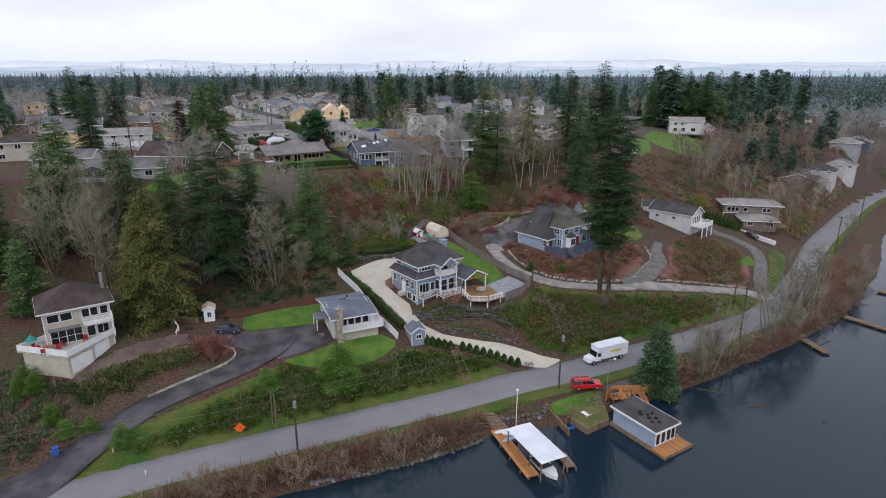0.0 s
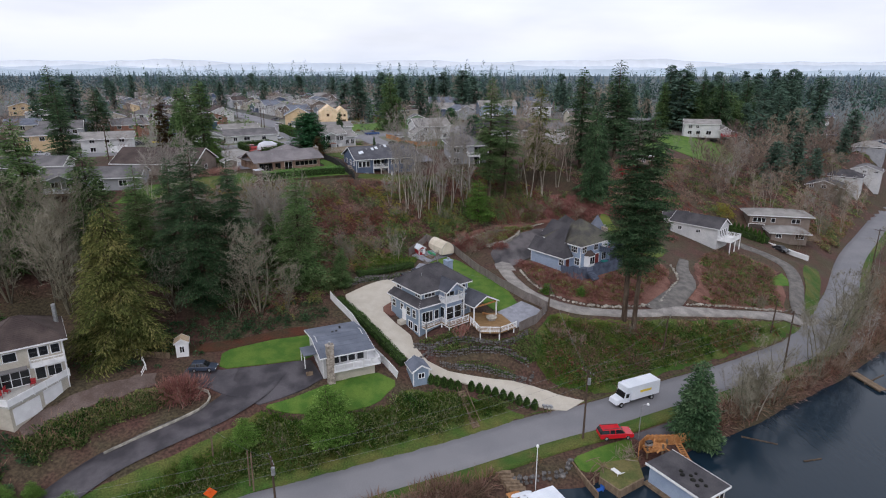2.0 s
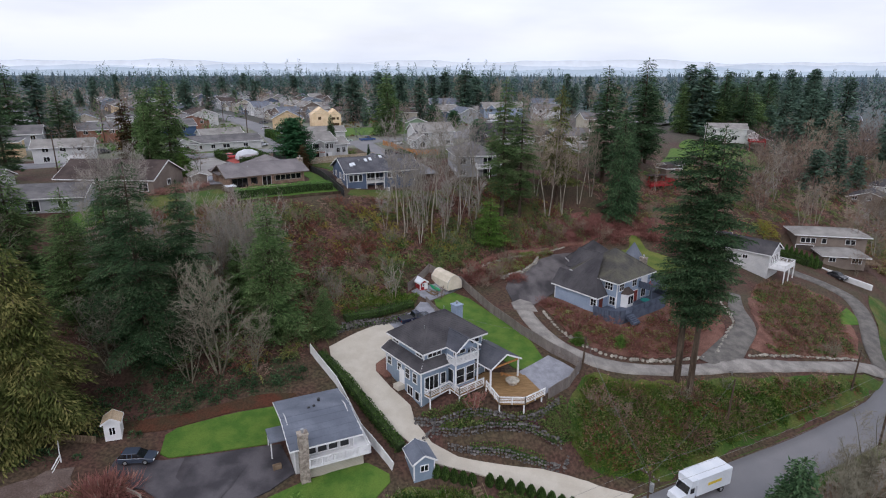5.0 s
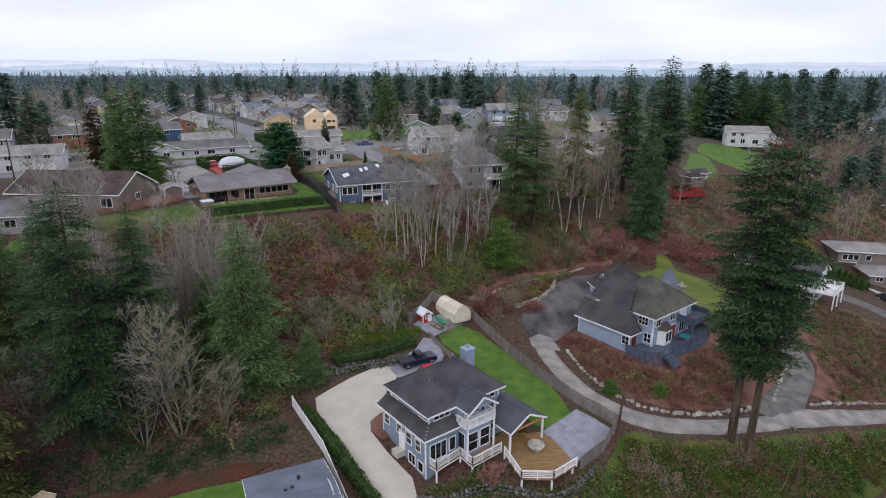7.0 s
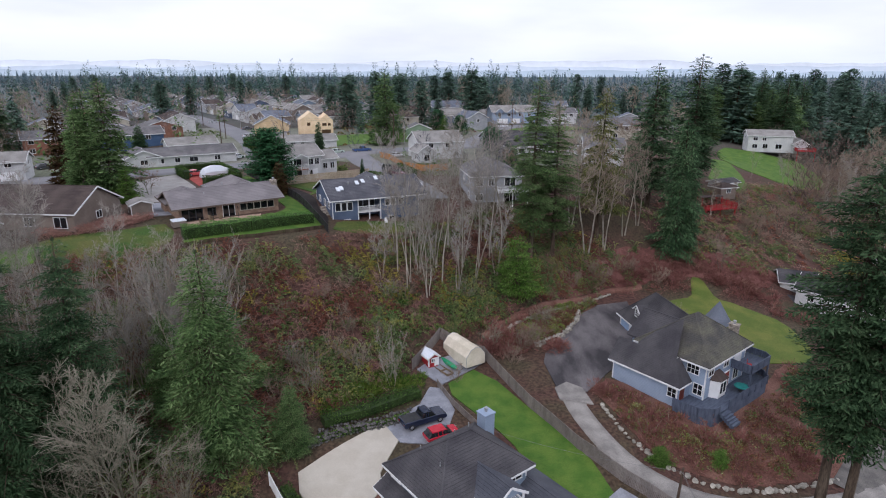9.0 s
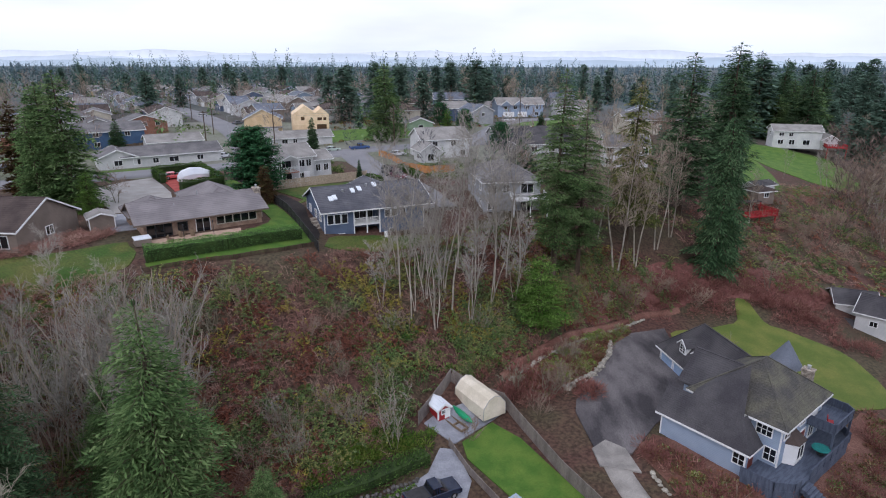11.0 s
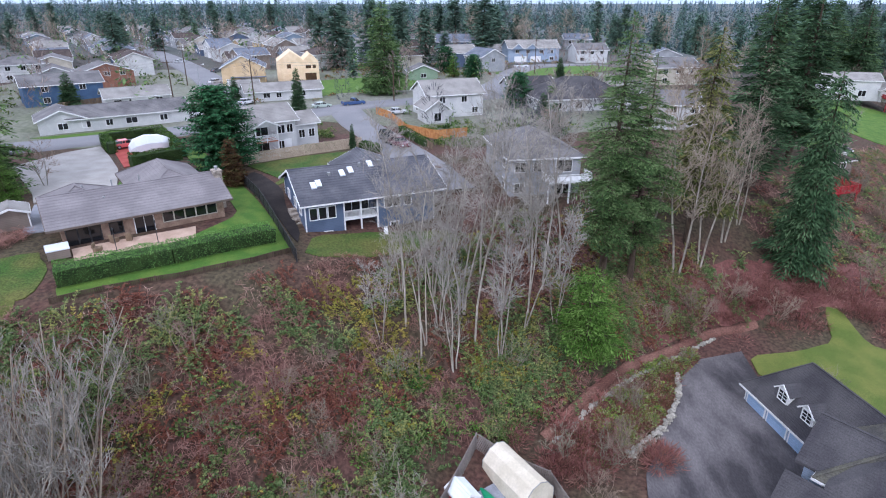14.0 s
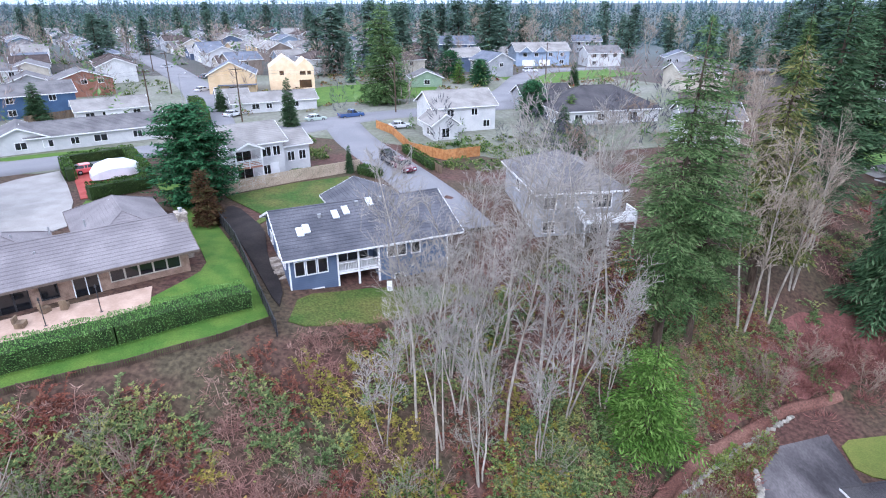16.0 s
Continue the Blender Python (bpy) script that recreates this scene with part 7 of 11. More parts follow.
# ---- houses on the plateau ----
def house(label, x, y, turn, w, d, eave, rise, wall, roof, kind="gable", axis="x", base=None, over=0.5, wins=(), garage=None, trim=None, extra=None, category="house", group="", name="house", foot=0.8):
    """A house centred at x, y, eave that high above its base; wins: rows of face (f b l r), along, height, width, tall."""
    zb = (gz(x, y) if base is None else base) - 0.1
    trim = trim or WHITE
    h = thing(name, label, category, (x, y, zb), turn, group)
    c, s = math.cos(radians(turn)), math.sin(radians(turn))
    take([(x + c * a - s * b, y + s * a + c * b) for a, b in ((-w / 2 - 1, -d / 2 - 1), (w / 2 + 1, -d / 2 - 1), (w / 2 + 1, d / 2 + 1), (-w / 2 - 1, d / 2 + 1))])
    x0, x1, y0, y1 = -w / 2, w / 2, -d / 2, d / 2
    walls(h, x0, x1, y0, y1, -foot, eave, wall)
    r = (gable_roof(h, x0 - over, x1 + over, y0 - over, y1 + over, eave, rise, roof, trim, wall, axis, over) if kind == "gable"
         else hip_roof(h, x0 - over, x1 + over, y0 - over, y1 + over, eave, rise, roof, trim))
    for f, a, z, ww, hh in wins:
        px, py, way = {"f": (a, y0 - 0.02, -90), "b": (a, y1 + 0.02, 90), "l": (x0 - 0.02, a, 180), "r": (x1 + 0.02, a, 0)}[f]
        window(h, px, py, z, ww, hh, way, trim, 2 if ww > 0.9 else 1)
    for f, a, ww, mat_ in garage or ():
        px, py, way = {"f": (a, y0 - 0.02, -90), "l": (x0 - 0.02, a, 180), "r": (x1 + 0.02, a, 0)}[f]
        panel_door(h, px, py, 0.05, ww, 2.2, way, mat_)
    return h


def rambler():
    zb = 31.5
    h = thing("house", "long tan-brick rambler with a grey gabled roof", "house", (-47.5, 161.1, zb), 35.5)
    take([(-49, 160), (-31, 171), (-43, 190), (-48, 193), (-56, 172)])
    walls(h, 0.7, 17.3, 0.7, 9.6, -0.5, 2.55, BRICK)
    RAMBLER_ROOF = surf("weathered_grey_shingle", rgb(118, 113, 115), rgb(134, 129, 130), 0.35, 9, 0.9, 0.5, contrast=0.16)
    trim_ = surf("brown_trim", rgb(96, 84, 76), rgb(108, 96, 86), 1, 10, 0.7, 0.1)
    gable_roof(h, -0.6, 18.2, -0.3, 10.6, 2.6, 2.15, RAMBLER_ROOF, trim_, BRICK, "x", 0.9)
    walls(h, 0.2, 6.6, 9.6, 12.6, -0.5, 2.55, BRICK)
    hip_roof(h, -0.5, 7.2, 4.6, 13.4, 2.62, 2.0, RAMBLER_ROOF, trim_)
    walls(h, 9.5, 17.3, 9.6, 18.6, -0.5, 2.55, BRICK)
    hip_roof(h, 8.8, 18.05, 4.0, 19.4, 2.63, 2.3, RAMBLER_ROOF, trim_)
    for u in (11.1, 12.3, 13.5, 14.7, 15.9):
        window(h, u, 0.68, 1.55, 1.05, 1.1, -90, CREAM, 1)
    for u in (1.6, 2.7, 3.8):
        window(h, u, 0.68, 1.15, 0.95, 2.0, -90, DARK_METAL, 1, name="patio_door")
    window(h, 5.8, 0.68, 1.4, 1.2, 1.2, -90, DARK_METAL, 1), window(h, 8.6, 0.68, 1.15, 1.9, 2.05, -90, WHITE, 2, name="patio_door")
    window(h, 17.32, 5, 1.5, 1.4, 1.1, 0), window(h, 17.32, 15, 1.5, 1.4, 1.1, 0)
    chimney(h, 18.0, 4.4, -0.5, 4.9, 0.9, 1.3, STONE)
    for u, v, z in ((4, 8.5, 4.2), (7, 8.2, 4.4), (10, 8.4, 4.45), (13, 14, 4.4), (15, 17, 3.6), (5.5, 3.4, 3.9)):
        bm = bmesh.new()
        tube(bm, (u, v, z - 0.4), (u, v, z + 0.35), 0.09, 0.09, 6)
        part("vent_pipe", bm, GALV, h)
    to = lambda u, v: (-47.5 + 0.814 * u - 0.581 * v, 161.1 + 0.581 * u + 0.814 * v)
    for u, v, s in ((3.4, -2.4, 1.0), (5.2, -1.0, 0.7), (6.6, -1.2, 0.7)):
        c = thing("garden_chair", "tan wicker chair on the flagstone patio", "chair", (*to(u, v), gz(*to(u, v)) + 0.16), 30 * u, "patio seats")
        part("seat", B((-0.4 * s, 0.4 * s, -0.35, 0.35, 0.0, 0.42)), TIMBER, c)
        part("backrest", B((-0.4 * s, 0.4 * s, 0.3, 0.42, 0.42, 0.9)), TIMBER, c)
    p = thing("hot_tub", "square grey hot tub at the patio's end", "hot tub", (*to(0.0, -1.4), gz(*to(0, -1.4)) + 0.1), 35.5)
    part("tub", B((-1, 1, -1, 1, 0, 0.9)), TAUPE, p)
    part("cover", B((-1.05, 1.05, -1.05, 1.05, 0.9, 1.02)), METAL_WHITE, p)
    for u in (5.0, 9.0):
        b = thing("patio_lamp", "thin dark patio lamp post", "lamp", (*to(u, -3.2), gz(*to(u, -3.2)) + 0.1))
        bm = bmesh.new()
        tube(bm, (0, 0, 0), (0, 0, 2.3), 0.04, 0.04, 6), tube(bm, (0, 0, 0), (0, 0, 0.06), 0.18, 0.18, 8)
        part("post", bm, DARK_METAL, b)
        bm = bmesh.new()
        tube(bm, (0, 0, 2.3), (0, 0, 2.55), 0.1, 0.06, 6)
        part("lantern", bm, DARK_METAL, b)


rambler()


def slate_house():
    zb = 29.8
    h = thing("house", "slate-blue house with ribbed grey roof and skylights", "house", (-24.2, 169.3, zb), 24)
    for u in (1.6, 3.2, 11.6):
        window(h, u, 0.58, -0.3, 1.0, 1.0, -90, WHITE, 1)
    take([(-24, 168), (-6, 174), (-13, 192), (-31, 186)])
    walls(h, 0.6, 5.2, 0.6, 13.0, -2.2, 3.85, SLATE_BLUE)
    walls(h, 9.6, 17.0, 0.6, 13.0, -2.2, 3.85, SLATE_BLUE)
    walls(h, 5.2, 9.6, 3.0, 13.0, -2.2, 3.85, SLATE_BLUE)
    corners(h, 0.6, 17, 0.6, 13, -1.6, 3.7)
    tiles = surf("ribbed_grey_tiles", rgb(76, 77, 84), rgb(98, 98, 104), 0.4, 7, 0.8, 0.5, contrast=0.22)
    gable_roof(h, 0, 18.6, 0, 13.6, 3.9, 2.7, tiles, WHITE, SLATE_BLUE, "x", 0.6)
    walls(h, 8.6, 16.4, 13.0, 18.4, -2.2, 3.6, SLATE_BLUE)
    gable_roof(h, 8.0, 17.0, 9.0, 19.0, 3.7, 1.9, tiles, WHITE, SLATE_BLUE, "y", 0.6)
    part("balcony", B((5.2, 9.6, 0.65, 3.0, 1.2, 1.42)), WHITE, h)
    railing(h, [(5.3, 0.7), (9.5, 0.7)], 1.42, 0.95, WHITE, 2.1, "bars")
    for x in (5.3, 7.4, 9.5):
        part("post", B((x - 0.09, x + 0.09, 0.62, 0.8, -1.8, 3.85)), WHITE, h)
    window(h, 7.4, 2.98, 2.5, 3.2, 1.9, -90, WHITE, 3, name="patio_door")
    for u in (1.6, 2.7, 3.8):
        window(h, u, 0.58, 2.6, 0.85, 1.4, -90, WHITE, 1)
    for u in (10.8, 11.9, 13.4):
        window(h, u, 0.58, 2.8, 0.85, 1.1, -90, WHITE, 1)
    for v in (3, 6, 10):
        window(h, 0.58, v, 2.6, 1.2, 1.1, 180)
    k = 2.7 / 6.8
    for u, v in ((2.4, 3.2), (3.1, 3.5), (6.4, 4.9), (7.6, 5.3), (10.4, 6.1)):
        o = Matrix.Translation((u, v, 3.9 + k * v + 0.08)) @ Matrix.Rotation(math.atan(k), 4, "X")
        bm = B((-0.32, 0.32, -0.62, 0.62, -0.02, 0.12))
        bm.transform(o)
        s = part("skylight", bm, METAL_WHITE, h, "white-framed skylight")
        bm = B((-0.24, 0.24, -0.52, 0.52, 0.12, 0.14))
        bm.transform(o)
        part("pane", bm, surf("milky_skylight_%d" % int(u * 10), rgb(216, 222, 228), rgb(226, 230, 236), 1, 9, 0.2, 0.0) if u == 2.4 else bpy.data.materials["milky_skylight_24"], s)
    for u, v, z in ((4.8, 5.0, 6.1), (9.0, 6.0, 6.6), (11.6, 6.2, 6.7)):
        part("roof_vent", B((u - 0.18, u + 0.18, v - 0.18, v + 0.18, z - 0.5, z + 0.1)), GALV, h)
    to = lambda u, v: (-23 + 0.9135 * u - 0.407 * v, 169.3 + 0.407 * u + 0.9135 * v)
    st = thing("garden_steps", "grey concrete block steps beside the slate-blue house", "steps", (0, 0, 0))
    for i in range(9):
        x, y = to(-0.9, -0.8 + i * 0.9)
        part("step", (lambda b: (b.transform(pose(x, y, 29.0 + i * 0.3, 0, 0, 24)), b)[1])(B((-0.6, 0.6, -0.45, 0.45, -0.6, 0.2))), STONE, st)
    ch = thing("garden_chair", "small white chair below the balcony", "chair", (*to(8.8, -0.6), gz(*to(8.8, -0.6))), 10)
    part("seat", B((-0.25, 0.25, -0.25, 0.25, 0.0, 0.42)), WHITE, ch)
    part("backrest", B((-0.25, 0.25, 0.2, 0.26, 0.42, 0.9)), WHITE, ch)


slate_house()


def grey_two_storey():
    h = house("grey two-storey house behind the alders with a pale hip roof", 5.2, 190.5, 9, 10.0, 14.0, 5.6, 2.6, GREY_SIDING, ROOF_GREY, "hip", base=30.4,
              wins=[("f", -3.6, 4.3, 1.4, 1.3), ("f", -1.2, 4.3, 1.0, 1.3), ("f", 2.6, 4.3, 2.2, 1.6), ("f", -3.6, 1.4, 1.4, 1.3), ("f", 2.6, 1.3, 2.2, 1.9), ("l", -4, 4.3, 1.3, 1.3), ("l", 1, 4.3, 1.3, 1.3), ("l", -4, 1.4, 1.3, 1.3), ("r", -3, 4.3, 1.3, 1.3)])
    part("balcony", B((-0.6, 5.5, -10.2, -7.5, 2.7, 2.9)), WHITE, h)
    railing(h, [(-0.55, -7.5), (-0.55, -10.15), (5.45, -10.15), (5.45, -7.5)], 2.9, 1.0, WHITE, 1.5, "bars")
    for x in (-0.5, 2.4, 5.4):
        part("post", B((x - 0.09, x + 0.09, -10.15, -9.97, -2.0, 2.7)), WHITE, h)


grey_two_storey()


def balcony_house():
    zb = 31.7
    h = thing("house", "white two-storey house with stacked corner balconies", "house", (-38.0, 199.0, zb), 36)
    take([(-39, 197), (-27, 206), (-34, 216), (-46, 208)])
    walls(h, 0.4, 8.0, 1.6, 10.0, 0, 5.4, PALE_SIDING)
    gable_roof(h, -0.2, 8.6, 1.0, 10.6, 5.4, 2.2, ROOF_PALE, WHITE, PALE_SIDING, "x", 0.6)
    walls(h, 8.0, 12.4, 2.6, 9.0, 0, 4.3, PALE_SIDING)
    gable_roof(h, 7.8, 12.9, 2.1, 9.5, 4.3, 1.6, ROOF_PALE, WHITE, PALE_SIDING, "x", 0.5)
    for z in (0.1, 2.7):
        part("balcony", B((0.0, 3.8, -1.2, 1.6, z, z + 0.2)), surf("terracotta_tiles_%d" % int(z * 10), rgb(168, 120, 100), rgb(182, 134, 112), 0.8, 9, 0.8, 0.1), h)
        railing(h, [(0.05, 1.5), (0.05, -1.15), (3.75, -1.15), (3.75, 1.5)], z + 0.2, 0.95, WHITE, 1.9, "rails")
        window(h, 1.9, 1.58, z + 1.3, 2.4, 1.9, -90, WHITE, 2, name="patio_door")
    for x in (0.1, 3.7):
        part("post", B((x - 0.1, x + 0.1, -1.2, -1.0, 0, 5.3)), WHITE, h)
    gable_roof(h, -0.3, 4.1, -1.5, 3.2, 5.3, 1.0, ROOF_PALE, WHITE, PALE_SIDING, "y", 0.4)
    for u, z, w in ((5.4, 4.0, 1.2), (6.9, 4.0, 1.0), (5.2, 1.4, 1.0)):
        window(h, u, 1.58, z, w, 1.3, -90)
    window(h, 9.4, 2.58, 2.6, 1.0, 1.3, -90), window(h, 11.2, 2.58, 2.6, 1.0, 1.3, -90), window(h, 12.42, 5.5, 2.6, 1.2, 1.3, 0)
    panel_door(h, 6.4, 1.58, 0.05, 1.0, 2.1, -90, WHITE, "entry_door", 3)


balcony_house()
WFS = [("f", -4, 4.1, 1.3, 1.2), ("f", 0, 4.1, 1.3, 1.2), ("f", 4, 4.1, 1.3, 1.2), ("f", -4, 1.5, 1.4, 1.2), ("r", 0, 4.1, 1.2, 1.2)]
ONE = [("f", -4.5, 1.6, 1.6, 1.1), ("f", -1.5, 1.6, 1.2, 1.1), ("f", 4.5, 1.6, 1.4, 1.1), ("r", 0, 1.6, 1.2, 1.0)]
# garage door takes a dark brown, its shade put into the colour
t = house("yellow-tan two-storey house with a grey gable roof", -67, 290, 14, 12, 11, 5.4, 3.4, TAN_SIDING, ROOF_BLUE, axis="y", wins=[("f", -1.6, 4.4, 1.2, 1.2), ("f", 1.6, 4.4, 1.2, 1.2), ("f", -4.2, 1.5, 1.2, 1.3), ("r", 0, 4.2, 1.2, 1.2)], garage=[("f", 1.5, 4.6, surf("shadowed_garage", rgb(70, 58, 48), rgb(84, 70, 58), 1, 9, 0.7, 0.1))])
part("porch_roof", B((-3.6, 6.4, -7.2, -5.5, 2.7, 2.9)), ROOF_BLUE, t)
part("gable_bay", B((-3, 3.2, -5.9, -5.5, 2.9, 5.6)), TAN_SIDING, t)


def framed_house():
    h = thing("unfinished_house", "unfinished house of bare yellow plywood sheathing", "house", (-53, 300, 31.9), 16)
    take([(-62, 292), (-43, 296), (-46, 310), (-64, 306)])
    walls(h, -6.5, 6.0, -5.5, 5.5, 0, 6.0, PLYWOOD)
    for x0, x1, rise in ((-6.5, 2.0, 3.0), (1.0, 6.0, 2.2)):
        bm = bmesh.new()
        m = (x0 + x1) / 2
        v = [(x0, -5.5, 6.0), (x1, -5.5, 6.0), (m, -5.5, 6.0 + rise)]
        a, b = [bm.verts.new(p) for p in v], [bm.verts.new((p[0], 5.5, p[2])) for p in v]
        bm.faces.new(a[::-1]), bm.faces.new(b)
        for i in range(3):
            bm.faces.new((a[i], a[(i + 1) % 3], b[(i + 1) % 3], b[i]))
        part("roof_sheathing", bm, PLYWOOD, h)
    # openings are dark brown panels, the shade within painted into their colour
    for u, z, w, hh in ((2.8, 4.4, 1.6, 1.0), (4.6, 4.4, 1.0, 1.0), (3.4, 1.4, 3.4, 2.2), (-3, 4.6, 1.2, 1.2)):
        part("opening", B((u - w / 2, u + w / 2, -5.53, -5.48, z - hh / 2, z + hh / 2)), surf("dark_opening_%d" % int(u * 10), rgb(70, 52, 36), rgb(88, 66, 46), 1, 9, 0.9, 0.1), h)
    for k in range(7):
        part("stud", B((-6.2 + k * 0.9, -6.1 + k * 0.9, -7.4, -7.3, 0, 2.5)), PLYWOOD, h)
    part("beam", B((-6.4, -0.2, -7.45, -7.25, 2.5, 2.7)), PLYWOOD, h)


framed_house()
house("low white-grey house with a long pale roof", -49, 262, 24, 19, 8, 2.6, 1.7, PALE_SIDING, ROOF_PALE, wins=ONE)
house("grey-white house with low annex and pale roof", -60.5, 268, 24, 7, 7, 2.6, 1.5, PALE_SIDING, ROOF_PALE, wins=[("f", 0, 1.5, 1.4, 1.0)])
w = house("white two-storey house with pale grey gable roof", -6.5, 240, 20, 13, 10, 5.0, 2.6, PALE_SIDING, ROOF_PALE, wins=[("f", -3, 3.9, 1.3, 1.2), ("f", 2, 3.9, 1.2, 1.2), ("f", 4.6, 1.5, 1.3, 1.2), ("l", -2, 3.9, 1.2, 1.2), ("l", 2, 1.5, 1.2, 1.2)])
gable_roof(w, -9.0, -3.2, -11.2, -3.0, 3.0, 2.0, ROOF_PALE, WHITE, PALE_SIDING, "y", 0.5)
walls(w, -8.5, -3.7, -10.7, -4.6, -0.6, 3.0, PALE_SIDING)
window(w, -6.1, -10.72, 1.5, 1.4, 1.6, -90), window(w, -8.52, -8, 1.5, 1.2, 1.2, 180)
house("small sage-green house with grey gable roof", -14, 302, 10, 9, 8, 2.8, 2.0, GREEN_SIDING, ROOF_GREY, axis="y", wins=[("f", 0, 1.6, 1.6, 1.2), ("r", 0, 1.6, 1.2, 1.0)])
house("wide dark-roofed house behind clipped shrubs", 24, 250, 12, 22, 15, 3.0, 4.0, PALE_SIDING, ROOF_DARK, "hip", wins=[("f", -7, 1.6, 1.6, 1.3), ("f", -2, 1.6, 1.6, 1.3), ("f", 5, 1.5, 2.0, 1.6), ("l", 0, 1.6, 1.4, 1.2)])
house("dark-roofed bungalow with black dormers", 15, 266, 12, 12, 9, 2.8, 2.4, GREY_SIDING, ROOF_DARK, wins=ONE)
house("long white rambler with a grey gable roof", -72.5, 228.5, 34, 22, 8.5, 2.7, 1.9, PALE_SIDING, ROOF_GREY, wins=[("f", -8, 1.5, 1.4, 1.1), ("f", -4, 1.5, 1.2, 1.1), ("f", 0, 1.5, 2.0, 1.1), ("f", 6, 1.5, 1.4, 1.1), ("r", 0, 1.5, 1.2, 1.0)])
house("grey-roofed rambler wing beside the street", -82.5, 222, 34, 8, 9, 2.7, 1.9, PALE_SIDING, ROOF_GREY, axis="y", wins=[("f", 0, 1.5, 1.6, 1.1)])
house("white carport-fronted house with a pale roof", -82, 252, 34, 14, 9, 2.7, 1.8, PALE_SIDING, ROOF_PALE, wins=ONE, garage=[("f", 0.8, 4.6, WHITE)])
house("strong blue two-storey house with grey gable roof", -102, 256, 38, 17, 10, 5.0, 2.2, NAVY_BLUE, ROOF_GREY, wins=WFS)
house("russet-sided house with grey gable roof", -107, 286, 38, 14, 10, 4.6, 2.4, RUST_SIDING, ROOF_GREY, axis="y", wins=WFS)
house("russet house with pale trim by the street", -122, 246, 36, 12, 9, 4.8, 2.2, RUST_SIDING, ROOF_GREY, wins=WFS)
house("mauve-brown roofed long house among bare trees", -70.6, 162.8, -4, 20.5, 12, 2.9, 3.2, TAUPE, ROOF_BROWN, wins=[("f", -8, 1.5, 1.5, 1.2), ("f", -3, 1.4, 2.4, 1.8), ("f", 3, 1.5, 1.6, 1.3), ("f", 8, 1.4, 2.0, 1.6), ("r", 0, 1.5, 1.3, 1.1)])
house("white split-level house with a pale roof", -105, 200, 24, 14, 9, 4.6, 1.8, PALE_SIDING, ROOF_PALE, wins=WFS, garage=[("f", 3, 4.4, WHITE)])
porch = house("low grey-roofed house with a white porch at the bluff's edge", -79.5, 147.2, 14, 20, 9, 2.7, 1.9, GREY_SIDING, ROOF_GREY, wins=[("f", -7, 1.5, 1.4, 1.1), ("f", -4, 1.5, 1.4, 1.1), ("f", 1.5, 1.2, 2.2, 1.9), ("f", 6.5, 1.4, 1.6, 1.2)], base=30.9)
gable_roof(porch, -8.5, -1.0, -8.0, 0.5, 2.65, 1.5, ROOF_GREY, WHITE, GREY_SIDING, "y", 0.5)
part("porch_floor", B((-8.2, -1.3, -7.4, -4.5, -0.5, 0.05)), TIMBER, porch)
for u in (-8.0, -4.8, -1.5):
    part("porch_post", B((u - 0.08, u + 0.08, -7.4, -7.24, 0.05, 2.6)), WHITE, porch)
railing(porch, [(-8.0, -7.3), (-1.5, -7.3)], 0.05, 0.9, WHITE, 1.6, "rails")
patch("lawn", [(-72, 139.5), (-66, 141), (-61, 146), (-62, 150), (-69, 147)], LAWN, "green lawn beside the porch house", "lawn", 0.12)
house("white house with low pale roof by the hillside", -100, 158, 14, 14, 9, 3.0, 1.8, PALE_SIDING, ROOF_GREY, wins=ONE, base=31.5)
hh = house("white hilltop house with grey gable roof", 118, 293, -16, 15, 9, 5.2, 1.9, PALE_SIDING, ROOF_PALE, wins=[("f", -5, 4.0, 1.4, 1.1), ("f", -2, 4.0, 1.2, 1.1), ("f", -5, 1.4, 1.6, 1.4), ("f", -1.5, 1.4, 1.6, 1.6), ("f", 3, 1.4, 2.0, 1.6), ("l", 0, 4, 1.3, 1.1)], base=27.9)
walls(hh, 7.5, 12, -6, 3, -0.8, 2.6, PALE_SIDING)
gable_roof(hh, 7.0, 12.6, -6.6, 3.6, 2.6, 1.8, ROOF_PALE, WHITE, PALE_SIDING, "y", 0.5)
part("deck_floor", B((8, 14, -10, -6, 0.4, 0.6)), RED_SIDING, hh)
railing(hh, [(8, -6), (8, -9.9), (13.9, -9.9), (13.9, -6)], 0.6, 1.0, RED_SIDING, 1.6, "bars")
for x in (8.2, 13.8):
    part("deck_post", B((x - 0.1, x + 0.1, -9.9, -9.7, -3, 0.4)), RED_SIDING, hh)
hut = house("small brown-roofed hut above the red deck", 64.0, 210.5, 20, 4.6, 3.6, 2.2, 0.8, TAUPE, ROOF_BROWN, "hip", base=26.8, wins=[("f", 0, 1.3, 1.2, 0.9)], category="hut")
rd = thing("deck", "bright red painted timber deck on stilts", "deck", (58.5, 202.5, 24.4), 18)
part("deck_floor", B((-4.5, 4.5, -2.6, 2.6, 0.9, 1.1)), RED_SIDING, rd)
railing(rd, [(-4.4, 2.5), (-4.4, -2.5), (4.4, -2.5), (4.4, 2.5)], 1.1, 1.1, RED_SIDING, 1.5, "bars")
for x in (-4.2, 0, 4.2):
    for y in (-2.3, 2.3):
        part("stilt", B((x - 0.1, x + 0.1, y - 0.1, y + 0.1, -3.5, 0.9)), RED_SIDING, rd)
part("pergola", B((-3, 3, 0.5, 2.4, 3.2, 3.4)), ROOF_BROWN, rd)
for x in (-2.8, 2.8):
    for y in (0.6, 2.3):
        part("post", B((x - 0.08, x + 0.08, y - 0.08, y + 0.08, 1.1, 3.2)), RED_SIDING, rd)
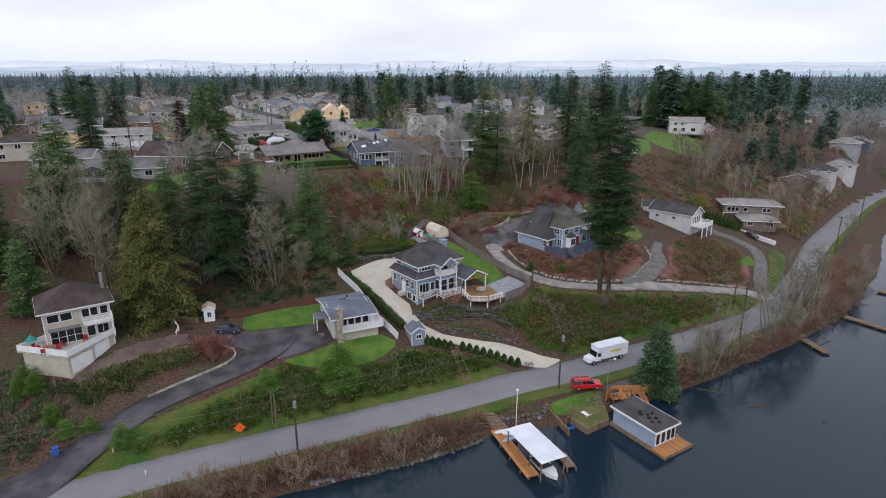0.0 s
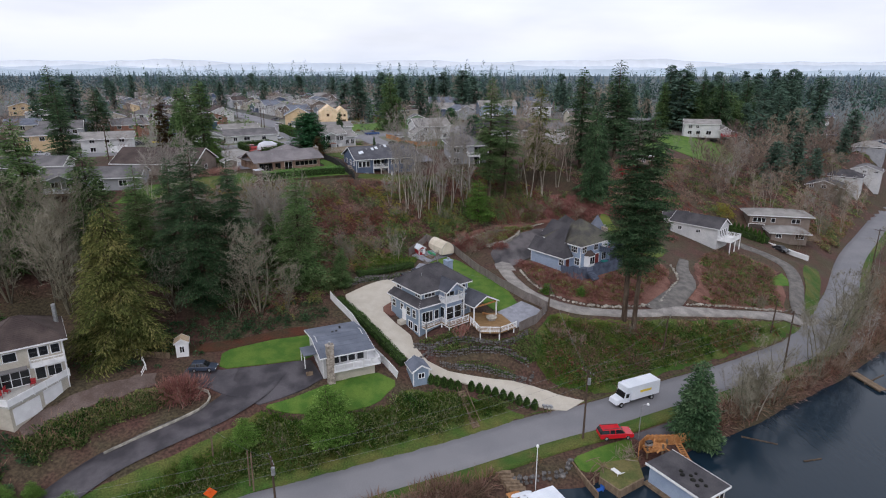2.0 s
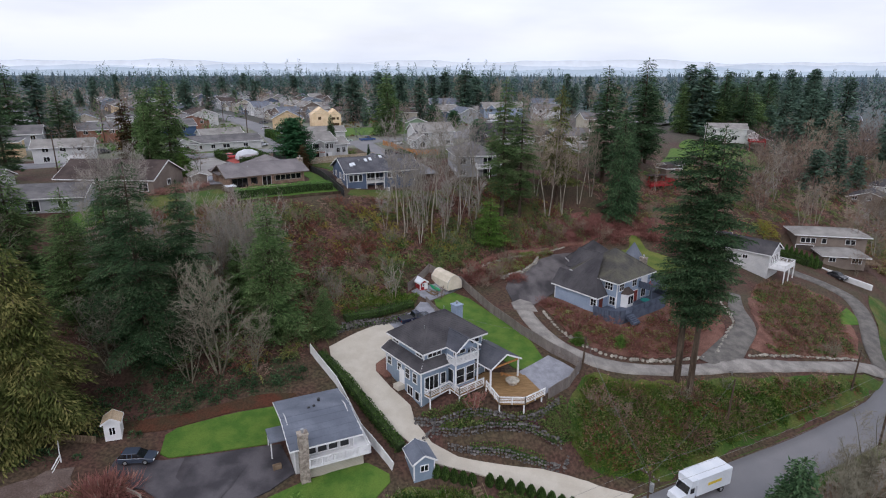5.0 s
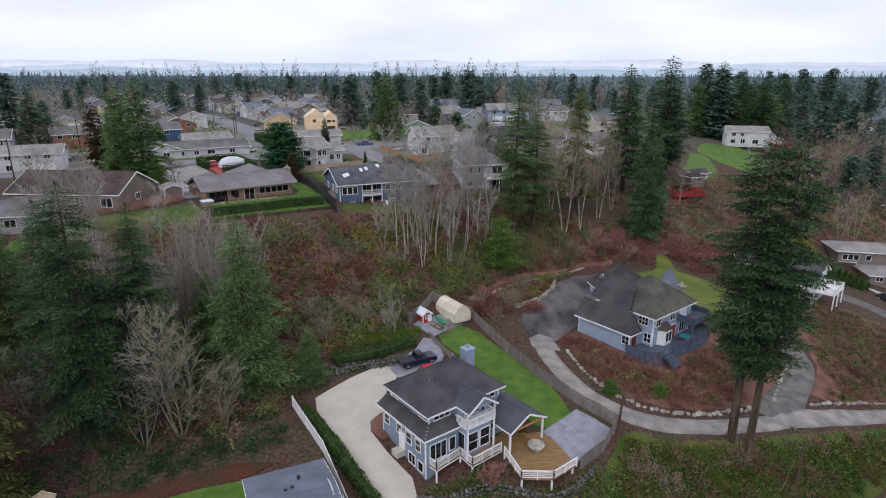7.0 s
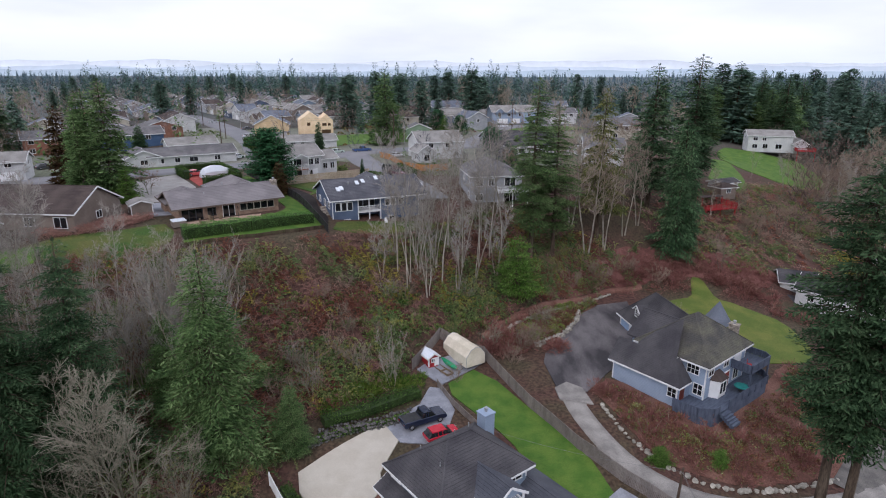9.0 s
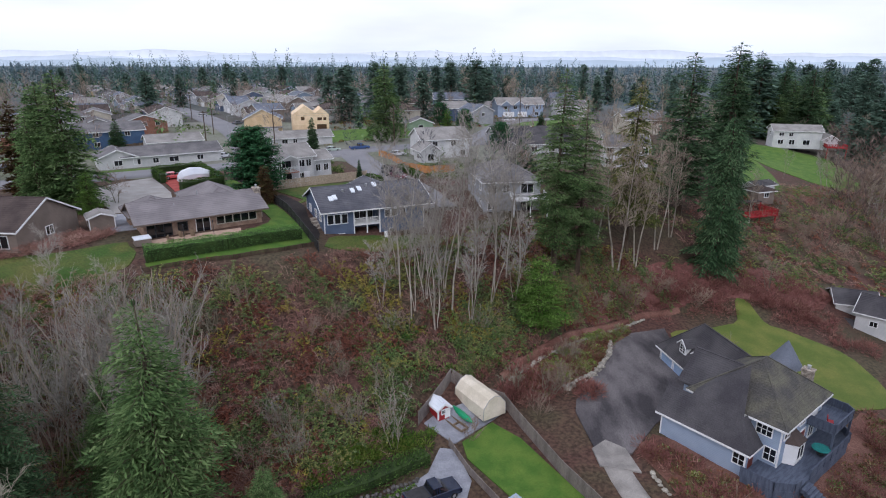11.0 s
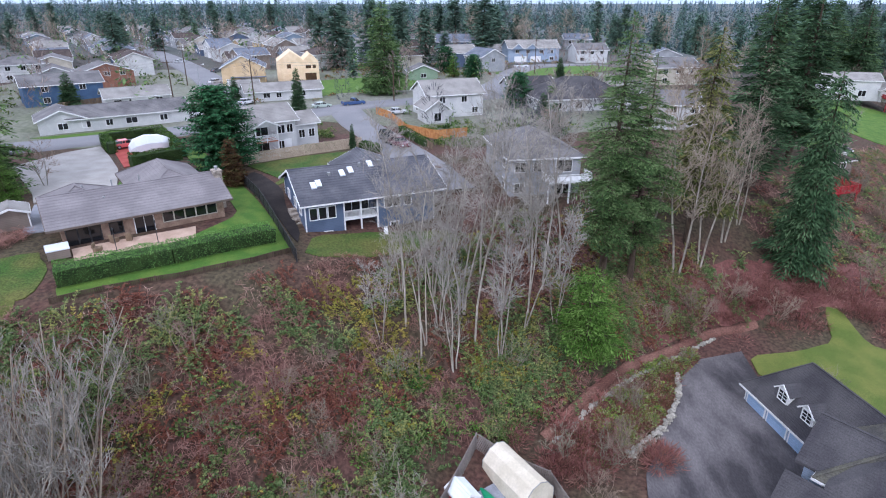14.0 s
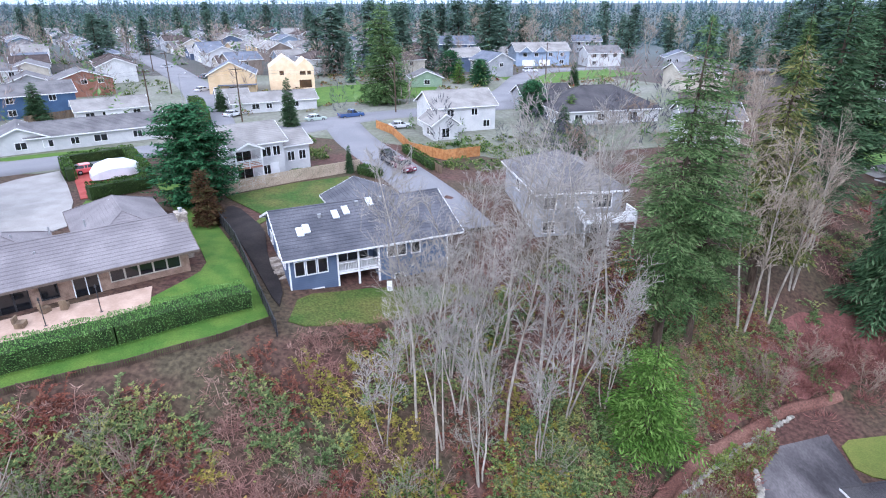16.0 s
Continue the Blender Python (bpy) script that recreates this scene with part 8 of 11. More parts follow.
wb = house("white-walled outbuilding with dark roof on the slope", 67.5, 218, 25, 6, 4, 2.4, 0.8, PALE_SIDING, ROOF_DARK, base=26.4, wins=[("f", 0, 1.3, 1.0, 0.8)], category="shed")
house("white garage with dark roof by the lawn", 64.2, 176.5, -20, 6, 6, 2.6, 1.6, PALE_SIDING, ROOF_DARK, base=14.6, wins=[("l", 0, 1.5, 1.0, 0.8)], category="garage")
house("blue gabled house with white trim and wide garage", -1, 402, 4, 18, 12, 5.4, 3.2, SLATE_BLUE, ROOF_BLUE, wins=WFS, garage=[("f", 5, 4.8, WHITE)])
house("red-gabled low house with grey roof", -24, 408, 4, 16, 10, 3.0, 2.6, TAUPE, ROOF_GREY, wins=ONE)
ph = house("pale blue house with paired white gables", 29, 362, 8, 21, 12, 5.6, 2.8, PALE_BLUE, ROOF_PALE, wins=[("f", -7, 4.2, 1.4, 1.2), ("f", -2.5, 4.2, 1.4, 1.2), ("f", 3, 4.2, 1.4, 1.2), ("f", 7.5, 4.2, 1.2, 1.2), ("f", 7.5, 1.5, 1.6, 1.3)], garage=[("f", -5.5, 4.8, WHITE), ("f", 0.8, 4.0, WHITE)])
for a in (-7, -1.2):
    gable_roof(ph, a - 2.6, a + 2.6, -7.6, 0, 5.4, 2.0, ROOF_PALE, WHITE, PALE_BLUE, "y", 0.5)
house("grey garage wing with pale roof", 12, 384, 4, 13, 10, 3.0, 2.2, GREY_SIDING, ROOF_PALE, wins=ONE)
house("pale house with grey roof at the wood's edge", 52, 358, 8, 13, 10, 5.0, 2.4, PALE_SIDING, ROOF_GREY, wins=WFS)
house("beige house half hidden by bare trees", 62, 292, 8, 13, 10, 5.2, 2.4, CREAM, ROOF_GREY, wins=WFS)
house("white house with grey roof between firs", 38, 226, -8, 10, 9, 5.0, 2.2, PALE_SIDING, ROOF_GREY, wins=WFS)

# rows of suburban houses along the long street and beyond
rs = random.Random(5)
walls_pick = [PALE_SIDING, GREY_SIDING, CREAM, BLUE_GREY, TAUPE, PALE_SIDING, SLATE_BLUE, TAN_SIDING, GREY_SIDING]
wall_word = {PALE_SIDING: "off-white", GREY_SIDING: "grey", CREAM: "cream", BLUE_GREY: "blue-grey", TAUPE: "taupe", SLATE_BLUE: "slate-blue", TAN_SIDING: "tan"}
roof_pick = [ROOF_GREY, ROOF_PALE, ROOF_BLUE, ROOF_GREY, ROOF_BROWN]


def suburb(x, y, turn):
    wl_, rf = rs.choice(walls_pick), rs.choice(roof_pick)
    two = rs.random() < 0.6
    house("%s %s house with shingle roof along the street" % (wall_word[wl_], "two-storey" if two else "single-storey"), x, y, turn, rs.uniform(11, 15), rs.uniform(9, 11), 5.2 if two else 2.9, rs.uniform(1.9, 2.8), wl_, rf,
          "hip" if rs.random() < 0.25 else "gable", rs.choice("xy"), wins=(WFS if two else ONE), garage=[("f", 2.8, 4.4, WHITE)] if rs.random() < 0.6 else None, group="street of houses")


along = street_b
total = len(along)
for side, off in ((1, 19), (-1, 20), (1, 42), (-1, 44), (-1, 68), (-1, 92)):
    for k in range(16 if abs(off) < 30 else 20, total, 11):
        d = along[min(k + 1, total - 1)][:2] - along[k - 1][:2]
        n = np.array((-d[1], d[0])) / np.hypot(*d)
        p = along[k][:2] + n * side * off
        if inside([(-112, 235), (-60, 235), (-60, 275), (-90, 302), (-125, 300)], np.array(p[0]), np.array(p[1])) or (side == -1 and p[1] < 325):
            continue
        suburb(float(p[0]), float(p[1]), math.degrees(math.atan2(n[1], n[0])) + (0 if side < 0 else 180) + 90 + rs.uniform(-4, 4))
for x, y, t in ((-128, 205, 26), (-152, 196, 26), (-176, 180, 26), (-135, 226, 26), (-158, 240, 26), (-182, 220, 24), (-150, 270, 30), (-178, 262, 28), (-205, 250, 28), (-140, 300, 36), (-165, 312, 34), (-190, 300, 30), (-122, 172, 30), (-150, 160, 24),
                (-205, 330, 30), (-230, 300, 28), (-240, 360, 30), (-28, 470, 10), (-60, 480, 8), (-5, 455, 6), (60, 420, 5), (95, 390, -10), (150, 330, -20), (170, 360, -22), (205, 340, -25), (190, 310, -22), (225, 380, -20), (160, 400, -10), (260, 350, -30), (250, 300, -30), (230, 280, -35)):
    suburb(x, y, t)
for x, y, t, wall_, roof_, form, lab in ((143, 235, -40, TAUPE, ROOF_DARK, "gable", "taupe gabled house with white trim above the lake road"), (159, 249, -40, PALE_SIDING, ROOF_DARK, "hip", "white lakeside house with a dark low roof"), (176, 262, -38, PALE_SIDING, ROOF_GREY, "gable", "long white lakeside house with a grey roof"),
                                        (190, 282, -40, GREY_SIDING, ROOF_PALE, "hip", "grey lakeside house among bare trees"), (205, 296, -40, SLATE_BLUE, ROOF_GREY, "gable", "blue lakeside house among bare trees")):
    house(lab, x, y, t, 12, 9, 4.2, 2.2, wall_, roof_, form, "y", gz(x, y) - 0.8, wins=WFS, group="lakeside houses", foot=5.0)
# ---- shore: docks, boathouse, clutter ----
def dock(label, pts, z0, z1, material, piles=()):
    d = thing("dock", label, "dock", (0, 0, LAKE))
    part("deck_floor", prism(bmesh.new(), pts, z0, z1), material, d)
    for x, y in piles:
        bm = bmesh.new()
        tube(bm, (x, y, -2.2), (x, y, z1 + 0.35), 0.14, 0.13, 8)
        part("pile", bm, TIMBER, d)
    return d


def plank_dock(label, a, b, width, z, material):
    """A dock of single cross planks from a to b."""
    d = thing("dock", label, "dock", (a[0], a[1], LAKE), math.degrees(math.atan2(b[1] - a[1], b[0] - a[0])))
    L = math.hypot(b[0] - a[0], b[1] - a[1])
    n = int(L / 0.3)
    me = finish("plank", B((-0.14, 0.14, -width / 2, width / 2, z - 0.06, z)), material)
    for i in range(n):
        o = new("plank", me)
        o.parent = d
        o.location.x = (i + 0.5) * 0.3
    for s in (-1, 1):
        part("joist", B((0, L, s * width * 0.42 - 0.06, s * width * 0.42 + 0.06, z - 0.3, z - 0.062)), TIMBER, d)
        for x in np.arange(0.3, L, 3.2):
            bm = bmesh.new()
            tube(bm, (x, s * width * 0.47, -2.0), (x, s * width * 0.47, z - 0.07), 0.12, 0.12, 8)
            part("pile", bm, TIMBER, d)
    return d


plank_dock("tan plank dock beside the white boat canopy", (8.3, 80.8), (12.6, 69.4), 1.9, 0.75, NEW_TIMBER)
plank_dock("grey plank finger dock beside the canopy", (17.4, 75.0), (18.3, 71.6), 1.5, 0.6, TIMBER)


def boat_canopy():
    c = thing("boat_canopy", "white sheet-metal boat canopy on slim posts", "boat shelter", (13.4, 74.1, LAKE), -64.5)
    for i in range(12):
        x0, x1 = -4.6 + i * 0.77, -4.6 + (i + 1) * 0.77
        for (ya, za), (yb, zb_) in (((-2.1, 3.02), (0, 3.1)), ((0, 3.1), (2.1, 3.02))):
            bm = bmesh.new()
            hexa(bm, [(x0, ya, za), (x1 - 0.02, ya, za), (x1 - 0.02, yb, zb_), (x0, yb, zb_), (x0, ya, za + 0.06), (x1 - 0.02, ya, za + 0.06), (x1 - 0.02, yb, zb_ + 0.06), (x0, yb, zb_ + 0.06)])
            part("roof_panel", bm, METAL_WHITE, c)
    for x in (-4.3, -1.4, 1.5, 4.3):
        for y in (-1.95, 1.95):
            part("post", B((x - 0.07, x + 0.07, y - 0.07, y + 0.07, -2.5, 2.95)), TIMBER, c)
        part("rafter", B((x - 0.05, x + 0.05, -1.95, 1.95, 2.78, 2.93)), TIMBER, c)
    b = thing("motorboat", "white motorboat moored under the canopy", "boat", (14.6, 72.0, LAKE - 0.1), -64.5)
    bm = bmesh.new()
    prev = None
    for x, w, zk in ((-2.8, 0.95, 0.0), (-1.5, 1.05, -0.05), (0, 1.05, -0.05), (1.4, 0.85, 0.0), (2.4, 0.4, 0.15), (2.9, 0.04, 0.45)):
        row = [bm.verts.new(p) for p in ((x, -w, 0.75 + 0.12 * (x > 1)), (x, -w * 0.8, zk + 0.1), (x, 0, zk - 0.15), (x, w * 0.8, zk + 0.1), (x, w, 0.75 + 0.12 * (x > 1)))]
        if prev:
            for i in range(4):
                bm.faces.new((prev[i], prev[i + 1], row[i + 1], row[i]))
        else:
            bm.faces.new(row)
        prev = row
    part("hull", bm, WHITE, b)
    part("cockpit", B((-2.6, 0.6, -0.85, 0.85, 0.45, 0.7)), DARK_METAL, b)
    part("foredeck", prism(bmesh.new(), [(0.6, -1.0), (1.4, -0.82), (2.4, -0.38), (2.9, 0), (2.4, 0.38), (1.4, 0.82), (0.6, 1.0)], 0.72, 0.86), WHITE, b)
    part("windscreen", B((0.5, 0.56, -0.8, 0.8, 0.86, 1.25)), GLASS, b)


boat_canopy()


def boathouse():
    h = thing("boathouse", "pale blue floating boathouse with a dark flat roof", "boathouse", (26.9, 83.4, LAKE), -58.5)
    walls(h, 0.3, 8.4, 0.3, 5.0, -0.1, 3.2, PALE_BLUE)
    part("roof", B((-0.1, 8.9, -0.1, 5.4, 3.2, 3.42)), ROOF_DARK, h)
    part("fascia", B((-0.16, 8.96, -0.16, -0.1, 3.1, 3.44), (-0.16, 8.96, 5.4, 5.46, 3.1, 3.44), (8.9, 8.96, -0.1, 5.4, 3.1, 3.44)), WHITE, h)
    for x, y, r in ((3.6, 2.4, 0.3), (4.2, 1.9, 0.36), (4.9, 2.7, 0.26), (5.6, 2.2, 0.4), (6.2, 3.0, 0.34), (6.6, 1.7, 0.3), (7.2, 2.6, 0.28), (5.0, 3.6, 0.24)):
        bm = bmesh.new()
        tube(bm, (x, y, 3.42), (x, y, 3.6), r, r * 0.7, 7)
        part("moss_cushion", bm, surf("dark_moss_%d" % int(x * 10), rgb(26, 26, 26), rgb(38, 38, 34), 1, 9, 0.95, 0.5) if x == 3.6 else bpy.data.materials["dark_moss_36"], h)
    for y in (1.0, 2.2, 3.4, 4.4):
        window(h, 8.42, y, 1.7, 0.85, 1.9, 0, WHITE, 1)
    me = finish("plank", B((-0.14, 0.14, -0.3, 5.7, 0.45, 0.52)), NEW_TIMBER)
    for i in range(8):
        o = new("plank", me)
        o.parent = h
        o.location.x = 8.55 + i * 0.3
    me = finish("plank", B((-0.13, 0.13, 5.0, 6.3, 0.45, 0.52)), TIMBER)
    for i in range(28):
        o = new("plank", me)
        o.parent = h
        o.location.x = 0.3 + i * 0.29
    part("float", B((0.0, 10.9, -0.2, 6.2, -0.5, 0.44)), TIMBER, h)


boathouse()


def shore_fence():
    f = thing("fence", "orange new cedar fence beside the boathouse", "fence", (0, 0, 3.2))
    pts = [(27.0, 87.0), (27.8, 89.3), (29.4, 90.9), (33.4, 91.0), (37.2, 92.0)]
    for (ax, ay), (bx, by) in zip(pts, pts[1:]):
        L = math.hypot(bx - ax, by - ay)
        n = int(L / 0.2)
        for i in range(n):
            t = (i + 0.5) / n
            x, y = ax + (bx - ax) * t, ay + (by - ay) * t
            bm = B((-0.09, 0.09, -0.015, 0.015, -0.8, 1.0 + 0.05 * math.sin(i * 2.1)))
            bm.transform(pose(x, y, 0, 0, 0, math.degrees(math.atan2(by - ay, bx - ax))))
            part("board", bm, NEW_TIMBER, f)
        for z in (0.2, 0.8):
            bm = bmesh.new()
            beam(bm, (ax, ay, z), (bx, by, z), 0.12, 0.1)
            part("rail", bm, NEW_TIMBER, f)
    rs2 = random.Random(8)
    for i in range(9):
        x, y = 29.2 + rs2.uniform(0, 2.4), 88.6 + rs2.uniform(0, 1.4)
        b = thing("lumber_plank", "loose orange cedar plank on the boathouse landing", "plank", (x, y, 3.23 + 0.05 * i), rs2.uniform(0, 180), "loose planks")
        part("board", B((-1.3, 1.3, -0.1, 0.1, -0.03, 0.03)), NEW_TIMBER, b)
    l = thing("landing", "timber landing behind the boathouse", "landing", (0, 0, 0))
    part("deck_floor", prism(bmesh.new(), [(28.6, 88.2), (31.5, 88.8), (32.4, 90.4), (29.4, 90.3), (28.4, 89.2)], 2.95, 3.2), NEW_TIMBER, l)
    for x, y in ((28.8, 88.5), (31.2, 88.9), (32.2, 90.2), (29.4, 90)):
        part("post", B((x - 0.12, x + 0.12, y - 0.12, y + 0.12, 0, 3.9)), TIMBER, l)
    st = thing("stair_flight", "steep timber steps beside the boathouse", "stairs", (0, 0, 0))
    for a in (0, 0.8):
        bm = bmesh.new()
        beam(bm, (33.4 + a, 90.0, 3.4), (34.3 + a, 87.6, 1.7), 0.08, 0.22)
        part("stringer", bm, NEW_TIMBER, st)
    for k in range(9):
        t = (k + 0.5) / 9
        part("tread", B((33.4 + 0.9 * t, 34.2 + 0.9 * t, 90 - 2.4 * t - 0.13, 90 - 2.4 * t + 0.13, 3.4 - 1.7 * t, 3.45 - 1.7 * t)), NEW_TIMBER, st)
    g = thing("gas_grill", "small grey covered grill on the landing", "grill", (29.2, 89.2, 3.2), 20)
    part("box", B((-0.5, 0.5, -0.3, 0.3, 0.35, 0.8)), GALV, g)
    part("lid", B((-0.5, 0.5, -0.28, 0.28, 0.8, 1.05)), DARK_METAL, g)
    for x in (-0.4, 0.4):
        part("leg", B((x - 0.04, x + 0.04, -0.25, 0.25, 0, 0.35)), DARK_METAL, g)


shore_fence()


def shore_bits():
    w = thing("sea_wall", "grey concrete sea wall along the small lawn", "wall", (0, 0, 0))
    pts = [(17.4, 87.0), (19.6, 80.2), (20.6, 83.4), (22.6, 80.6), (26.6, 83.2), (27.4, 88)]
    part("terrace", prism(bmesh.new(), [(20.7, 83.8), (22.6, 80.8), (26.7, 83.4), (27.2, 87.8), (21.6, 86.6)], -1.5, 2.5), surf("terrace_turf", rgb(84, 92, 50), rgb(108, 102, 64), 0.6, 5, 0.95, 0.8), w)
    for a, b, z in ((pts[0], pts[1], 2.6), (pts[2], pts[3], 2.65), (pts[3], pts[4], 2.65)):
        bm = bmesh.new()
        beam(bm, (*a, z - 1.6), (*b, z - 1.6), 0.22, 3.2)
        part("wall_panel", bm, TIMBER, w)
    c = thing("lounge_chair", "white plastic lounge chair on the lakeside lawn", "chair", (23.2, 84.2, 2.5), -60)
    part("seat", B((-0.9, 0.5, -0.32, 0.32, 0.28, 0.34)), WHITE, c)
    bm = B((0.0, 0.85, -0.32, 0.32, 0, 0.06))
    bm.transform(pose(0.5, 0, 0.3, 0, -40, 0))
    part("backrest", bm, WHITE, c)
    for x in (-0.8, 0.4):
        for y in (-0.28, 0.28):
            part("leg", B((x - 0.03, x + 0.03, y - 0.03, y + 0.03, 0, 0.28)), WHITE, c)
    rs3 = random.Random(4)
    for i in range(16):
        x, y = rs3.uniform(19.6, 22), rs3.uniform(83.5, 87)
        d = thing("driftwood", "weathered driftwood branch heaped on the bank", "driftwood", (x, y, max(gz(x, y), LAKE) + 0.25 + 0.05 * i), rs3.uniform(0, 180), "driftwood heap")
        bm = bmesh.new()
        tube(bm, (-1.0, 0, -0.2), (0.1, 0.1, 0.1), 0.07, 0.06, 6), tube(bm, (0.1, 0.1, 0.1), (1.0, -0.1, 0.4), 0.06, 0.03, 6)
        part("branch", bm, TIMBER, d)
    for i, (x, y) in enumerate(((24.5, 88.4), (26.0, 88.8), (25.2, 87.9), (26.6, 89.2), (27.0, 88.2))):
        d = thing("brush_pile", "heap of dead brown branches", "brushwood", (x, y, gz(x, y)), i * 70)
        v, f = tube_soup([(np.array((np.random.default_rng(i * 20 + k).normal(0, 0.4, 3) * (1, 1, 0.2) + (0, 0, 0.3), np.random.default_rng(i * 30 + k).normal(0, 1.0, 3) * (1, 1, 0.6) + (0, 0, 0.9))), np.array((0.04, 0.02))) for k in range(14)], 4)
        o = new("branches", soup("branches", v, f, TWIG))
        o.parent = d
    for x, y, m, t in ((20.2, 82.0, BLUE_TARP, 30), (20.9, 82.8, BLUE_TARP, 80)):
        d = thing("kayak", "small blue kayak floating by the wall", "kayak", (x, y, LAKE + 0.02), t)
        bm = bmesh.new()
        prev = None
        for xx, r in ((-1.2, 0.04), (-0.7, 0.25), (0, 0.32), (0.7, 0.25), (1.2, 0.04)):
            ring = [bm.verts.new((xx, r * math.cos(a), 0.6 * r * math.sin(a) + 0.1)) for a in np.arange(6) * math.pi / 3]
            if prev:
                for i in range(6):
                    bm.faces.new((prev[i], prev[(i + 1) % 6], ring[(i + 1) % 6], ring[i]))
            prev = ring
        part("hull", bm, m, d, smooth=True)
    for x, y, t, lab in ((9.4, 80.2, 20, "white paddleboard stacked on the dock"), (10.6, 79.4, -8, "white paddleboard stacked on the dock"), (10.2, 78.2, 35, "pale blue paddleboard lying on the dock")):
        d = thing("paddleboard", lab, "paddleboard", (x, y, LAKE + 0.78), t)
        bm = bmesh.new()
        prism(bm, [(-1.5, 0), (-1.2, -0.3), (0.8, -0.38), (1.4, -0.2), (1.6, 0), (1.4, 0.2), (0.8, 0.38), (-1.2, 0.3)], 0, 0.12)
        part("board", bm, METAL_WHITE if "white" in lab else PALE_BLUE, d)
    st = thing("stair_flight", "grey stone steps down to the dock", "stairs", (0, 0, 0))
    for k in range(6):
        part("step", B((6.2 + k * 0.35, 8.4 + k * 0.35, 83.2 - k * 0.45, 83.9 - k * 0.45, 0.5, 3.3 - k * 0.17)), TIMBER, st)
    # docks farther along the shore
    plank_dock("grey plank dock along the wooded shore", (76.0, 114.2), (77.0, 107.6), 1.6, 0.5, TIMBER)
    plank_dock("grey plank dock along the wooded shore", (92.6, 126.2), (98.0, 118.0), 1.8, 0.5, TIMBER)
    plank_dock("long grey plank dock on the lake", (112, 143), (121, 133), 2.0, 0.5, TIMBER)
    for x, y, L, t in ((53.2, 88.6, 3.0, 12), (47.8, 93.4, 5.0, -24), (62.0, 84.0, 1.2, 40), (79.0, 112.5, 6, 30)):
        d = thing("floating_log", "dark waterlogged log floating near the shore", "log", (x, y, LAKE), t)
        bm = bmesh.new()
        tube(bm, (-L / 2, 0, 0.0), (L / 2, 0, 0.04), 0.17, 0.12, 8)
        part("log_trunk", bm, BARK, d)


shore_bits()


# ---- utility poles, lamps, wires, signs ----
def utility_pole(x, y, top, arm=0.0, transformer=False, arms=1, label="dark wooden utility pole with crossarm and insulators", lean=0.0):
    z = gz(x, y)
    p = thing("utility_pole", label, "utility pole", (x, y, z), arm, "utility poles")
    L = top - z
    bm = bmesh.new()
    tube(bm, (0, 0, -0.5), (lean, 0, L), 0.17, 0.11, 9)
    part("pole", bm, POLE_WOOD, p)
    for k in range(arms):
        a = part("crossarm", B((lean - 1.2, lean + 1.2, -0.06, 0.06, L - 0.5 - 0.9 * k, L - 0.36 - 0.9 * k)), POLE_WOOD, p)
        for u in (-1.1, -0.45, 0.45, 1.1):
            bm = bmesh.new()
            tube(bm, (lean + u, 0, L - 0.36 - 0.9 * k), (lean + u, 0, L - 0.16 - 0.9 * k), 0.05, 0.04, 6)
            part("insulator", bm, GALV, a)
    if transformer:
        bm = bmesh.new()
        tube(bm, (0.35, 0, L - 2.2), (0.35, 0, L - 1.25), 0.24, 0.24, 10)
        part("transformer", bm, GALV, p)
    return (x, y, top)


def wire(a, b, sag, off=(0, 0), dz=-0.2, r=0.016):
    pts = []
    for t in np.linspace(0, 1, 13):
        pts.append((a[0] + off[0] + (b[0] - a[0]) * t, a[1] + off[1] + (b[1] - a[1]) * t, a[2] + dz + (b[2] - a[2]) * t - sag * 4 * t * (1 - t)))
    v, f = tube_soup([(np.array(pts), np.full(13, r))], 3)
    tagged(new("power_line", soup("power_line", v, f, WIRE_GREY)), "thin grey overhead power line between poles", "power line", "power lines")


line = [utility_pole(-95, 44, 13.5, -60), utility_pole(-62, 59.6, 13.5, -60), utility_pole(-20.8, 72.9, 13.4, -60, True), utility_pole(20.0, 91.2, 14.8, -58, True), utility_pole(61.0, 111.4, 15.5, -45), utility_pole(91.2, 134.6, 15, -40), utility_pole(118, 170.5, 15, -40), utility_pole(150, 207, 15, -40)]
for a, b in zip(line, line[1:]):
    for o, dz, sg in (((-0.6, 0.9), -0.15, 0.7), ((0.5, -0.8), -0.15, 0.75), ((0.1, -0.2), -2.2, 0.9)):
        wire(a, b, sg, o, dz)
for x, y, top in ((18.6, 117.0, 18.6), (39.6, 113.6, 13.5), (65.7, 125.0, 12.5)):
    q = utility_pole(x, y, top, 0, False, 0, "plain dark wooden service pole on the slope", 0.25)
    wire(line[3] if x < 50 else line[4], q, 0.8)
wire((-20.8, 72.9, 13.2), (-31.7, 82.3, 11.2), 0.4)
wire((20, 91.2, 14.2), (18.8, 117, 18.4), 0.6), wire((18.8, 117, 18.4), (1, 122, 19.5), 0.5)
for x, y, z0, z1 in ((-25.6, 79.2, 5, 9.4), (-26.3, 79.9, 5, 9.2), (-31.8, 82.4, 6.5, 10.4)):
    d = thing("guy_post", "weathered timber post in the roadside scrub", "post", (x, y, gz(x, y)))
    bm = bmesh.new()
    tube(bm, (0, 0, -0.4), (0.1, 0, z1 - gz(x, y)), 0.12, 0.1, 8)
    part("pole", bm, TIMBER, d)
up = [utility_pole(x, y, z, 30, False, 1) for x, y, z in ((-69, 243, 43), (-51.5, 246, 43), (-19.6, 255.5, 43), (24.2, 315, 43), (-90, 172, 42.5), (-112, 232, 42), (-83, 286, 43), (-112, 340, 43))]
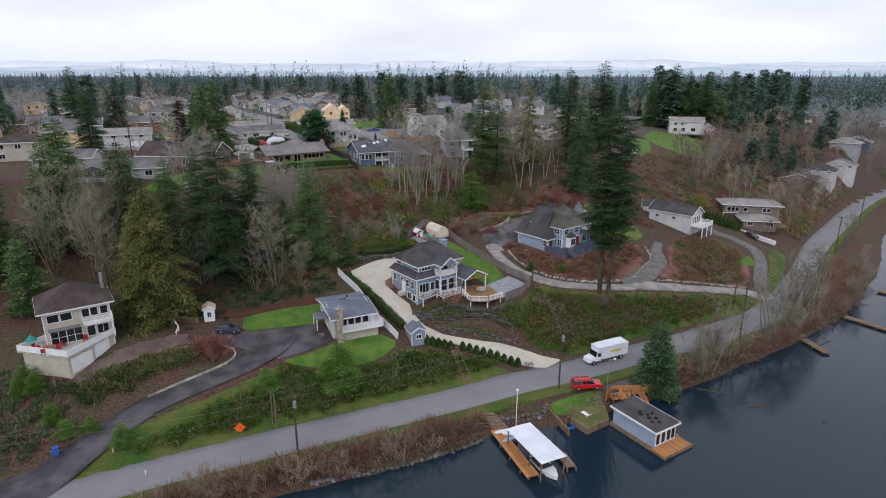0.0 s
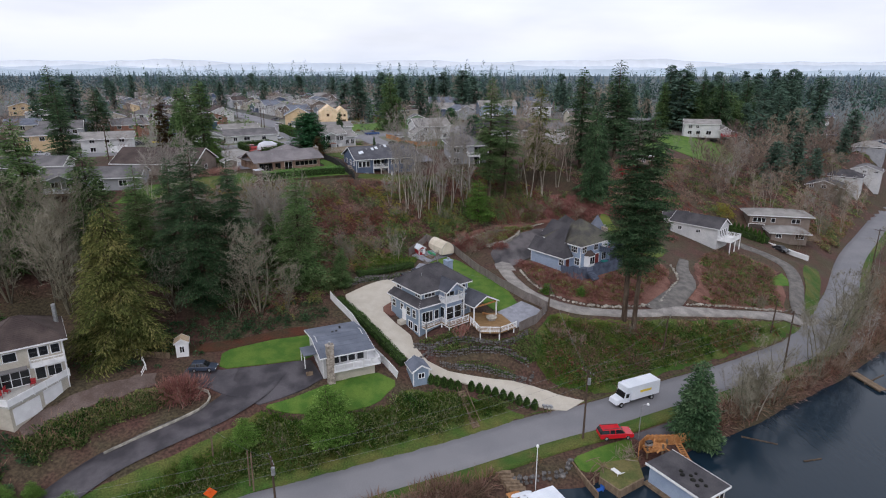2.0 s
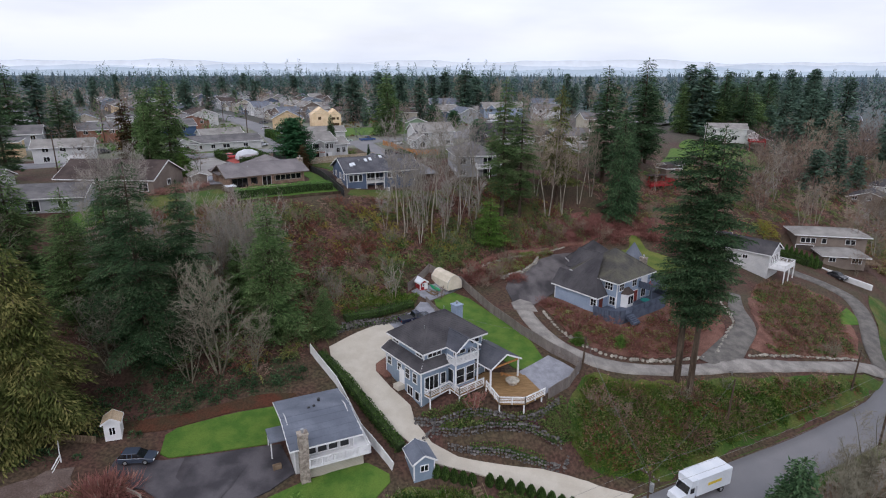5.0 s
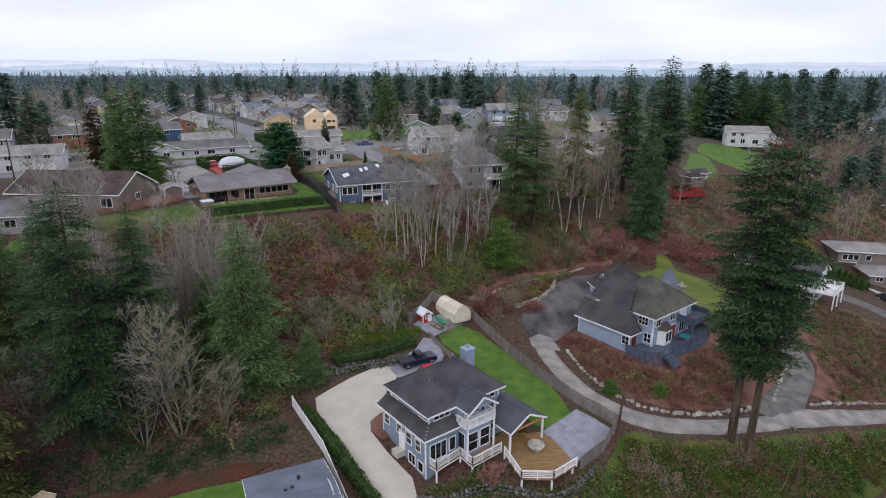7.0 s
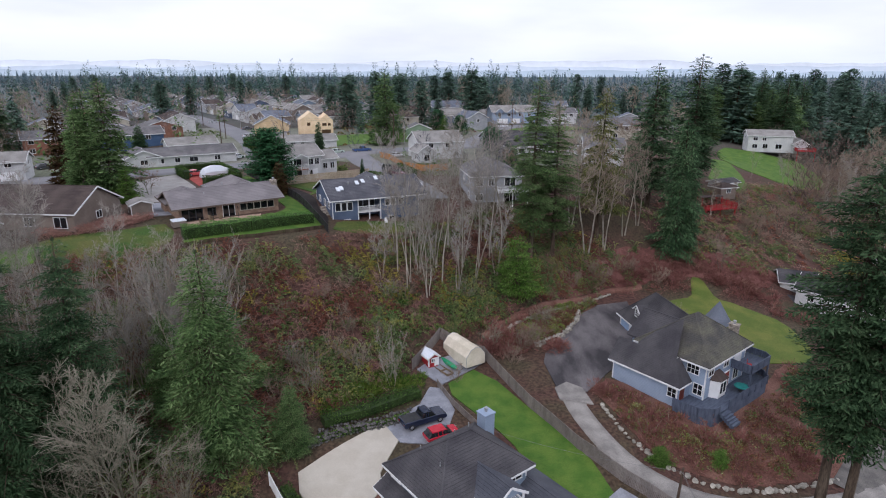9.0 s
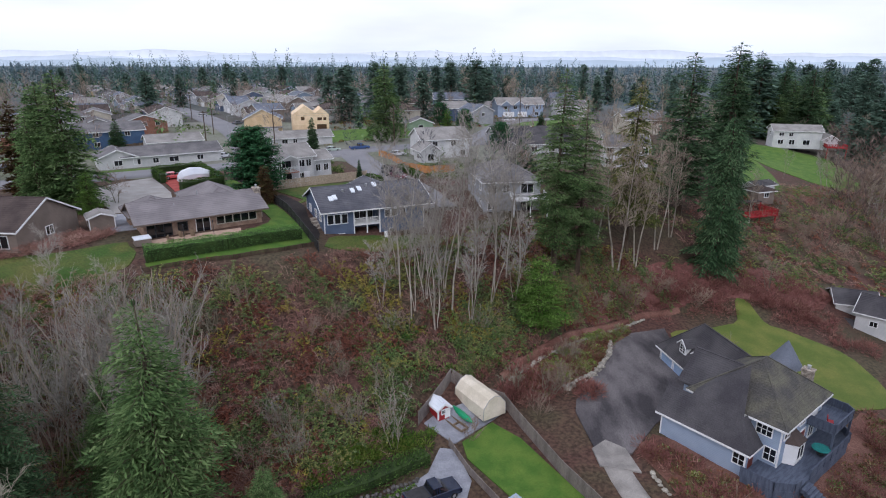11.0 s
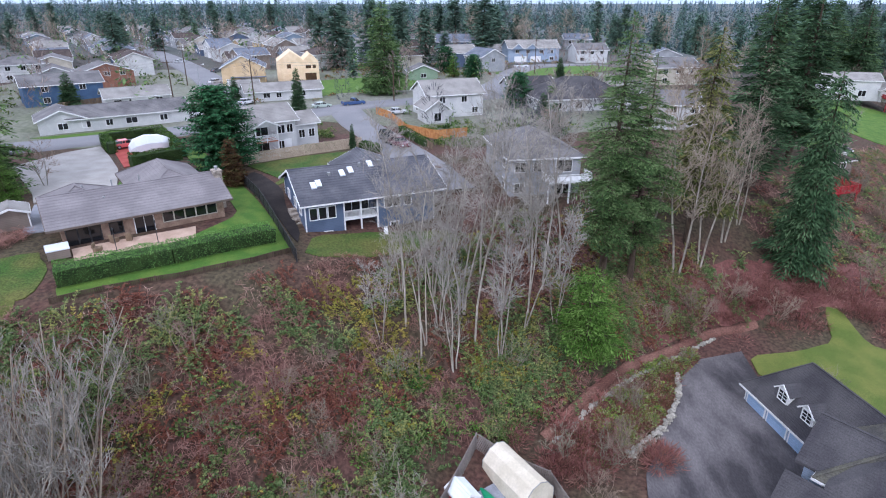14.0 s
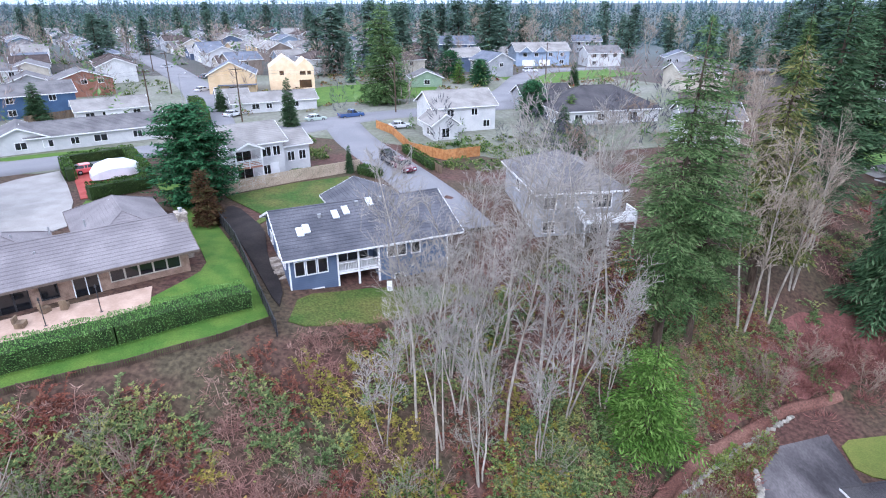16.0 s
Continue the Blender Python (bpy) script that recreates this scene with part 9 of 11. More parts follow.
for a, b in ((0, 1), (1, 2), (2, 3), (4, 5), (0, 6), (6, 7), (5, 0)):
    wire(up[a], up[b], 0.9, (0, 0), -0.3, 0.02), wire(up[a], up[b], 1.0, (0.5, 0.5), -0.9, 0.02)


def lamp(x, y, top, label, mat_, arm=1.2, turn=0):
    z = gz(x, y)
    p = thing("street_lamp", label, "street lamp", (x, y, max(z, LAKE)), turn)
    L = top - max(z, LAKE)
    bm = bmesh.new()
    tube(bm, (0, 0, -0.5), (0, 0, L), 0.07, 0.05, 8)
    if arm:
        tube(bm, (0, 0, L - 0.1), (arm, 0, L + 0.15), 0.04, 0.04, 6)
    part("pole", bm, mat_, p)
    bm = bmesh.new()
    tube(bm, (arm, 0, L), (arm, 0, L + 0.25), 0.22, 0.16, 8)
    part("lamp_head", bm, WHITE, p)


lamp(11.6, 82.0, 8.4, "white pole lamp beside the dock", WHITE, 0.0)
lamp(28.6, 92.0, 8.6, "grey curved lamp post by the road", GALV, 0.9)
lamp(-140, 228, 41, "tall grey street lamp in the suburb", GALV, 1.8), lamp(-66, 252, 41, "tall grey street lamp in the suburb", GALV, 1.8, 60), lamp(-17, 268, 40, "tall grey street lamp in the suburb", GALV, 1.8, 200)
s = thing("road_sign", "orange diamond roadwork sign on a stand", "sign", (-30.4, 77.2, gz(-30.4, 77.2)), 15)
bm = B((-0.6, 0.6, -0.02, 0.02, -0.6, 0.6))
bm.transform(pose(0, 0, 1.25, 0, 45, 0))
part("sign_panel", bm, ORANGE_CLOTH, s)
part("stand", B((-0.03, 0.03, 0.03, 0.08, -0.2, 1.1), (-0.5, 0.5, -0.04, 0.0, 0.0, 0.06)), DARK_METAL, s)
for x, y in ((-46.5, 71.8), (-40.2, 68.0)):
    d = thing("marker_post", "short white roadside marker post", "marker post", (x, y, gz(x, y)))
    part("pole", B((-0.06, 0.06, -0.06, 0.06, -0.2, 1.0)), WHITE, d)
d = thing("recycling_bin", "blue plastic wheeled bin by the driveway", "bin", (-54.0, 71.0, gz(-54, 71)), 30)
part("bin_body", B((-0.35, 0.35, -0.4, 0.4, 0, 1.0)), BLUE_TARP, d)
part("lid", B((-0.38, 0.38, -0.44, 0.42, 1.0, 1.08)), BLUE_TARP, d)
for i in range(3):
    d = thing("mailbox", "grey mailbox at the mouth of the pale driveway", "mailbox", (15.2 + i * 0.55, 98.0 - i * 0.1, gz(15.2, 98)), 20)
    part("post", B((-0.05, 0.05, -0.05, 0.05, -0.2, 1.0)), TIMBER, d)
    part("box", B((-0.2, 0.2, -0.3, 0.3, 1.0, 1.35)), GALV, d)


# ---- vehicles ----
def vehicle(name, label, x, y, turn, c, kind="suv", z=None, group=""):
    L, W = {"suv": (5.2, 1.95), "car": (4.5, 1.8), "pickup": (5.6, 1.95), "small": (4.2, 1.75)}[kind]
    v = thing(name, label, "car" if kind != "pickup" else "pickup truck", (x, y, (gz(x, y) + 0.16) if z is None else z), turn, group)
    body = paint("paint_" + name + "_%d_%d" % (int(c[0] * 99), int(x * 3)), c)
    h = L / 2
    low = {"suv": [(-h, 0.45), (-h, 1.0), (-h + 0.1, 1.08), (h - 1.3, 1.08), (h - 0.15, 0.95), (h, 0.75), (h, 0.4), (h - 0.2, 0.3), (-h + 0.2, 0.3)],
           "car": [(-h, 0.4), (-h, 0.85), (-h + 0.15, 0.92), (h - 1.2, 0.9), (h - 0.15, 0.72), (h, 0.58), (h, 0.35), (h - 0.2, 0.25), (-h + 0.2, 0.25)],
           "pickup": [(-h, 0.5), (-h, 1.05), (-h + 0.1, 1.1), (h - 1.4, 1.1), (h - 0.15, 1.0), (h, 0.8), (h, 0.45), (h - 0.2, 0.35), (-h + 0.2, 0.35)]}[kind if kind != "small" else "car"]
    bm = bmesh.new()
    a, b = [bm.verts.new((px, -W / 2, pz)) for px, pz in low], [bm.verts.new((px, W / 2, pz)) for px, pz in low]
    for i in range(len(low)):
        j = (i + 1) % len(low)
        bm.faces.new((a[i], a[j], b[j], b[i]))
    bm.faces.new(a[::-1]), bm.faces.new(b)
    bmesh.ops.recalc_face_normals(bm, faces=bm.faces[:])
    bmesh.ops.bevel(bm, geom=bm.edges[:], offset=0.05, segments=1, affect="EDGES")
    bd = part("body", bm, body, v)
    x0, x1, x2, x3, zc, zr = {"suv": (-h + 0.05, -h + 0.4, h - 2.1, h - 1.35, 1.06, 1.72), "car": (-h + 0.4, -h + 1.1, h - 2.0, h - 1.2, 0.88, 1.42), "small": (-h + 0.05, -h + 0.6, h - 1.9, h - 1.1, 0.88, 1.46), "pickup": (-0.5, -0.3, h - 2.2, h - 1.45, 1.08, 1.78)}[kind]
    w0, w1 = W / 2 - 0.06, W / 2 - 0.22
    bm = bmesh.new()
    hexa(bm, [(x0, -w0, zc), (x3, -w0, zc), (x3, w0, zc), (x0, w0, zc), (x1, -w1, zr - 0.04), (x2, -w1, zr - 0.04), (x2, w1, zr - 0.04), (x1, w1, zr - 0.04)])
    part("window_band", bm, GLASS, v)
    bm = bmesh.new()
    hexa(bm, [(x1 - 0.06, -w1 - 0.04, zr - 0.06), (x2 + 0.06, -w1 - 0.04, zr - 0.06), (x2 + 0.06, w1 + 0.04, zr - 0.06), (x1 - 0.06, w1 + 0.04, zr - 0.06), (x1, -w1, zr + 0.02), (x2, -w1, zr + 0.02), (x2, w1, zr + 0.02), (x1, w1, zr + 0.02)])
    for px in (x1 + (x2 - x1) * 0.38, x1 + (x2 - x1) * 0.7):
        for s_ in (-1, 1):
            beam(bm, (px, s_ * (w0 + 0.012), zc), (px, s_ * (w1 + 0.03), zr - 0.04), 0.09, 0.05)
    part("roof_panel", bm, body, v)
    if kind == "suv":
        for y_ in (-0.6, 0.6):
            part("roof_rack", B((x1 + 0.2, x2 - 0.1, y_ - 0.03, y_ + 0.03, zr + 0.03, zr + 0.09)), DARK_METAL, v)
    if kind == "pickup":
        part("cargo_bed", B((-h + 0.12, -0.6, -W / 2 + 0.14, W / 2 - 0.14, 1.085, 1.12)), DARK_METAL, v)
    for px in (-h + 0.95, h - 0.95):
        for s_ in (-1, 1):
            bm = bmesh.new()
            tube(bm, (px, s_ * (W / 2 - 0.2), 0.33), (px, s_ * (W / 2 + 0.02), 0.33), 0.34, 0.34, 12)
            wh = part("wheel", bm, RUBBER, v)
            bm = bmesh.new()
            tube(bm, (px, s_ * (W / 2 + 0.02), 0.33), (px, s_ * (W / 2 + 0.035), 0.33), 0.2, 0.18, 10)
            part("rim", bm, GALV, wh)
    for s_ in (-1, 1):
        part("headlight", B((h - 0.06, h + 0.012, s_ * 0.62 - 0.18, s_ * 0.62 + 0.18, low[5][1] - 0.12, low[5][1] + 0.02)), METAL_WHITE, v)
        part("tail_light", B((-h - 0.012, -h + 0.05, s_ * 0.72 - 0.12, s_ * 0.72 + 0.12, 0.68, 0.86)), bpy.data.materials.get("tail_lens") or paint("tail_lens", rgb(150, 20, 22)), v)
    return v


vehicle("sport_utility_car", "bright red sport utility car parked by the road", 24.8, 91.4, 6, rgb(190, 28, 40), "suv", 3.55)
vehicle("hatchback", "dark blue-grey hatchback parked in the court", -38.8, 98.4, 5, rgb(62, 70, 84), "small", gz(-38.8, 98.4) + 0.16)
vehicle("pickup", "dark navy pickup truck parked behind the house", -6.9, 130.3, 28, rgb(26, 36, 58), "pickup")
vehicle("hatchback", "small red car parked beside the pickup", -4.6, 127.6, 28, rgb(188, 26, 48), "small")
for x, y, t, c, k, w in ((-17.6, 211.6, -68, (30, 30, 34), "suv", "black sport utility car parked in the cul-de-sac"), (-15.2, 207.0, -60, (92, 30, 46), "suv", "maroon sport utility car parked in the cul-de-sac"), (-17.6, 238.6, 20, (206, 208, 212), "car", "silver sedan beside the orange fence"),
                         (-29, 250, 30, (60, 84, 128), "pickup", "blue pickup parked along the street"), (-36, 246.5, 35, (176, 190, 180), "car", "pale green car parked along the street"), (-62, 235, 66, (214, 216, 220), "car", "white car on the concrete pad"),
                         (-55.4, 252, 65, (208, 210, 214), "car", "white car by the long street"), (-76, 290, 62, (200, 202, 208), "car", "silver car on the long street"), (-100, 222, 60, (206, 186, 60), "car", "yellow car beside the white house"), (-104, 216, 60, (60, 62, 66), "car", "dark car beside the white house"),
                         (22, 334, 20, (216, 218, 222), "suv", "white van-like car before the gabled house"), (-86, 320, 62, (90, 92, 98), "car", "grey car on the long street"), (-112, 352, 60, (186, 188, 192), "car", "silver car on the long street"), (-120, 190, 40, (190, 192, 196), "car", "silver car near the split-level house")):
    vehicle("parked_car", w, x, y, t, rgb(*c), k, gz(x, y) + 0.14)
vehicle("sport_utility_car", "dark sport utility car parked by the lane's mouth", 84.5, 133.6, 48, rgb(44, 44, 50), "suv", 3.6)
vehicle("sedan", "light car parked beside the retaining wall", 92.8, 172.0, -70, rgb(40, 42, 46), "car", gz(92.8, 172) + 0.1)


def box_truck():
    t = thing("box_truck", "white box truck with a square cargo body", "truck", (30.5, 101.6, 3.58), 205)
    part("cargo_box", B((-4.6, 1.4, -1.22, 1.22, 0.95, 3.4)), METAL_WHITE, t)
    bm = bmesh.new()
    hexa(bm, [(1.55, -1.1, 0.7), (2.9, -1.1, 0.7), (2.9, 1.1, 0.7), (1.55, 1.1, 0.7), (1.55, -1.05, 2.5), (2.35, -1.0, 2.5), (2.35, 1.0, 2.5), (1.55, 1.05, 2.5)])
    part("cab", bm, METAL_WHITE, t)
    bm = bmesh.new()
    hexa(bm, [(2.7, -1.0, 0.55), (4.2, -0.9, 0.55), (4.2, 0.9, 0.55), (2.7, 1.0, 0.55), (2.7, -1.0, 1.5), (4.1, -0.85, 1.3), (4.1, 0.85, 1.3), (2.7, 1.0, 1.5)])
    part("bonnet", bm, METAL_WHITE, t)
    bm = bmesh.new()
    hexa(bm, [(2.74, -0.95, 1.52), (2.8, -0.95, 1.52), (2.8, 0.95, 1.52), (2.74, 0.95, 1.52), (2.4, -0.9, 2.4), (2.46, -0.9, 2.4), (2.46, 0.9, 2.4), (2.4, 0.9, 2.4)])
    part("windscreen", bm, GLASS, t)
    part("overhead_box", B((1.4, 2.3, -1.15, 1.15, 2.5, 3.35)), METAL_WHITE, t)
    part("chassis", B((-4.5, 3.9, -0.5, 0.5, 0.5, 0.93)), DARK_METAL, t)
    for s_ in (-1, 1):
        part("stripe", B((-2.8, -0.4, s_ * 1.225 - 0.01, s_ * 1.225 + 0.01, 2.0, 2.4)), bpy.data.materials.get("yellow_panel") or surf("yellow_panel", rgb(220, 190, 60), rgb(228, 200, 76), 1, 9, 0.5, 0.02), t)
        part("side_window", B((1.75, 2.4, s_ * 1.08 - 0.02, s_ * 1.08 + 0.02, 1.55, 2.25)), GLASS, t)
        for px in (-3.2, 3.2):
            bm = bmesh.new()
            tube(bm, (px, s_ * 0.75, 0.42), (px, s_ * 1.1, 0.42), 0.45, 0.45, 12)
            wh = part("wheel", bm, RUBBER, t)
            bm = bmesh.new()
            tube(bm, (px, s_ * 1.1, 0.42), (px, s_ * 1.12, 0.42), 0.24, 0.22, 10)
            part("rim", bm, GALV, wh)


box_truck()

# covered boat and ornaments on the red court
bt = thing("covered_boat", "boat under a white shrink-wrap cover on the court", "boat", (-56.6, 203.4, gz(-56.6, 203.4) + 0.13), 40)
bm = bmesh.new()
prev = None
for x, w_, z_ in ((-3.4, 0.7, 1.5), (-2.6, 1.25, 2.4), (-0.8, 1.4, 2.9), (1.4, 1.3, 2.7), (2.8, 0.8, 2.1), (3.6, 0.1, 1.6)):
    row = [bm.verts.new(p) for p in ((x, -w_, 0.4), (x, -w_, z_ * 0.6), (x, -w_ * 0.4, z_), (x, w_ * 0.4, z_), (x, w_, z_ * 0.6), (x, w_, 0.4))]
    if prev:
        for i in range(5):
            bm.faces.new((prev[i], prev[i + 1], row[i + 1], row[i]))
    else:
        bm.faces.new(row)
    prev = row
bm.faces.new(prev[::-1])
part("cover", bm, METAL_WHITE, bt)
part("trailer", B((-3, 3, -0.9, 0.9, 0.2, 0.4)), DARK_METAL, bt)
vehicle("sport_car", "pink-red car parked on the court", -62.4, 206.4, 40, rgb(206, 96, 96), "car", gz(-62.4, 206.4) + 0.14)


# ---- fences, hedges, walls ----
def board_fence(label, pts, h, material, name="fence", panel=2.4, kind="boards", cap=None):
    f = thing(name, label, "fence", (0, 0, 0))
    for (ax, ay), (bx, by) in zip(pts, pts[1:]):
        L = math.hypot(bx - ax, by - ay)
        n = max(1, round(L / panel))
        for i in range(n):
            x0, y0, x1, y1 = ax + (bx - ax) * i / n, ay + (by - ay) * i / n, ax + (bx - ax) * (i + 1) / n, ay + (by - ay) * (i + 1) / n
            z0, z1 = gz(x0, y0), gz(x1, y1)
            bm = bmesh.new()
            m = max(2, int(math.hypot(x1 - x0, y1 - y0) / (0.16 if kind == "boards" else 0.3)))
            for k in range(m):
                t0, t1 = k / m + 0.006, (k + 1) / m - 0.006
                za, zb_ = z0 + (z1 - z0) * t0, z0 + (z1 - z0) * t1
                pa, pb = (x0 + (x1 - x0) * t0, y0 + (y1 - y0) * t0), (x0 + (x1 - x0) * t1, y0 + (y1 - y0) * t1)
                beam(bm, (*pa, (za + h) / 2 + za / 2), (*pb, (zb_ + h) / 2 + zb_ / 2), 0.03 + 0.012 * (k % 2), h + 0.1)
            beam(bm, (x0, y0, z0 + h), (x1, y1, z1 + h), 0.09, 0.05)
            part("panel", bm, material, f)
            part("post", B((x0 - 0.06, x0 + 0.06, y0 - 0.06, y0 + 0.06, z0 - 0.4, z0 + h + 0.1)), material, f)
    take_line(spline([(x, y, 0) for x, y in pts]), 0.5)
    return f


GREY_FENCE = surf("grey_fence_boards", rgb(116, 108, 104), rgb(136, 128, 122), 1.2, 14, 0.9, 0.3, stretch=(1, 1, 0.3))
board_fence("weathered grey board fence round the yard", [(-8.6, 140.2), (-4.9, 147.5), (1.4, 144.6), (6.2, 133.4), (10.6, 125.4), (14.6, 120.6), (18.4, 117.0), (16.0, 113.6), (12.4, 110.2)], 1.7, GREY_FENCE)
board_fence("low grey board fence beside the gravel strip", [(-5.2, 137.6), (-3.2, 133.6), (0.2, 128.5)], 0.9, GREY_FENCE)
board_fence("white painted board fence beside the grey house", [(-22.4, 119.8), (-17.2, 112.4), (-12.6, 103.8), (-8.2, 98.6)], 1.5, WHITE)
board_fence("black mesh-covered garden fence on the slope's edge", [(-23.4, 162.6), (-31.4, 178), (-44.2, 199), (-51, 208.4)], 1.5, DARK_METAL)
board_fence("pale tan rendered garden wall behind the slate-blue house", [(-38.6, 195.2), (-30.6, 201.4), (-21.8, 207.4)], 1.7, surf("tan_render", rgb(176, 160, 140), rgb(190, 174, 154), 0.6, 9, 0.85, 0.1), "wall", 4)
board_fence("orange cedar fence round a white house's yard", [(-22.4, 239), (-18.8, 233), (-14.6, 219), (-9.0, 213.6), (-3, 216)], 1.6, NEW_TIMBER)
board_fence("dark low fence along the cul-de-sac", [(-15.2, 219), (-9.4, 205)], 1.2, TIMBER)
board_fence("brown board fence between suburban yards", [(-96, 244), (-84, 262), (-92, 276)], 1.7, TIMBER), board_fence("brown board fence between suburban yards", [(-116, 236), (-132, 262)], 1.7, TIMBER)
board_fence("thin wire garden fence on the forest edge", [(-56, 97.5), (-52, 100.5), (-45, 100.8)], 1.0, TIMBER, panel=3)
for pts in ([(-56.5, 98.4), (-52.5, 100.2), (-49.4, 101.2)], [(-48.8, 99.4), (-47.2, 97.2), (-46.8, 95)]):
    r_ = thing("stair_rail", "white handrail on the garden steps", "railing", (0, 0, 0))
    for (ax, ay), (bx, by) in zip(pts, pts[1:]):
        za, zb_ = gz(ax, ay), gz(bx, by)
        bm = bmesh.new()
        beam(bm, (ax, ay, za + 1.0), (bx, by, zb_ + 1.0), 0.1, 0.1), beam(bm, (ax, ay, za + 0.55), (bx, by, zb_ + 0.55), 0.06, 0.08)
        part("rail", bm, WHITE, r_)
        part("post", B((ax - 0.06, ax + 0.06, ay - 0.06, ay + 0.06, za - 0.3, za + 1.05)), WHITE, r_)


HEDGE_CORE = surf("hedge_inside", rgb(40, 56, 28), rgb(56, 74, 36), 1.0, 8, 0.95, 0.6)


def hedge(label, pts, w, h, material=None, size=0.22, per=420, name="hedge", top=None):
    """A clipped hedge: a dark core under a close coat of leaves."""
    material = material or DARK_HEDGE
    o = thing(name, label, "hedge", (0, 0, 0))
    rng = np.random.default_rng(int(abs(pts[0][0]) * 10 + len(pts)))
    P, O = [], []
    bm = bmesh.new()
    for (ax, ay), (bx, by) in zip(pts, pts[1:]):
        L = math.hypot(bx - ax, by - ay)
        n = max(1, int(L / 2.5))
        d = np.array((bx - ax, by - ay)) / L
        s = np.array((-d[1], d[0]))
        for i in range(n):
            a, b = np.array((ax, ay)) + d * L * i / n, np.array((ax, ay)) + d * L * (i + 1) / n
            beam(bm, (*a, gz(*a) + h * 0.45), (*b, gz(*b) + h * 0.45), w * 0.8, h * 0.86)
        k = int(per * L * (w + 2 * h) / 10)
        t, q = rng.uniform(0, 1, k), rng.uniform(-1, 1, k) * (w + 2 * h) / 2
        side = np.abs(q) > w / 2
        off = np.where(side, np.sign(q) * w / 2, q)
        z = np.where(side, h - (np.abs(q) - w / 2), h)
        xy = np.array((ax, ay)) + d * (t * L)[:, None] + s * off[:, None]
        wob = 0.06 * h * np.sin(t * L * 1.7 + off)
        P.append(np.c_[xy, H(xy[:, 0], xy[:, 1]) + z + wob - 0.08]), O.append(np.c_[s[0] * off / w * side * 2, s[1] * off / w * side * 2, np.where(side, 0.3, 1.0)])
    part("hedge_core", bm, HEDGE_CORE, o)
    v, f = sprays(np.vstack(P), np.vstack(O), np.full(sum(map(len, P)), size) * rng.uniform(0.6, 1.3, sum(map(len, P))), rng, 0.05, 0.7)
    c = new("leaves", soup("leaves", v, f, material))
    c.parent = o
    take_line(spline([(x, y, 0) for x, y in pts]), w / 2)
    return o


hedge("dark clipped hedge along the pale driveway", [(-20.6, 118.6), (-15.2, 111.6), (-10.0, 104.6), (-7.4, 101.4)], 1.1, 1.5)
hedge("green hedge on the terrace above the driveway", [(-18.4, 128.0), (-13.4, 131.2), (-7.6, 135.2)], 1.7, 1.1)
hedge("low yellow-green planted row on the stone terrace", [(-18.6, 125.8), (-13.6, 128.7), (-8.4, 131.4)], 0.7, 0.5, BRIGHT)
FRESH_HEDGE = foliage("fresh_hedge_leaves", [rgb(84, 124, 62), rgb(104, 146, 76), rgb(124, 160, 92)], 0.8)
hedge("wide clipped hedge at the lawn's lower edge", [(-44.0, 154.8), (-35.4, 160.1), (-27.0, 166.9)], 2.5, 1.8, FRESH_HEDGE, 0.12, 1100)
board_fence("low dark timber edging below the hedge", [(-43.0, 151.9), (-33.4, 157.0), (-27.6, 160.7), (-24.2, 164.6)], 0.55, POLE_WOOD)
hedge("tall dark hedge round the red court", [(-67.4, 210.4), (-61.4, 215.6)], 1.3, 2.0), hedge("tall dark hedge round the red court", [(-60.6, 215.2), (-50.0, 200.0)], 1.3, 2.2), hedge("tall dark hedge round the red court", [(-55.4, 193.6), (-50.0, 199.0)], 2.0, 2.0), hedge("tall dark hedge round the red court", [(-67.8, 209.6), (-62.6, 202.2)], 1.2, 2.0)
hedge("clipped hedge along the taupe house's drive", [(82.6, 181), (87.4, 176.4), (91.4, 176.8)], 1.6, 1.8)
hedge("yellow-green ground cover on the stone terrace", [(1.4, 103.8), (6, 103.6), (11.2, 103.0)], 0.9, 0.35, BRIGHT), hedge("purple-leaved low shrubs along the terrace", [(3.4, 105.9), (8, 105.9), (12.8, 105.1)], 0.8, 0.5, foliage("purple_leaves", [rgb(78, 50, 62), rgb(102, 66, 78), rgb(96, 78, 74)], 0.8))
hedge("clipped hedge beside the cul-de-sac", [(-15.6, 219.6), (-10.4, 207.4)], 1.3, 1.2), hedge("clipped green hedge below the balconies", [(-31.4, 203.4), (-25.6, 206.8)], 1.0, 1.1), hedge("clipped hedge by the street corner", [(-57, 240), (-64, 256), (-68, 262)], 2.0, 3.2)
hedge("clipped hedge beside the cul-de-sac wall", [(-21.6, 206), (-18.4, 203.4)], 1.6, 1.3)


def arborvitae(x, y, h, w=0.55):
    o = thing("arborvitae", "small clipped green arborvitae in a row", "shrub", (x, y, gz(x, y)), 0, "arborvitae row")
    for me in ARB:
        c = new(me.name.split(".")[0], me)
        c.parent = o
    o.scale = (w, w, h)


rng0 = np.random.default_rng(3)
_n = 620
_az, _z = rng0.uniform(0, 6.283, _n), rng0.uniform(0.02, 1, _n)
_r = (1 - _z ** 3) * 0.95 + 0.05
_p = np.c_[np.cos(_az) * _r, np.sin(_az) * _r, _z]
_v, _f = sprays(_p, np.c_[np.cos(_az) * 0.6, np.sin(_az) * 0.6, np.ones(_n)], rng0.uniform(0.15, 0.3, _n), rng0, -0.3, 0.7)
_bm = bmesh.new()
tube(_bm, (0, 0, -0.1), (0, 0, 0.75), 0.8, 0.62, 8), tube(_bm, (0, 0, 0.75), (0, 0, 0.96), 0.62, 0.1, 8)
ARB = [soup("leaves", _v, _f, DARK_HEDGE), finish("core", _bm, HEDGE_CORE)]
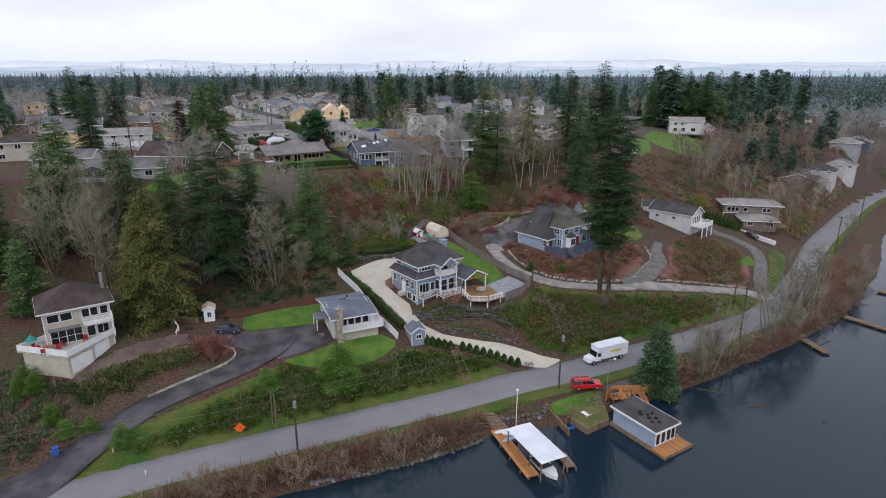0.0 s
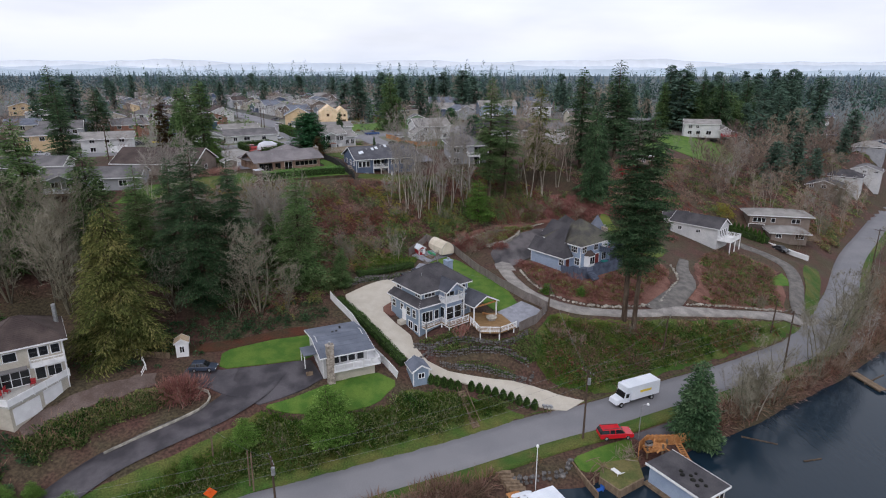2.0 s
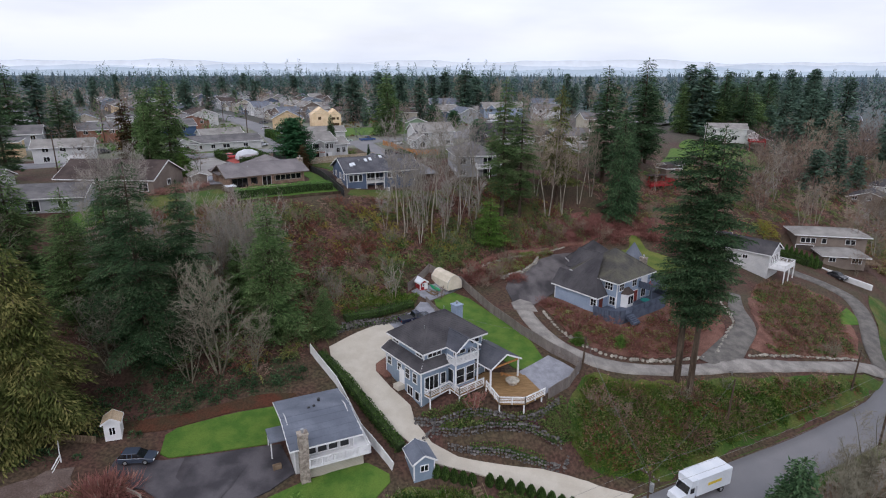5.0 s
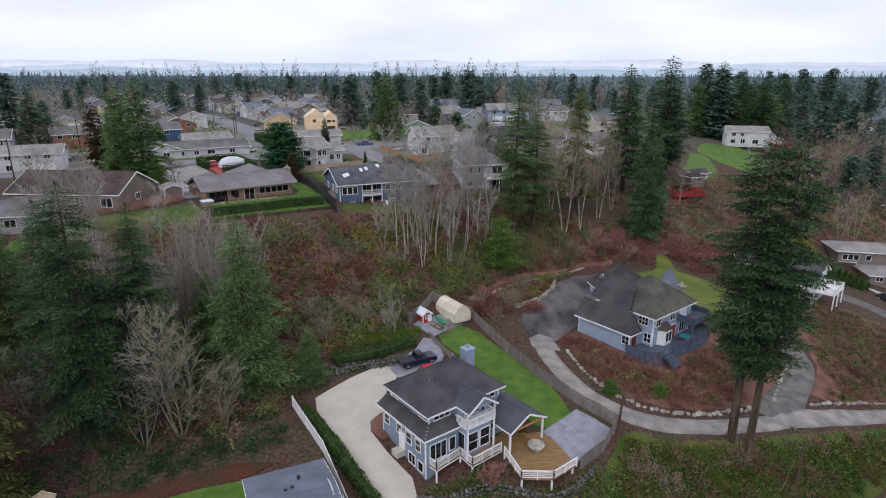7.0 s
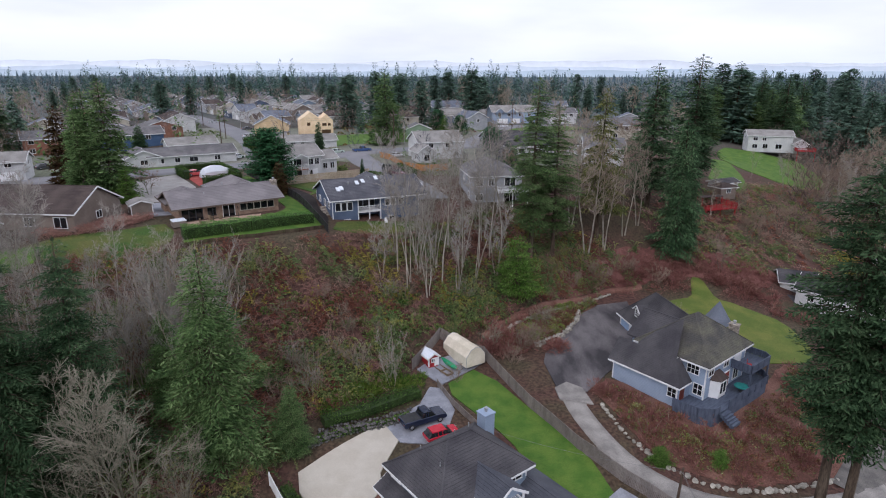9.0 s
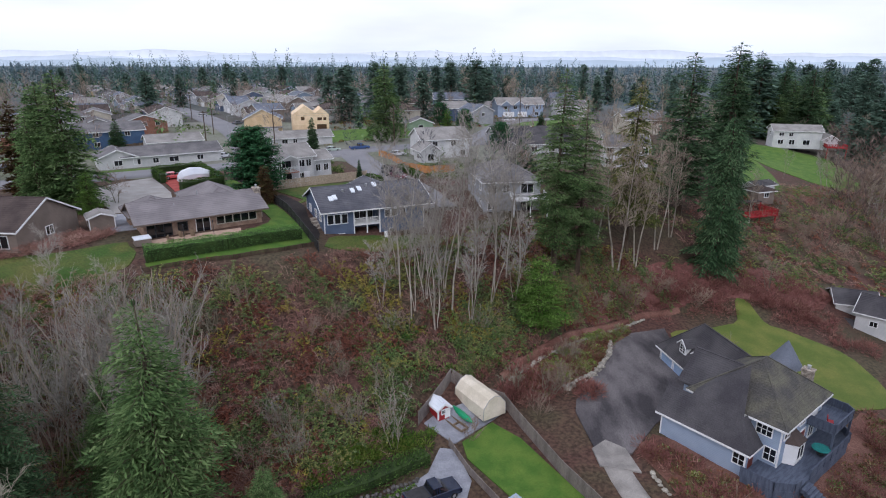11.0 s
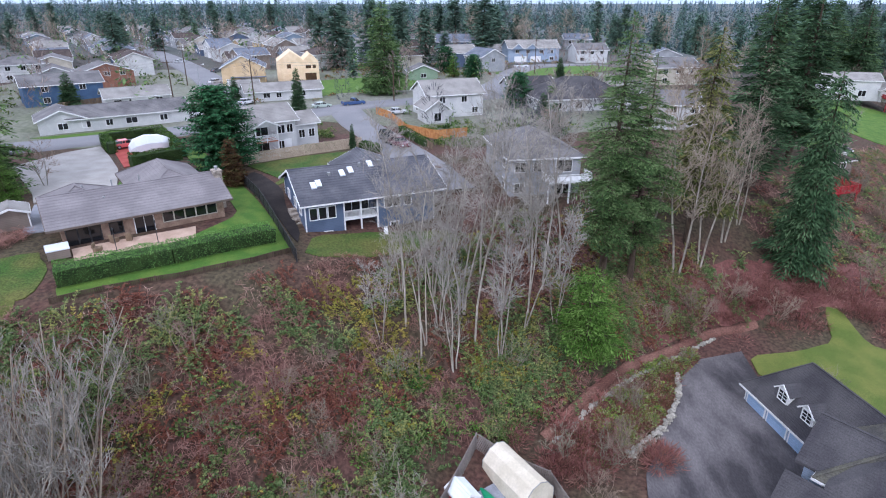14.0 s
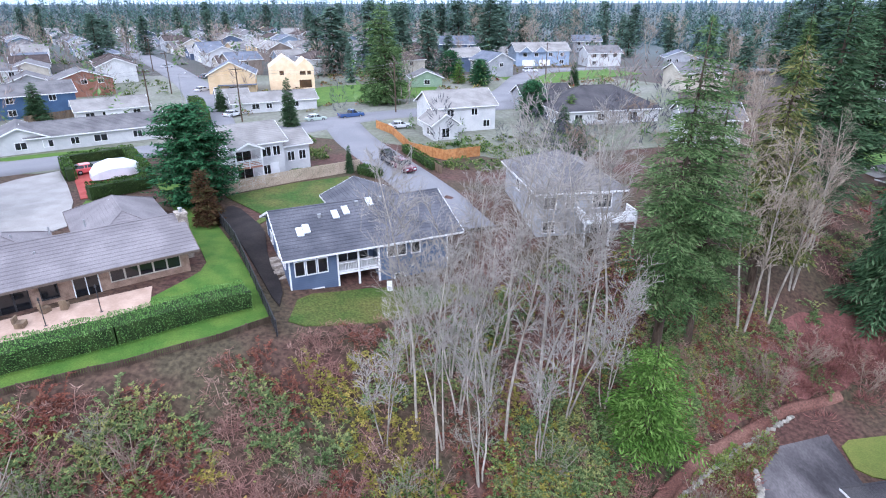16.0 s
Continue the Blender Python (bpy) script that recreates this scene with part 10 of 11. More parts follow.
for i in range(9):
    t = i / 8
    arborvitae(3.6 + 10.2 * t, 99.1 - 0.6 * t, 1.5)
for i in range(5):
    arborvitae(-3.0 + 1.1 * i, 98.9 - 0.05 * i, 1.5)
for i in range(9):
    arborvitae(82.4 + i * 0.85, 181.4 - i * 0.75, 2.9, 0.6)

ROCKS = []
for k in range(6):
    bm = bmesh.new()
    bmesh.ops.create_icosphere(bm, subdivisions=1, radius=0.5)
    rr = random.Random(k)
    for v in bm.verts:
        v.co *= rr.uniform(0.75, 1.15)
        v.co.z *= 0.75
    ROCKS.append((bm, rr))
ROCK_ME = [finish("rock", b, ROCK) for b, _ in ROCKS]
PALE_ME = []
for m in ROCK_ME:
    c = m.copy()
    c.materials[0] = PALE_ROCK
    PALE_ME.append(c)


def rock_wall(label, pts, size, rows=1, pale=False, step=None, spread=0.15, rise=0.0):
    w_ = thing("rock_wall", label, "rock wall", (0, 0, 0))
    rr = random.Random(int(pts[0][0] * 31))
    line_ = spline([(x, y, 0) for x, y in pts], step or size * 0.85)
    for p in line_:
        for k in range(rows):
            s_ = size * rr.uniform(0.65, 1.25)
            x, y = p[0] + rr.uniform(-spread, spread), p[1] + rr.uniform(-spread, spread) + 0.25 * k * size
            o = new("rock", rr.choice(PALE_ME if pale else ROCK_ME))
            o.parent = w_
            o.matrix_basis = Matrix.LocRotScale((x, y, gz(x, y) + 0.18 * s_ + k * size * 0.62 + rise), Euler((rr.uniform(0, 0.6), rr.uniform(0, 0.6), rr.uniform(0, 6))), (s_, s_ * rr.uniform(0.8, 1.2), s_ * rr.uniform(0.8, 1.1)))
    return w_


rock_wall("stacked grey rock wall above the pale driveway", [(-20.2, 124.2), (-14.8, 127.6), (-8.6, 130.6)], 0.5, 3, False, 0.42, 0.1)
rock_wall("upper tier of grey stacked rock", [(-18.6, 126.8), (-13.6, 129.6), (-8.4, 132.2)], 0.46, 2, False, 0.42, 0.1)
rock_wall("grey rock retaining wall below the timber deck", [(-5.8, 106.2), (-2.4, 106.4), (1.6, 107.2), (5.2, 106.6), (9.6, 106.4), (13.8, 109.8)], 0.5, 3, False, 0.42, 0.08)
rock_wall("grey rock terrace wall on the garden slope", [(-3.4, 105.0), (2.5, 105.2), (8, 105.4), (13.4, 104.8)], 0.48, 3, False, 0.4, 0.08), rock_wall("grey rock steps climbing through the terraces", [(-4.6, 103.6), (-3.6, 105.0), (-2.8, 106.4)], 0.5, 2)
rock_wall("lower grey rock terrace wall by the driveway", [(-1.4, 103.4), (2, 103.1), (6, 102.95), (12.8, 102.6), (14.2, 103.6)], 0.46, 3, False, 0.38, 0.08)
rock_wall("pale boulder edging along the gravel lane", [(22.6, 121.4), (27, 120.9), (33, 122.2), (40.2, 124.6)], 0.85, 1, True)
rock_wall("pale boulder edging round the shrub bed", [(15.4, 133.6), (16.8, 128.2), (19.2, 124.2), (22.4, 121.6)], 0.7, 1, True)
rock_wall("pale boulder edging along the gravel lane", [(48.8, 126.4), (58, 129.6), (66, 131.6), (72.4, 133.8)], 0.75, 1, True)
rock_wall("pale boulder edging along the gravel spur", [(42.6, 125.6), (46.4, 130.6), (50, 136), (51, 143)], 0.6, 1, True)
rock_wall("line of pale stones beside the forecourt", [(9.4, 147.9), (13.4, 151.2), (15.8, 154.2), (17.4, 157.2), (18.4, 160)], 0.6, 2, True, 0.32)
rock_wall("line of mossy stones along the bank path", [(2.6, 149.2), (8.8, 155.2), (14.4, 160.2), (20.2, 164.4), (25.4, 167.4)], 0.6, 1, True, 0.4, 0.15, 0.1)
rock_wall("dark riprap boulders at the water's edge", [(8.8, 82.4), (12, 83.2), (15.6, 84.2), (17.2, 86)], 0.9, 2)
rock_wall("dark boulders along the lake shore", [(-18, 68.6), (-8, 71.8), (0, 75.4), (6, 78.8)], 0.8, 1)
bs = thing("garden_steps", "weathered timber steps down the grassy bank", "stairs", (0, 0, 0))
for k in range(16):
    t = k / 15
    x, y = 1.9 + 2.2 * t, 98.2 - 4.8 * t
    bm = B((-0.6, 0.6, -0.16, 0.16, -0.2, 0.04))
    bm.transform(pose(x, y, gz(x, y) + 0.2, 0, 0, -65 + 90))
    part("step", bm, TIMBER, bs)
for o_ in (-0.65, 0.65):
    bm = bmesh.new()
    beam(bm, (1.9 + o_, 98.2, gz(1.9, 98.2) + 1.1), (4.1 + o_, 93.4, gz(4.1, 93.4) + 1.1), 0.08, 0.1)
    part("handrail", bm, TIMBER, bs)
cb = thing("retaining_curb", "low pale concrete curb inside the driveway's bend", "curb", (0, 0, 0))
lc = spline([(-46, 81.8, 0), (-41.6, 85.2, 0), (-37.6, 88.4, 0), (-35.6, 91.2, 0), (-36.4, 93.6, 0), (-39.6, 94.6, 0)])
for a, b in zip(lc, lc[1:]):
    bm = bmesh.new()
    beam(bm, (a[0], a[1], gz(a[0], a[1]) + 0.22), (b[0], b[1], gz(b[0], b[1]) + 0.22), 0.2, 0.4)
    part("curb_stone", bm, PALE_ROCK, cb)
# ---- planting: single trees where they stand ----
fir_near.plant(-28.0, 122.4, 0.97, 20, wide=1.18)
fir_great.plant(-44.0, 114.6, 0.99, 140), fir_great.plant(-39.6, 119.0, 0.84, 250, wide=0.95), fir_great.plant(-50.4, 119.6, 0.8, 40, wide=1.0)
for x, y, s, t, w in ((-20.8, 124.2, 0.36, 75, 1.3), (-57.5, 122, 0.86, 80, 1.15), (-35, 127.5, 0.5, 20, 1.2)):
    fir_near.plant(x, y, s, t, wide=w)
for x, y, s, t, w in ((-80, 119, 0.95, 200, 1.2), (-87, 110, 0.9, 250, 1.2), (-90, 98, 0.8, 115, 1.3), (-69, 126, 0.85, 133, 1.2), (-84, 130, 0.9, 99, 1.2), (-76, 101, 0.6, 30, 1.3)):
    fir_full.plant(x, y, s, t, wide=w)
cedar_olive.plant(-52.6, 101.4, 1.0, 0, wide=1.12), cedar_olive.plant(-57.5, 107.5, 0.78, 80, "smaller olive-green cedar behind the cream house", wide=1.1)
for x, y, s, t in ((-34.2, 114.2, 1.12, 40), (-37.8, 112.4, 0.72, 260), (-29.6, 115.4, 0.62, 150), (-48.6, 112.8, 0.85, 90), (-66.5, 111, 1.2, 10), (-70.5, 113.5, 1.3, 200), (-74.5, 117, 1.3, 330), (-71, 119.5, 1.25, 100), (-77.5, 112, 1.1, 45)):
    maple.plant(x, y, s, t)
fir_old.plant(33.1, 117.4, 0.96, 30, wide=0.95), fir_old.plant(34.4, 115.7, 0.99, 200, wide=0.86)
small_fir.plant(37.4, 92.8, 0.98, 0, "dark green conifer leaning over the lake shore", wide=1.05)
cedar_bright.plant(8.2, 160.0, 1.05, 0, wide=1.3)
fir_layered.plant(11.0, 168.4, 0.97, 0, wide=1.0), fir_layered.plant(15.6, 171.6, 0.86, 120, wide=0.95)
fir_olive.plant(25.6, 179.6, 1.0, 0, wide=1.1), fir_thin.plant(40.4, 178.4, 0.98, 0, wide=1.05), fir_thin.plant(44.5, 184, 0.7, 60, wide=1.1)
for x, y, s, t, w in ((41.0, 196.8, 0.95, 90, 1.35), (55.2, 210.5, 0.98, 200, 1.35), (60, 220, 0.8, 50, 1.3)):
    fir_tall.plant(x, y, s, t, wide=w)
for x, y, s, t in ((22.6, 174.6, 1.1, 0), (26.4, 176.6, 0.95, 90), (31.5, 181.5, 0.95, 200), (20.6, 180.5, 1.08, 300), (35.5, 186, 0.8, 20), (56.5, 199, 0.55, 40), (97.6, 217, 0.85, 80)):
    tall_bare.plant(x, y, s, t)
for x, y, s, t in ((49, 176, 0.6, 0), (46.5, 189, 0.8, 40), (62, 192, 0.6, 90), (72, 198, 0.7, 120), (66, 205, 0.6, 200), (104, 232, 1.0, 80), (110, 226, 0.95, 180), (118, 236, 1.0, 300), (94, 210, 0.8, 30), (101, 222, 1.0, 250), (112, 216, 0.9, 10), (88, 203, 0.7, 310), (122, 226, 0.9, 70), (106, 242, 0.9, 200), (99, 228, 0.9, 140), (92, 222, 0.75, 20), (116, 244, 0.95, 160)):
    brown_bare.plant(x, y, s, t, "leafless brown tree on the eastern slope")
for x, y, s, t, w in ((-67.2, 179.4, 0.94, 10, 1.0), (-72.4, 183, 0.86, 150, 1.0), (-76.8, 188, 0.84, 250, 1.0), (-71.4, 177.6, 0.7, 80, 1.0)):
    fir_full.plant(x, y, s, t, "dark fir in a group behind the long house", wide=w)
red_fir.plant(-82.6, 190.4, 0.95, 0, wide=1.1), red_fir.plant(-36.6, 184.4, 0.38, 0, "small russet conifer by the black fence", wide=1.5)
cypress.plant(-41.0, 192.6, 1.14, 0), cypress.plant(10.5, 251, 0.72, 40, "round dark evergreen shrub beside the roofs"), cypress.plant(2.5, 302, 0.7, 90, "round dark evergreen shrub by the street"), cypress.plant(-6, 320, 0.8, 60, "round dark evergreen shrub by the street")
cedar_bright.plant(-62.8, 176.8, 0.7, 60, "bright green small conifer by the drive"), brown_bare.plant(-62.6, 184.0, 0.55, 0, "dusky brown bare tree by the concrete drive"), cedar_bright.plant(17.6, 243, 0.62, 20, "small bright green conifer by the dark roof"), cedar_bright.plant(-3.4, 306, 0.75, 20, "bright green conifer near the green house")
small_fir.plant(-39.8, 239.7, 0.72, 20, "narrow weeping conifer at the street corner", wide=0.7), small_fir.plant(-95, 247, 0.6, 20, "grey-green conifer before the blue house", wide=1.2), small_fir.plant(-59.5, 257, 0.45, 0, "dark green conifer in a yard"), small_fir.plant(-23.2, 206, 0.32, 0, "narrow dark conifer in a yard", wide=0.6), small_fir.plant(30, 300, 0.5, 0, "blue-green conifer in a yard")
fir_full.plant(-23.2, 262.7 + 6, 1.0, 40, "single tall fir on the vacant lot", wide=1.25)
fir_tall.plant(-139, 229, 0.82, 40, wide=1.5), fir_tall.plant(-128, 236, 0.6, 200, wide=1.4), fir_tall.plant(-160, 215, 0.7, 100, wide=1.4), fir_tall.plant(-100, 170, 0.62, 100, wide=1.4)

# slender alders on the bluff
ra = random.Random(21)
for x, y, h_ in ((-10.0, 154.4, 0.86), (-9.3, 155.6, 0.8), (-6.6, 153.9, 0.84), (-11.6, 157.6, 0.9), (-8.2, 158.8, 0.95), (-4.6, 157.2, 0.98), (-5.6, 161.2, 1.05), (-2.2, 156.4, 0.85), (-1.4, 162.8, 1.05), (0.7, 160.4, 0.95), (1.6, 162.2, 1.0), (-8.8, 162.4, 1.05), (-12.4, 161.6, 0.8), (3.6, 165.6, 1.0), (6.0, 168.2, 0.95), (-3.6, 166.4, 1.05), (4.4, 161.8, 0.7), (-14, 155.2, 0.62), (2.8, 169.4, 0.85), (-6.8, 166.8, 0.85)):
    ra.choice((alder, alder, alder_b, alder_c)).plant(x, y, h_ * ra.uniform(0.93, 1.05), ra.uniform(0, 360))
for i in range(30):
    x = ra.uniform(-58, -32)
    y = 134 + 0.3 * (x + 40) + ra.uniform(-6, 4)
    sapling.plant(x, y, ra.uniform(0.85, 1.4), ra.uniform(0, 360), "clump of pale leafless saplings on the bluff")
for i in range(13):
    sapling.plant(ra.uniform(-42, -31), ra.uniform(127.5, 135.5), ra.uniform(1.15, 1.5), ra.uniform(0, 360), "clump of pale leafless saplings on the bluff")
for i in range(18):
    x = ra.uniform(-64, -38)
    alder.plant(x, 138 + 0.1 * (x + 45) + ra.uniform(-7, 4), ra.uniform(0.58, 0.8), ra.uniform(0, 360), "thin leafless alder on the bluff's edge")
for i in range(9):
    x, y = ra.uniform(-24, -8), ra.uniform(128, 141)
    if free(np.array(x), np.array(y)):
        sapling.plant(x, y, ra.uniform(0.34, 0.62), ra.uniform(0, 360), "thin leafless saplings in the brambles")
for i in range(96):
    x = ra.uniform(-46, 36)
    y = 150 + 0.42 * max(x, -22) + ra.uniform(-12, 12)
    if free(np.array(x), np.array(y)):
        ra.choice((shrub_tree, grey_shrub)).plant(x, y, ra.uniform(0.55, 1.05), ra.uniform(0, 360))
for i in range(40):
    x = ra.uniform(46, 100)
    y = 188 + 0.62 * (x - 50) + ra.uniform(-12, 12)
    if free(np.array(x), np.array(y)):
        ra.choice((shrub_tree, grey_shrub, shrub_tree)).plant(x, y, ra.uniform(0.5, 0.95), ra.uniform(0, 360))
for i in range(24):
    x = ra.uniform(18, 72)
    y = 106 + 0.46 * (x - 18) + ra.uniform(1, 6)
    if free(np.array(x), np.array(y)):
        ra.choice((shrub_tree, grey_shrub)).plant(x, y, ra.uniform(0.35, 0.7), ra.uniform(0, 360), "leafless bush on the grassy slope")
for x, y, s in ((19.5, 128.5, 0.8), (26.2, 127.6, 0.9), (22.4, 130.2, 0.7), (2.2, 107.9, 0.75), (30.6, 128.4, 0.6), (3.4, 151.2, 0.7), (36, 133, 0.6), (2.0, 108.4, 0.9), (-38.6, 91, 1.15), (-41, 92.6, 0.9)):
    red_shrub.plant(x, y, s, ra.uniform(0, 360))
for i in range(15):
    red_shrub.plant(ra.uniform(2, 12), 147 + ra.uniform(0, 6) + 0.4 * i * 0.5, ra.uniform(0.35, 0.6), ra.uniform(0, 360))
# shore: bare willows and alders over the water
for i in range(26):
    t = ra.uniform(0.0, 1.0)
    x = -58 + 62 * t
    y = float(np.interp(x, [p[0] for p in SHORE], [p[1] for p in SHORE])) + ra.uniform(0.6, 3.2)
    shrub_tree.plant(x, y, ra.uniform(0.7, 1.25), ra.uniform(0, 360), "leafless brown willow on the lake bank")
for i in range(36):
    x = 40 + 75 * ra.random()
    y = float(np.interp(x, [p[0] for p in SHORE], [p[1] for p in SHORE])) + ra.uniform(0.3, 3.5)
    k = ra.random()
    if k < 0.6:
        shrub_tree.plant(x, y, ra.uniform(0.6, 1.1), ra.uniform(0, 360), "leafless brown willow on the lake bank")
    else:
        ra.choice((alder_b, maple)).plant(x, y, ra.uniform(0.4, 0.6), ra.uniform(0, 360), "bare grey tree leaning over the lake")
maple.plant(80.5, 125.4, 1.05, 60, "bare grey tree leaning over the lake"), maple.plant(85.5, 129.6, 0.95, 160, "bare grey tree leaning over the lake"), maple.plant(66.5, 110.4, 0.95, 260, "bare grey tree leaning over the lake"), maple.plant(54.5, 102.6, 0.85, 20, "bare grey tree leaning over the lake"), maple.plant(72.5, 116.2, 1.0, 120, "bare grey tree leaning over the lake"), maple.plant(49, 98.6, 0.7, 250, "bare grey tree leaning over the lake")
for x, y, s in ((104, 186, 0.75), (108, 192, 0.8), (112, 198, 0.7), (118, 204, 0.8), (134, 222, 0.7), (140, 226, 0.8), (147, 229, 0.6), (156, 240, 0.6), (126, 212, 0.7), (100, 176, 0.55)):
    brown_bare.plant(x, y, s, ra.uniform(0, 360), "leafless brown tree above the lake road")
for i in range(34):
    x = 110 + 110 * ra.random()
    y = float(np.interp(x, [p[0] for p in ROAD], [p[1] for p in ROAD])) + ra.choice((-9, 8, 12, 16, 22, 28)) + ra.uniform(-2, 2)
    if free(np.array(x), np.array(y)):
        ra.choice((tall_bare, maple, alder_b)).plant(x, y, ra.uniform(0.5, 0.75), ra.uniform(0, 360), "leafless grey-brown tree beside the lake road")
alder_c.plant(96.8, 211.7, 0.95, 30, "pale-barked leafless tree on the eastern slope")
for i in range(22):
    x, y = ra.uniform(84, 135), ra.uniform(196, 246)
    if free(np.array(x), np.array(y)):
        ra.choice((tall_bare, alder_b)).plant(x, y, ra.uniform(0.4, 0.65), ra.uniform(0, 360), "leafless grey-brown tree on the eastern slope")

# conifers and bare trees among and behind the houses
spots = []


def wood(poly, n, kinds, smin, smax, gap, label=""):
    xs, ys = [p[0] for p in poly], [p[1] for p in poly]
    k = tries = 0
    while k < n and tries < 4000:
        tries += 1
        x, y = ra.uniform(min(xs), max(xs)), ra.uniform(min(ys), max(ys))
        if not inside(poly, np.array(x), np.array(y)) or (y < 420 and not free(np.array(x), np.array(y))) or any((x - a) ** 2 + (y - b) ** 2 < gap * gap for a, b in spots):
            continue
        spots.append((x, y))
        ra.choice(kinds).plant(x, y, ra.uniform(smin * 0.75, smax), ra.uniform(0, 360), label, wide=ra.uniform(1.0, 1.7))
        k += 1


wood([(196, 470), (236, 430), (300, 500), (310, 600), (250, 600)], 20, (far_fir, far_fir_b, far_fir), 0.95, 1.35, 9)
wood([(104, 322), (116, 314), (136, 316), (150, 336), (196, 400), (140, 392)], 36, (fir_full, fir_tall, far_fir_b), 1.0, 1.2, 5)
wood([(146, 300), (190, 330), (240, 400), (214, 420), (160, 350)], 16, (far_fir, far_fir_b, brown_bare), 0.85, 1.3, 7)
wood([(50, 226), (62, 230), (76, 268), (70, 290), (56, 268)], 9, (far_fir, tall_bare, brown_bare, tall_bare), 0.6, 0.9, 6)
wood([(134, 262), (170, 290), (215, 330), (156, 318)], 16, (far_fir, far_fir_b, tall_bare, brown_bare), 0.7, 1.1, 6)
wood([(118, 226), (140, 226), (170, 262), (215, 300), (200, 322), (140, 284)], 30, (far_fir, tall_bare, brown_bare, brown_bare), 0.6, 0.9, 5)
wood([(-10, 205), (36, 205), (46, 236), (30, 240), (8, 236)], 7, (tall_bare, brown_bare, small_fir), 0.4, 0.6, 5)
wood([(-45, 306), (-20, 312), (-10, 345), (60, 374), (60, 440), (-70, 420)], 40, (far_fir, far_fir_b, tall_bare, tall_bare), 0.6, 1.0, 8)
wood([(-260, 290), (-90, 330), (-70, 420), (-110, 620), (-330, 560)], 44, (far_fir, far_fir_b, tall_bare, brown_bare), 0.45, 0.9, 12)
wood([(-260, 120), (-150, 140), (-110, 190), (-140, 280), (-260, 300)], 26, (far_fir, far_fir_b, brown_bare), 0.5, 0.95, 9)
wood([(-110, 112), (-92, 104), (-92, 138), (-120, 134)], 8, (fir_full, maple), 0.6, 0.85, 5)
wood([(60, 380), (196, 400), (240, 480), (80, 560)], 34, (far_fir, far_fir_b, tall_bare, tall_bare), 0.7, 1.05, 9)

# ---- scrub and shrubs ----
BRUSH = foliage("bare_brown_brush", [rgb(112, 86, 76), rgb(134, 104, 92), rgb(120, 104, 84), rgb(142, 116, 104), rgb(126, 88, 78)], 0.2, 0.35)
PALE_BRUSH = foliage("pale_bare_twigs", [rgb(150, 140, 130), rgb(168, 158, 148), rgb(140, 128, 116)], 0.2, 0.3)
BRAMBLE_GREEN = foliage("bramble_leaves_green", [rgb(76, 96, 58), rgb(98, 118, 74), rgb(116, 130, 84), rgb(142, 140, 82)], 0.3, 0.35)
BRAMBLE_RUST = foliage("bramble_leaves_rust", [rgb(124, 76, 64), rgb(140, 88, 70), rgb(118, 80, 72), rgb(148, 106, 78)], 0.35, 0.35)
BRAMBLE_GOLD = foliage("bramble_leaves_gold", [rgb(150, 140, 64), rgb(132, 132, 62), rgb(164, 146, 78)], 0.4, 0.3)
BROWN_CANES = foliage("bare_bramble_canes", [rgb(146, 104, 96), rgb(164, 126, 116), rgb(138, 106, 94), rgb(176, 148, 134)], 0.25, 0.35)
LOW_BLUFF = [(-30, 113.5), (-21, 123.5), (-16, 132), (-9.5, 142), (-3, 148.5), (2, 150), (8, 155.5), (15, 162.5), (24, 169), (30, 176), (14, 182), (3, 176), (-6, 170.8), (-16, 166), (-24, 160.6), (-42, 150.4), (-58, 148), (-58, 128), (-44, 122)]
EAST_SLOPE = [(40, 176), (58, 177), (76, 193), (100, 204), (118, 236), (112, 244), (96, 240), (90, 236), (66, 213), (48, 203), (34, 192)]
bramble("bramble_thicket", LOW_BLUFF, 620, BROWN_CANES, "tangle of bare red-brown bramble canes over the bluff", 8, 101, 10, 0.5, (0.9, 2.0), -1, 0.0, 0.09)
bramble("green_brambles", LOW_BLUFF, 720, BRAMBLE_GREEN, "grey-green bramble leaves on arching canes", 10, 102, 8, 0.24, (0.9, 2.2), 0.04, 11.0)
bramble("rust_brambles", LOW_BLUFF, 480, BRAMBLE_RUST, "rust-red bramble leaves and dead fern on the bluff", 12, 103, 8, 0.2, (0.8, 1.8), -0.04, 37.0)
bramble("golden_brambles", LOW_BLUFF, 130, BRAMBLE_GOLD, "yellowing bramble leaves on the bluff", 7, 104, 8, 0.24, (0.7, 1.6), 0.12, 71.0)
bramble("golden_brambles", [(-22, 160), (-4, 168.6), (6, 160), (-4, 150), (-16, 152)], 70, BRAMBLE_GOLD, "yellow-green weeds below the slate-blue house", 8, 114, 8, 0.24, (0.7, 1.5), -0.1, 71.0)
bramble("bramble_thicket", [(-66, 152), (-58, 156), (-52, 162), (-58, 172), (-62, 170), (-66, 160)], 60, BROWN_CANES, "bare brown brush beside the weathered shed", 8, 111, 9, 0.6, (0.9, 2.0), -1, 0.0, 0.08)
bramble("bramble_thicket", EAST_SLOPE, 280, BROWN_CANES, "tangle of bare brown canes on the eastern slope", 5, 105, 8, 0.75, (1.0, 2.4), -1, 0.0, 0.08)
ROAD_SLOPE = [(60, 178), (76, 178), (92, 186), (104, 178), (98, 166), (112, 180), (132, 206), (160, 236), (178, 258), (196, 278), (200, 300), (170, 276), (140, 252), (116, 236), (100, 206), (78, 193)]
bramble("bramble_thicket", ROAD_SLOPE, 260, BROWN_CANES, "bare brown brush on the slope above the lake road", 6, 121, 7, 0.6, (1.0, 2.4), -1, 0.0, 0.08)
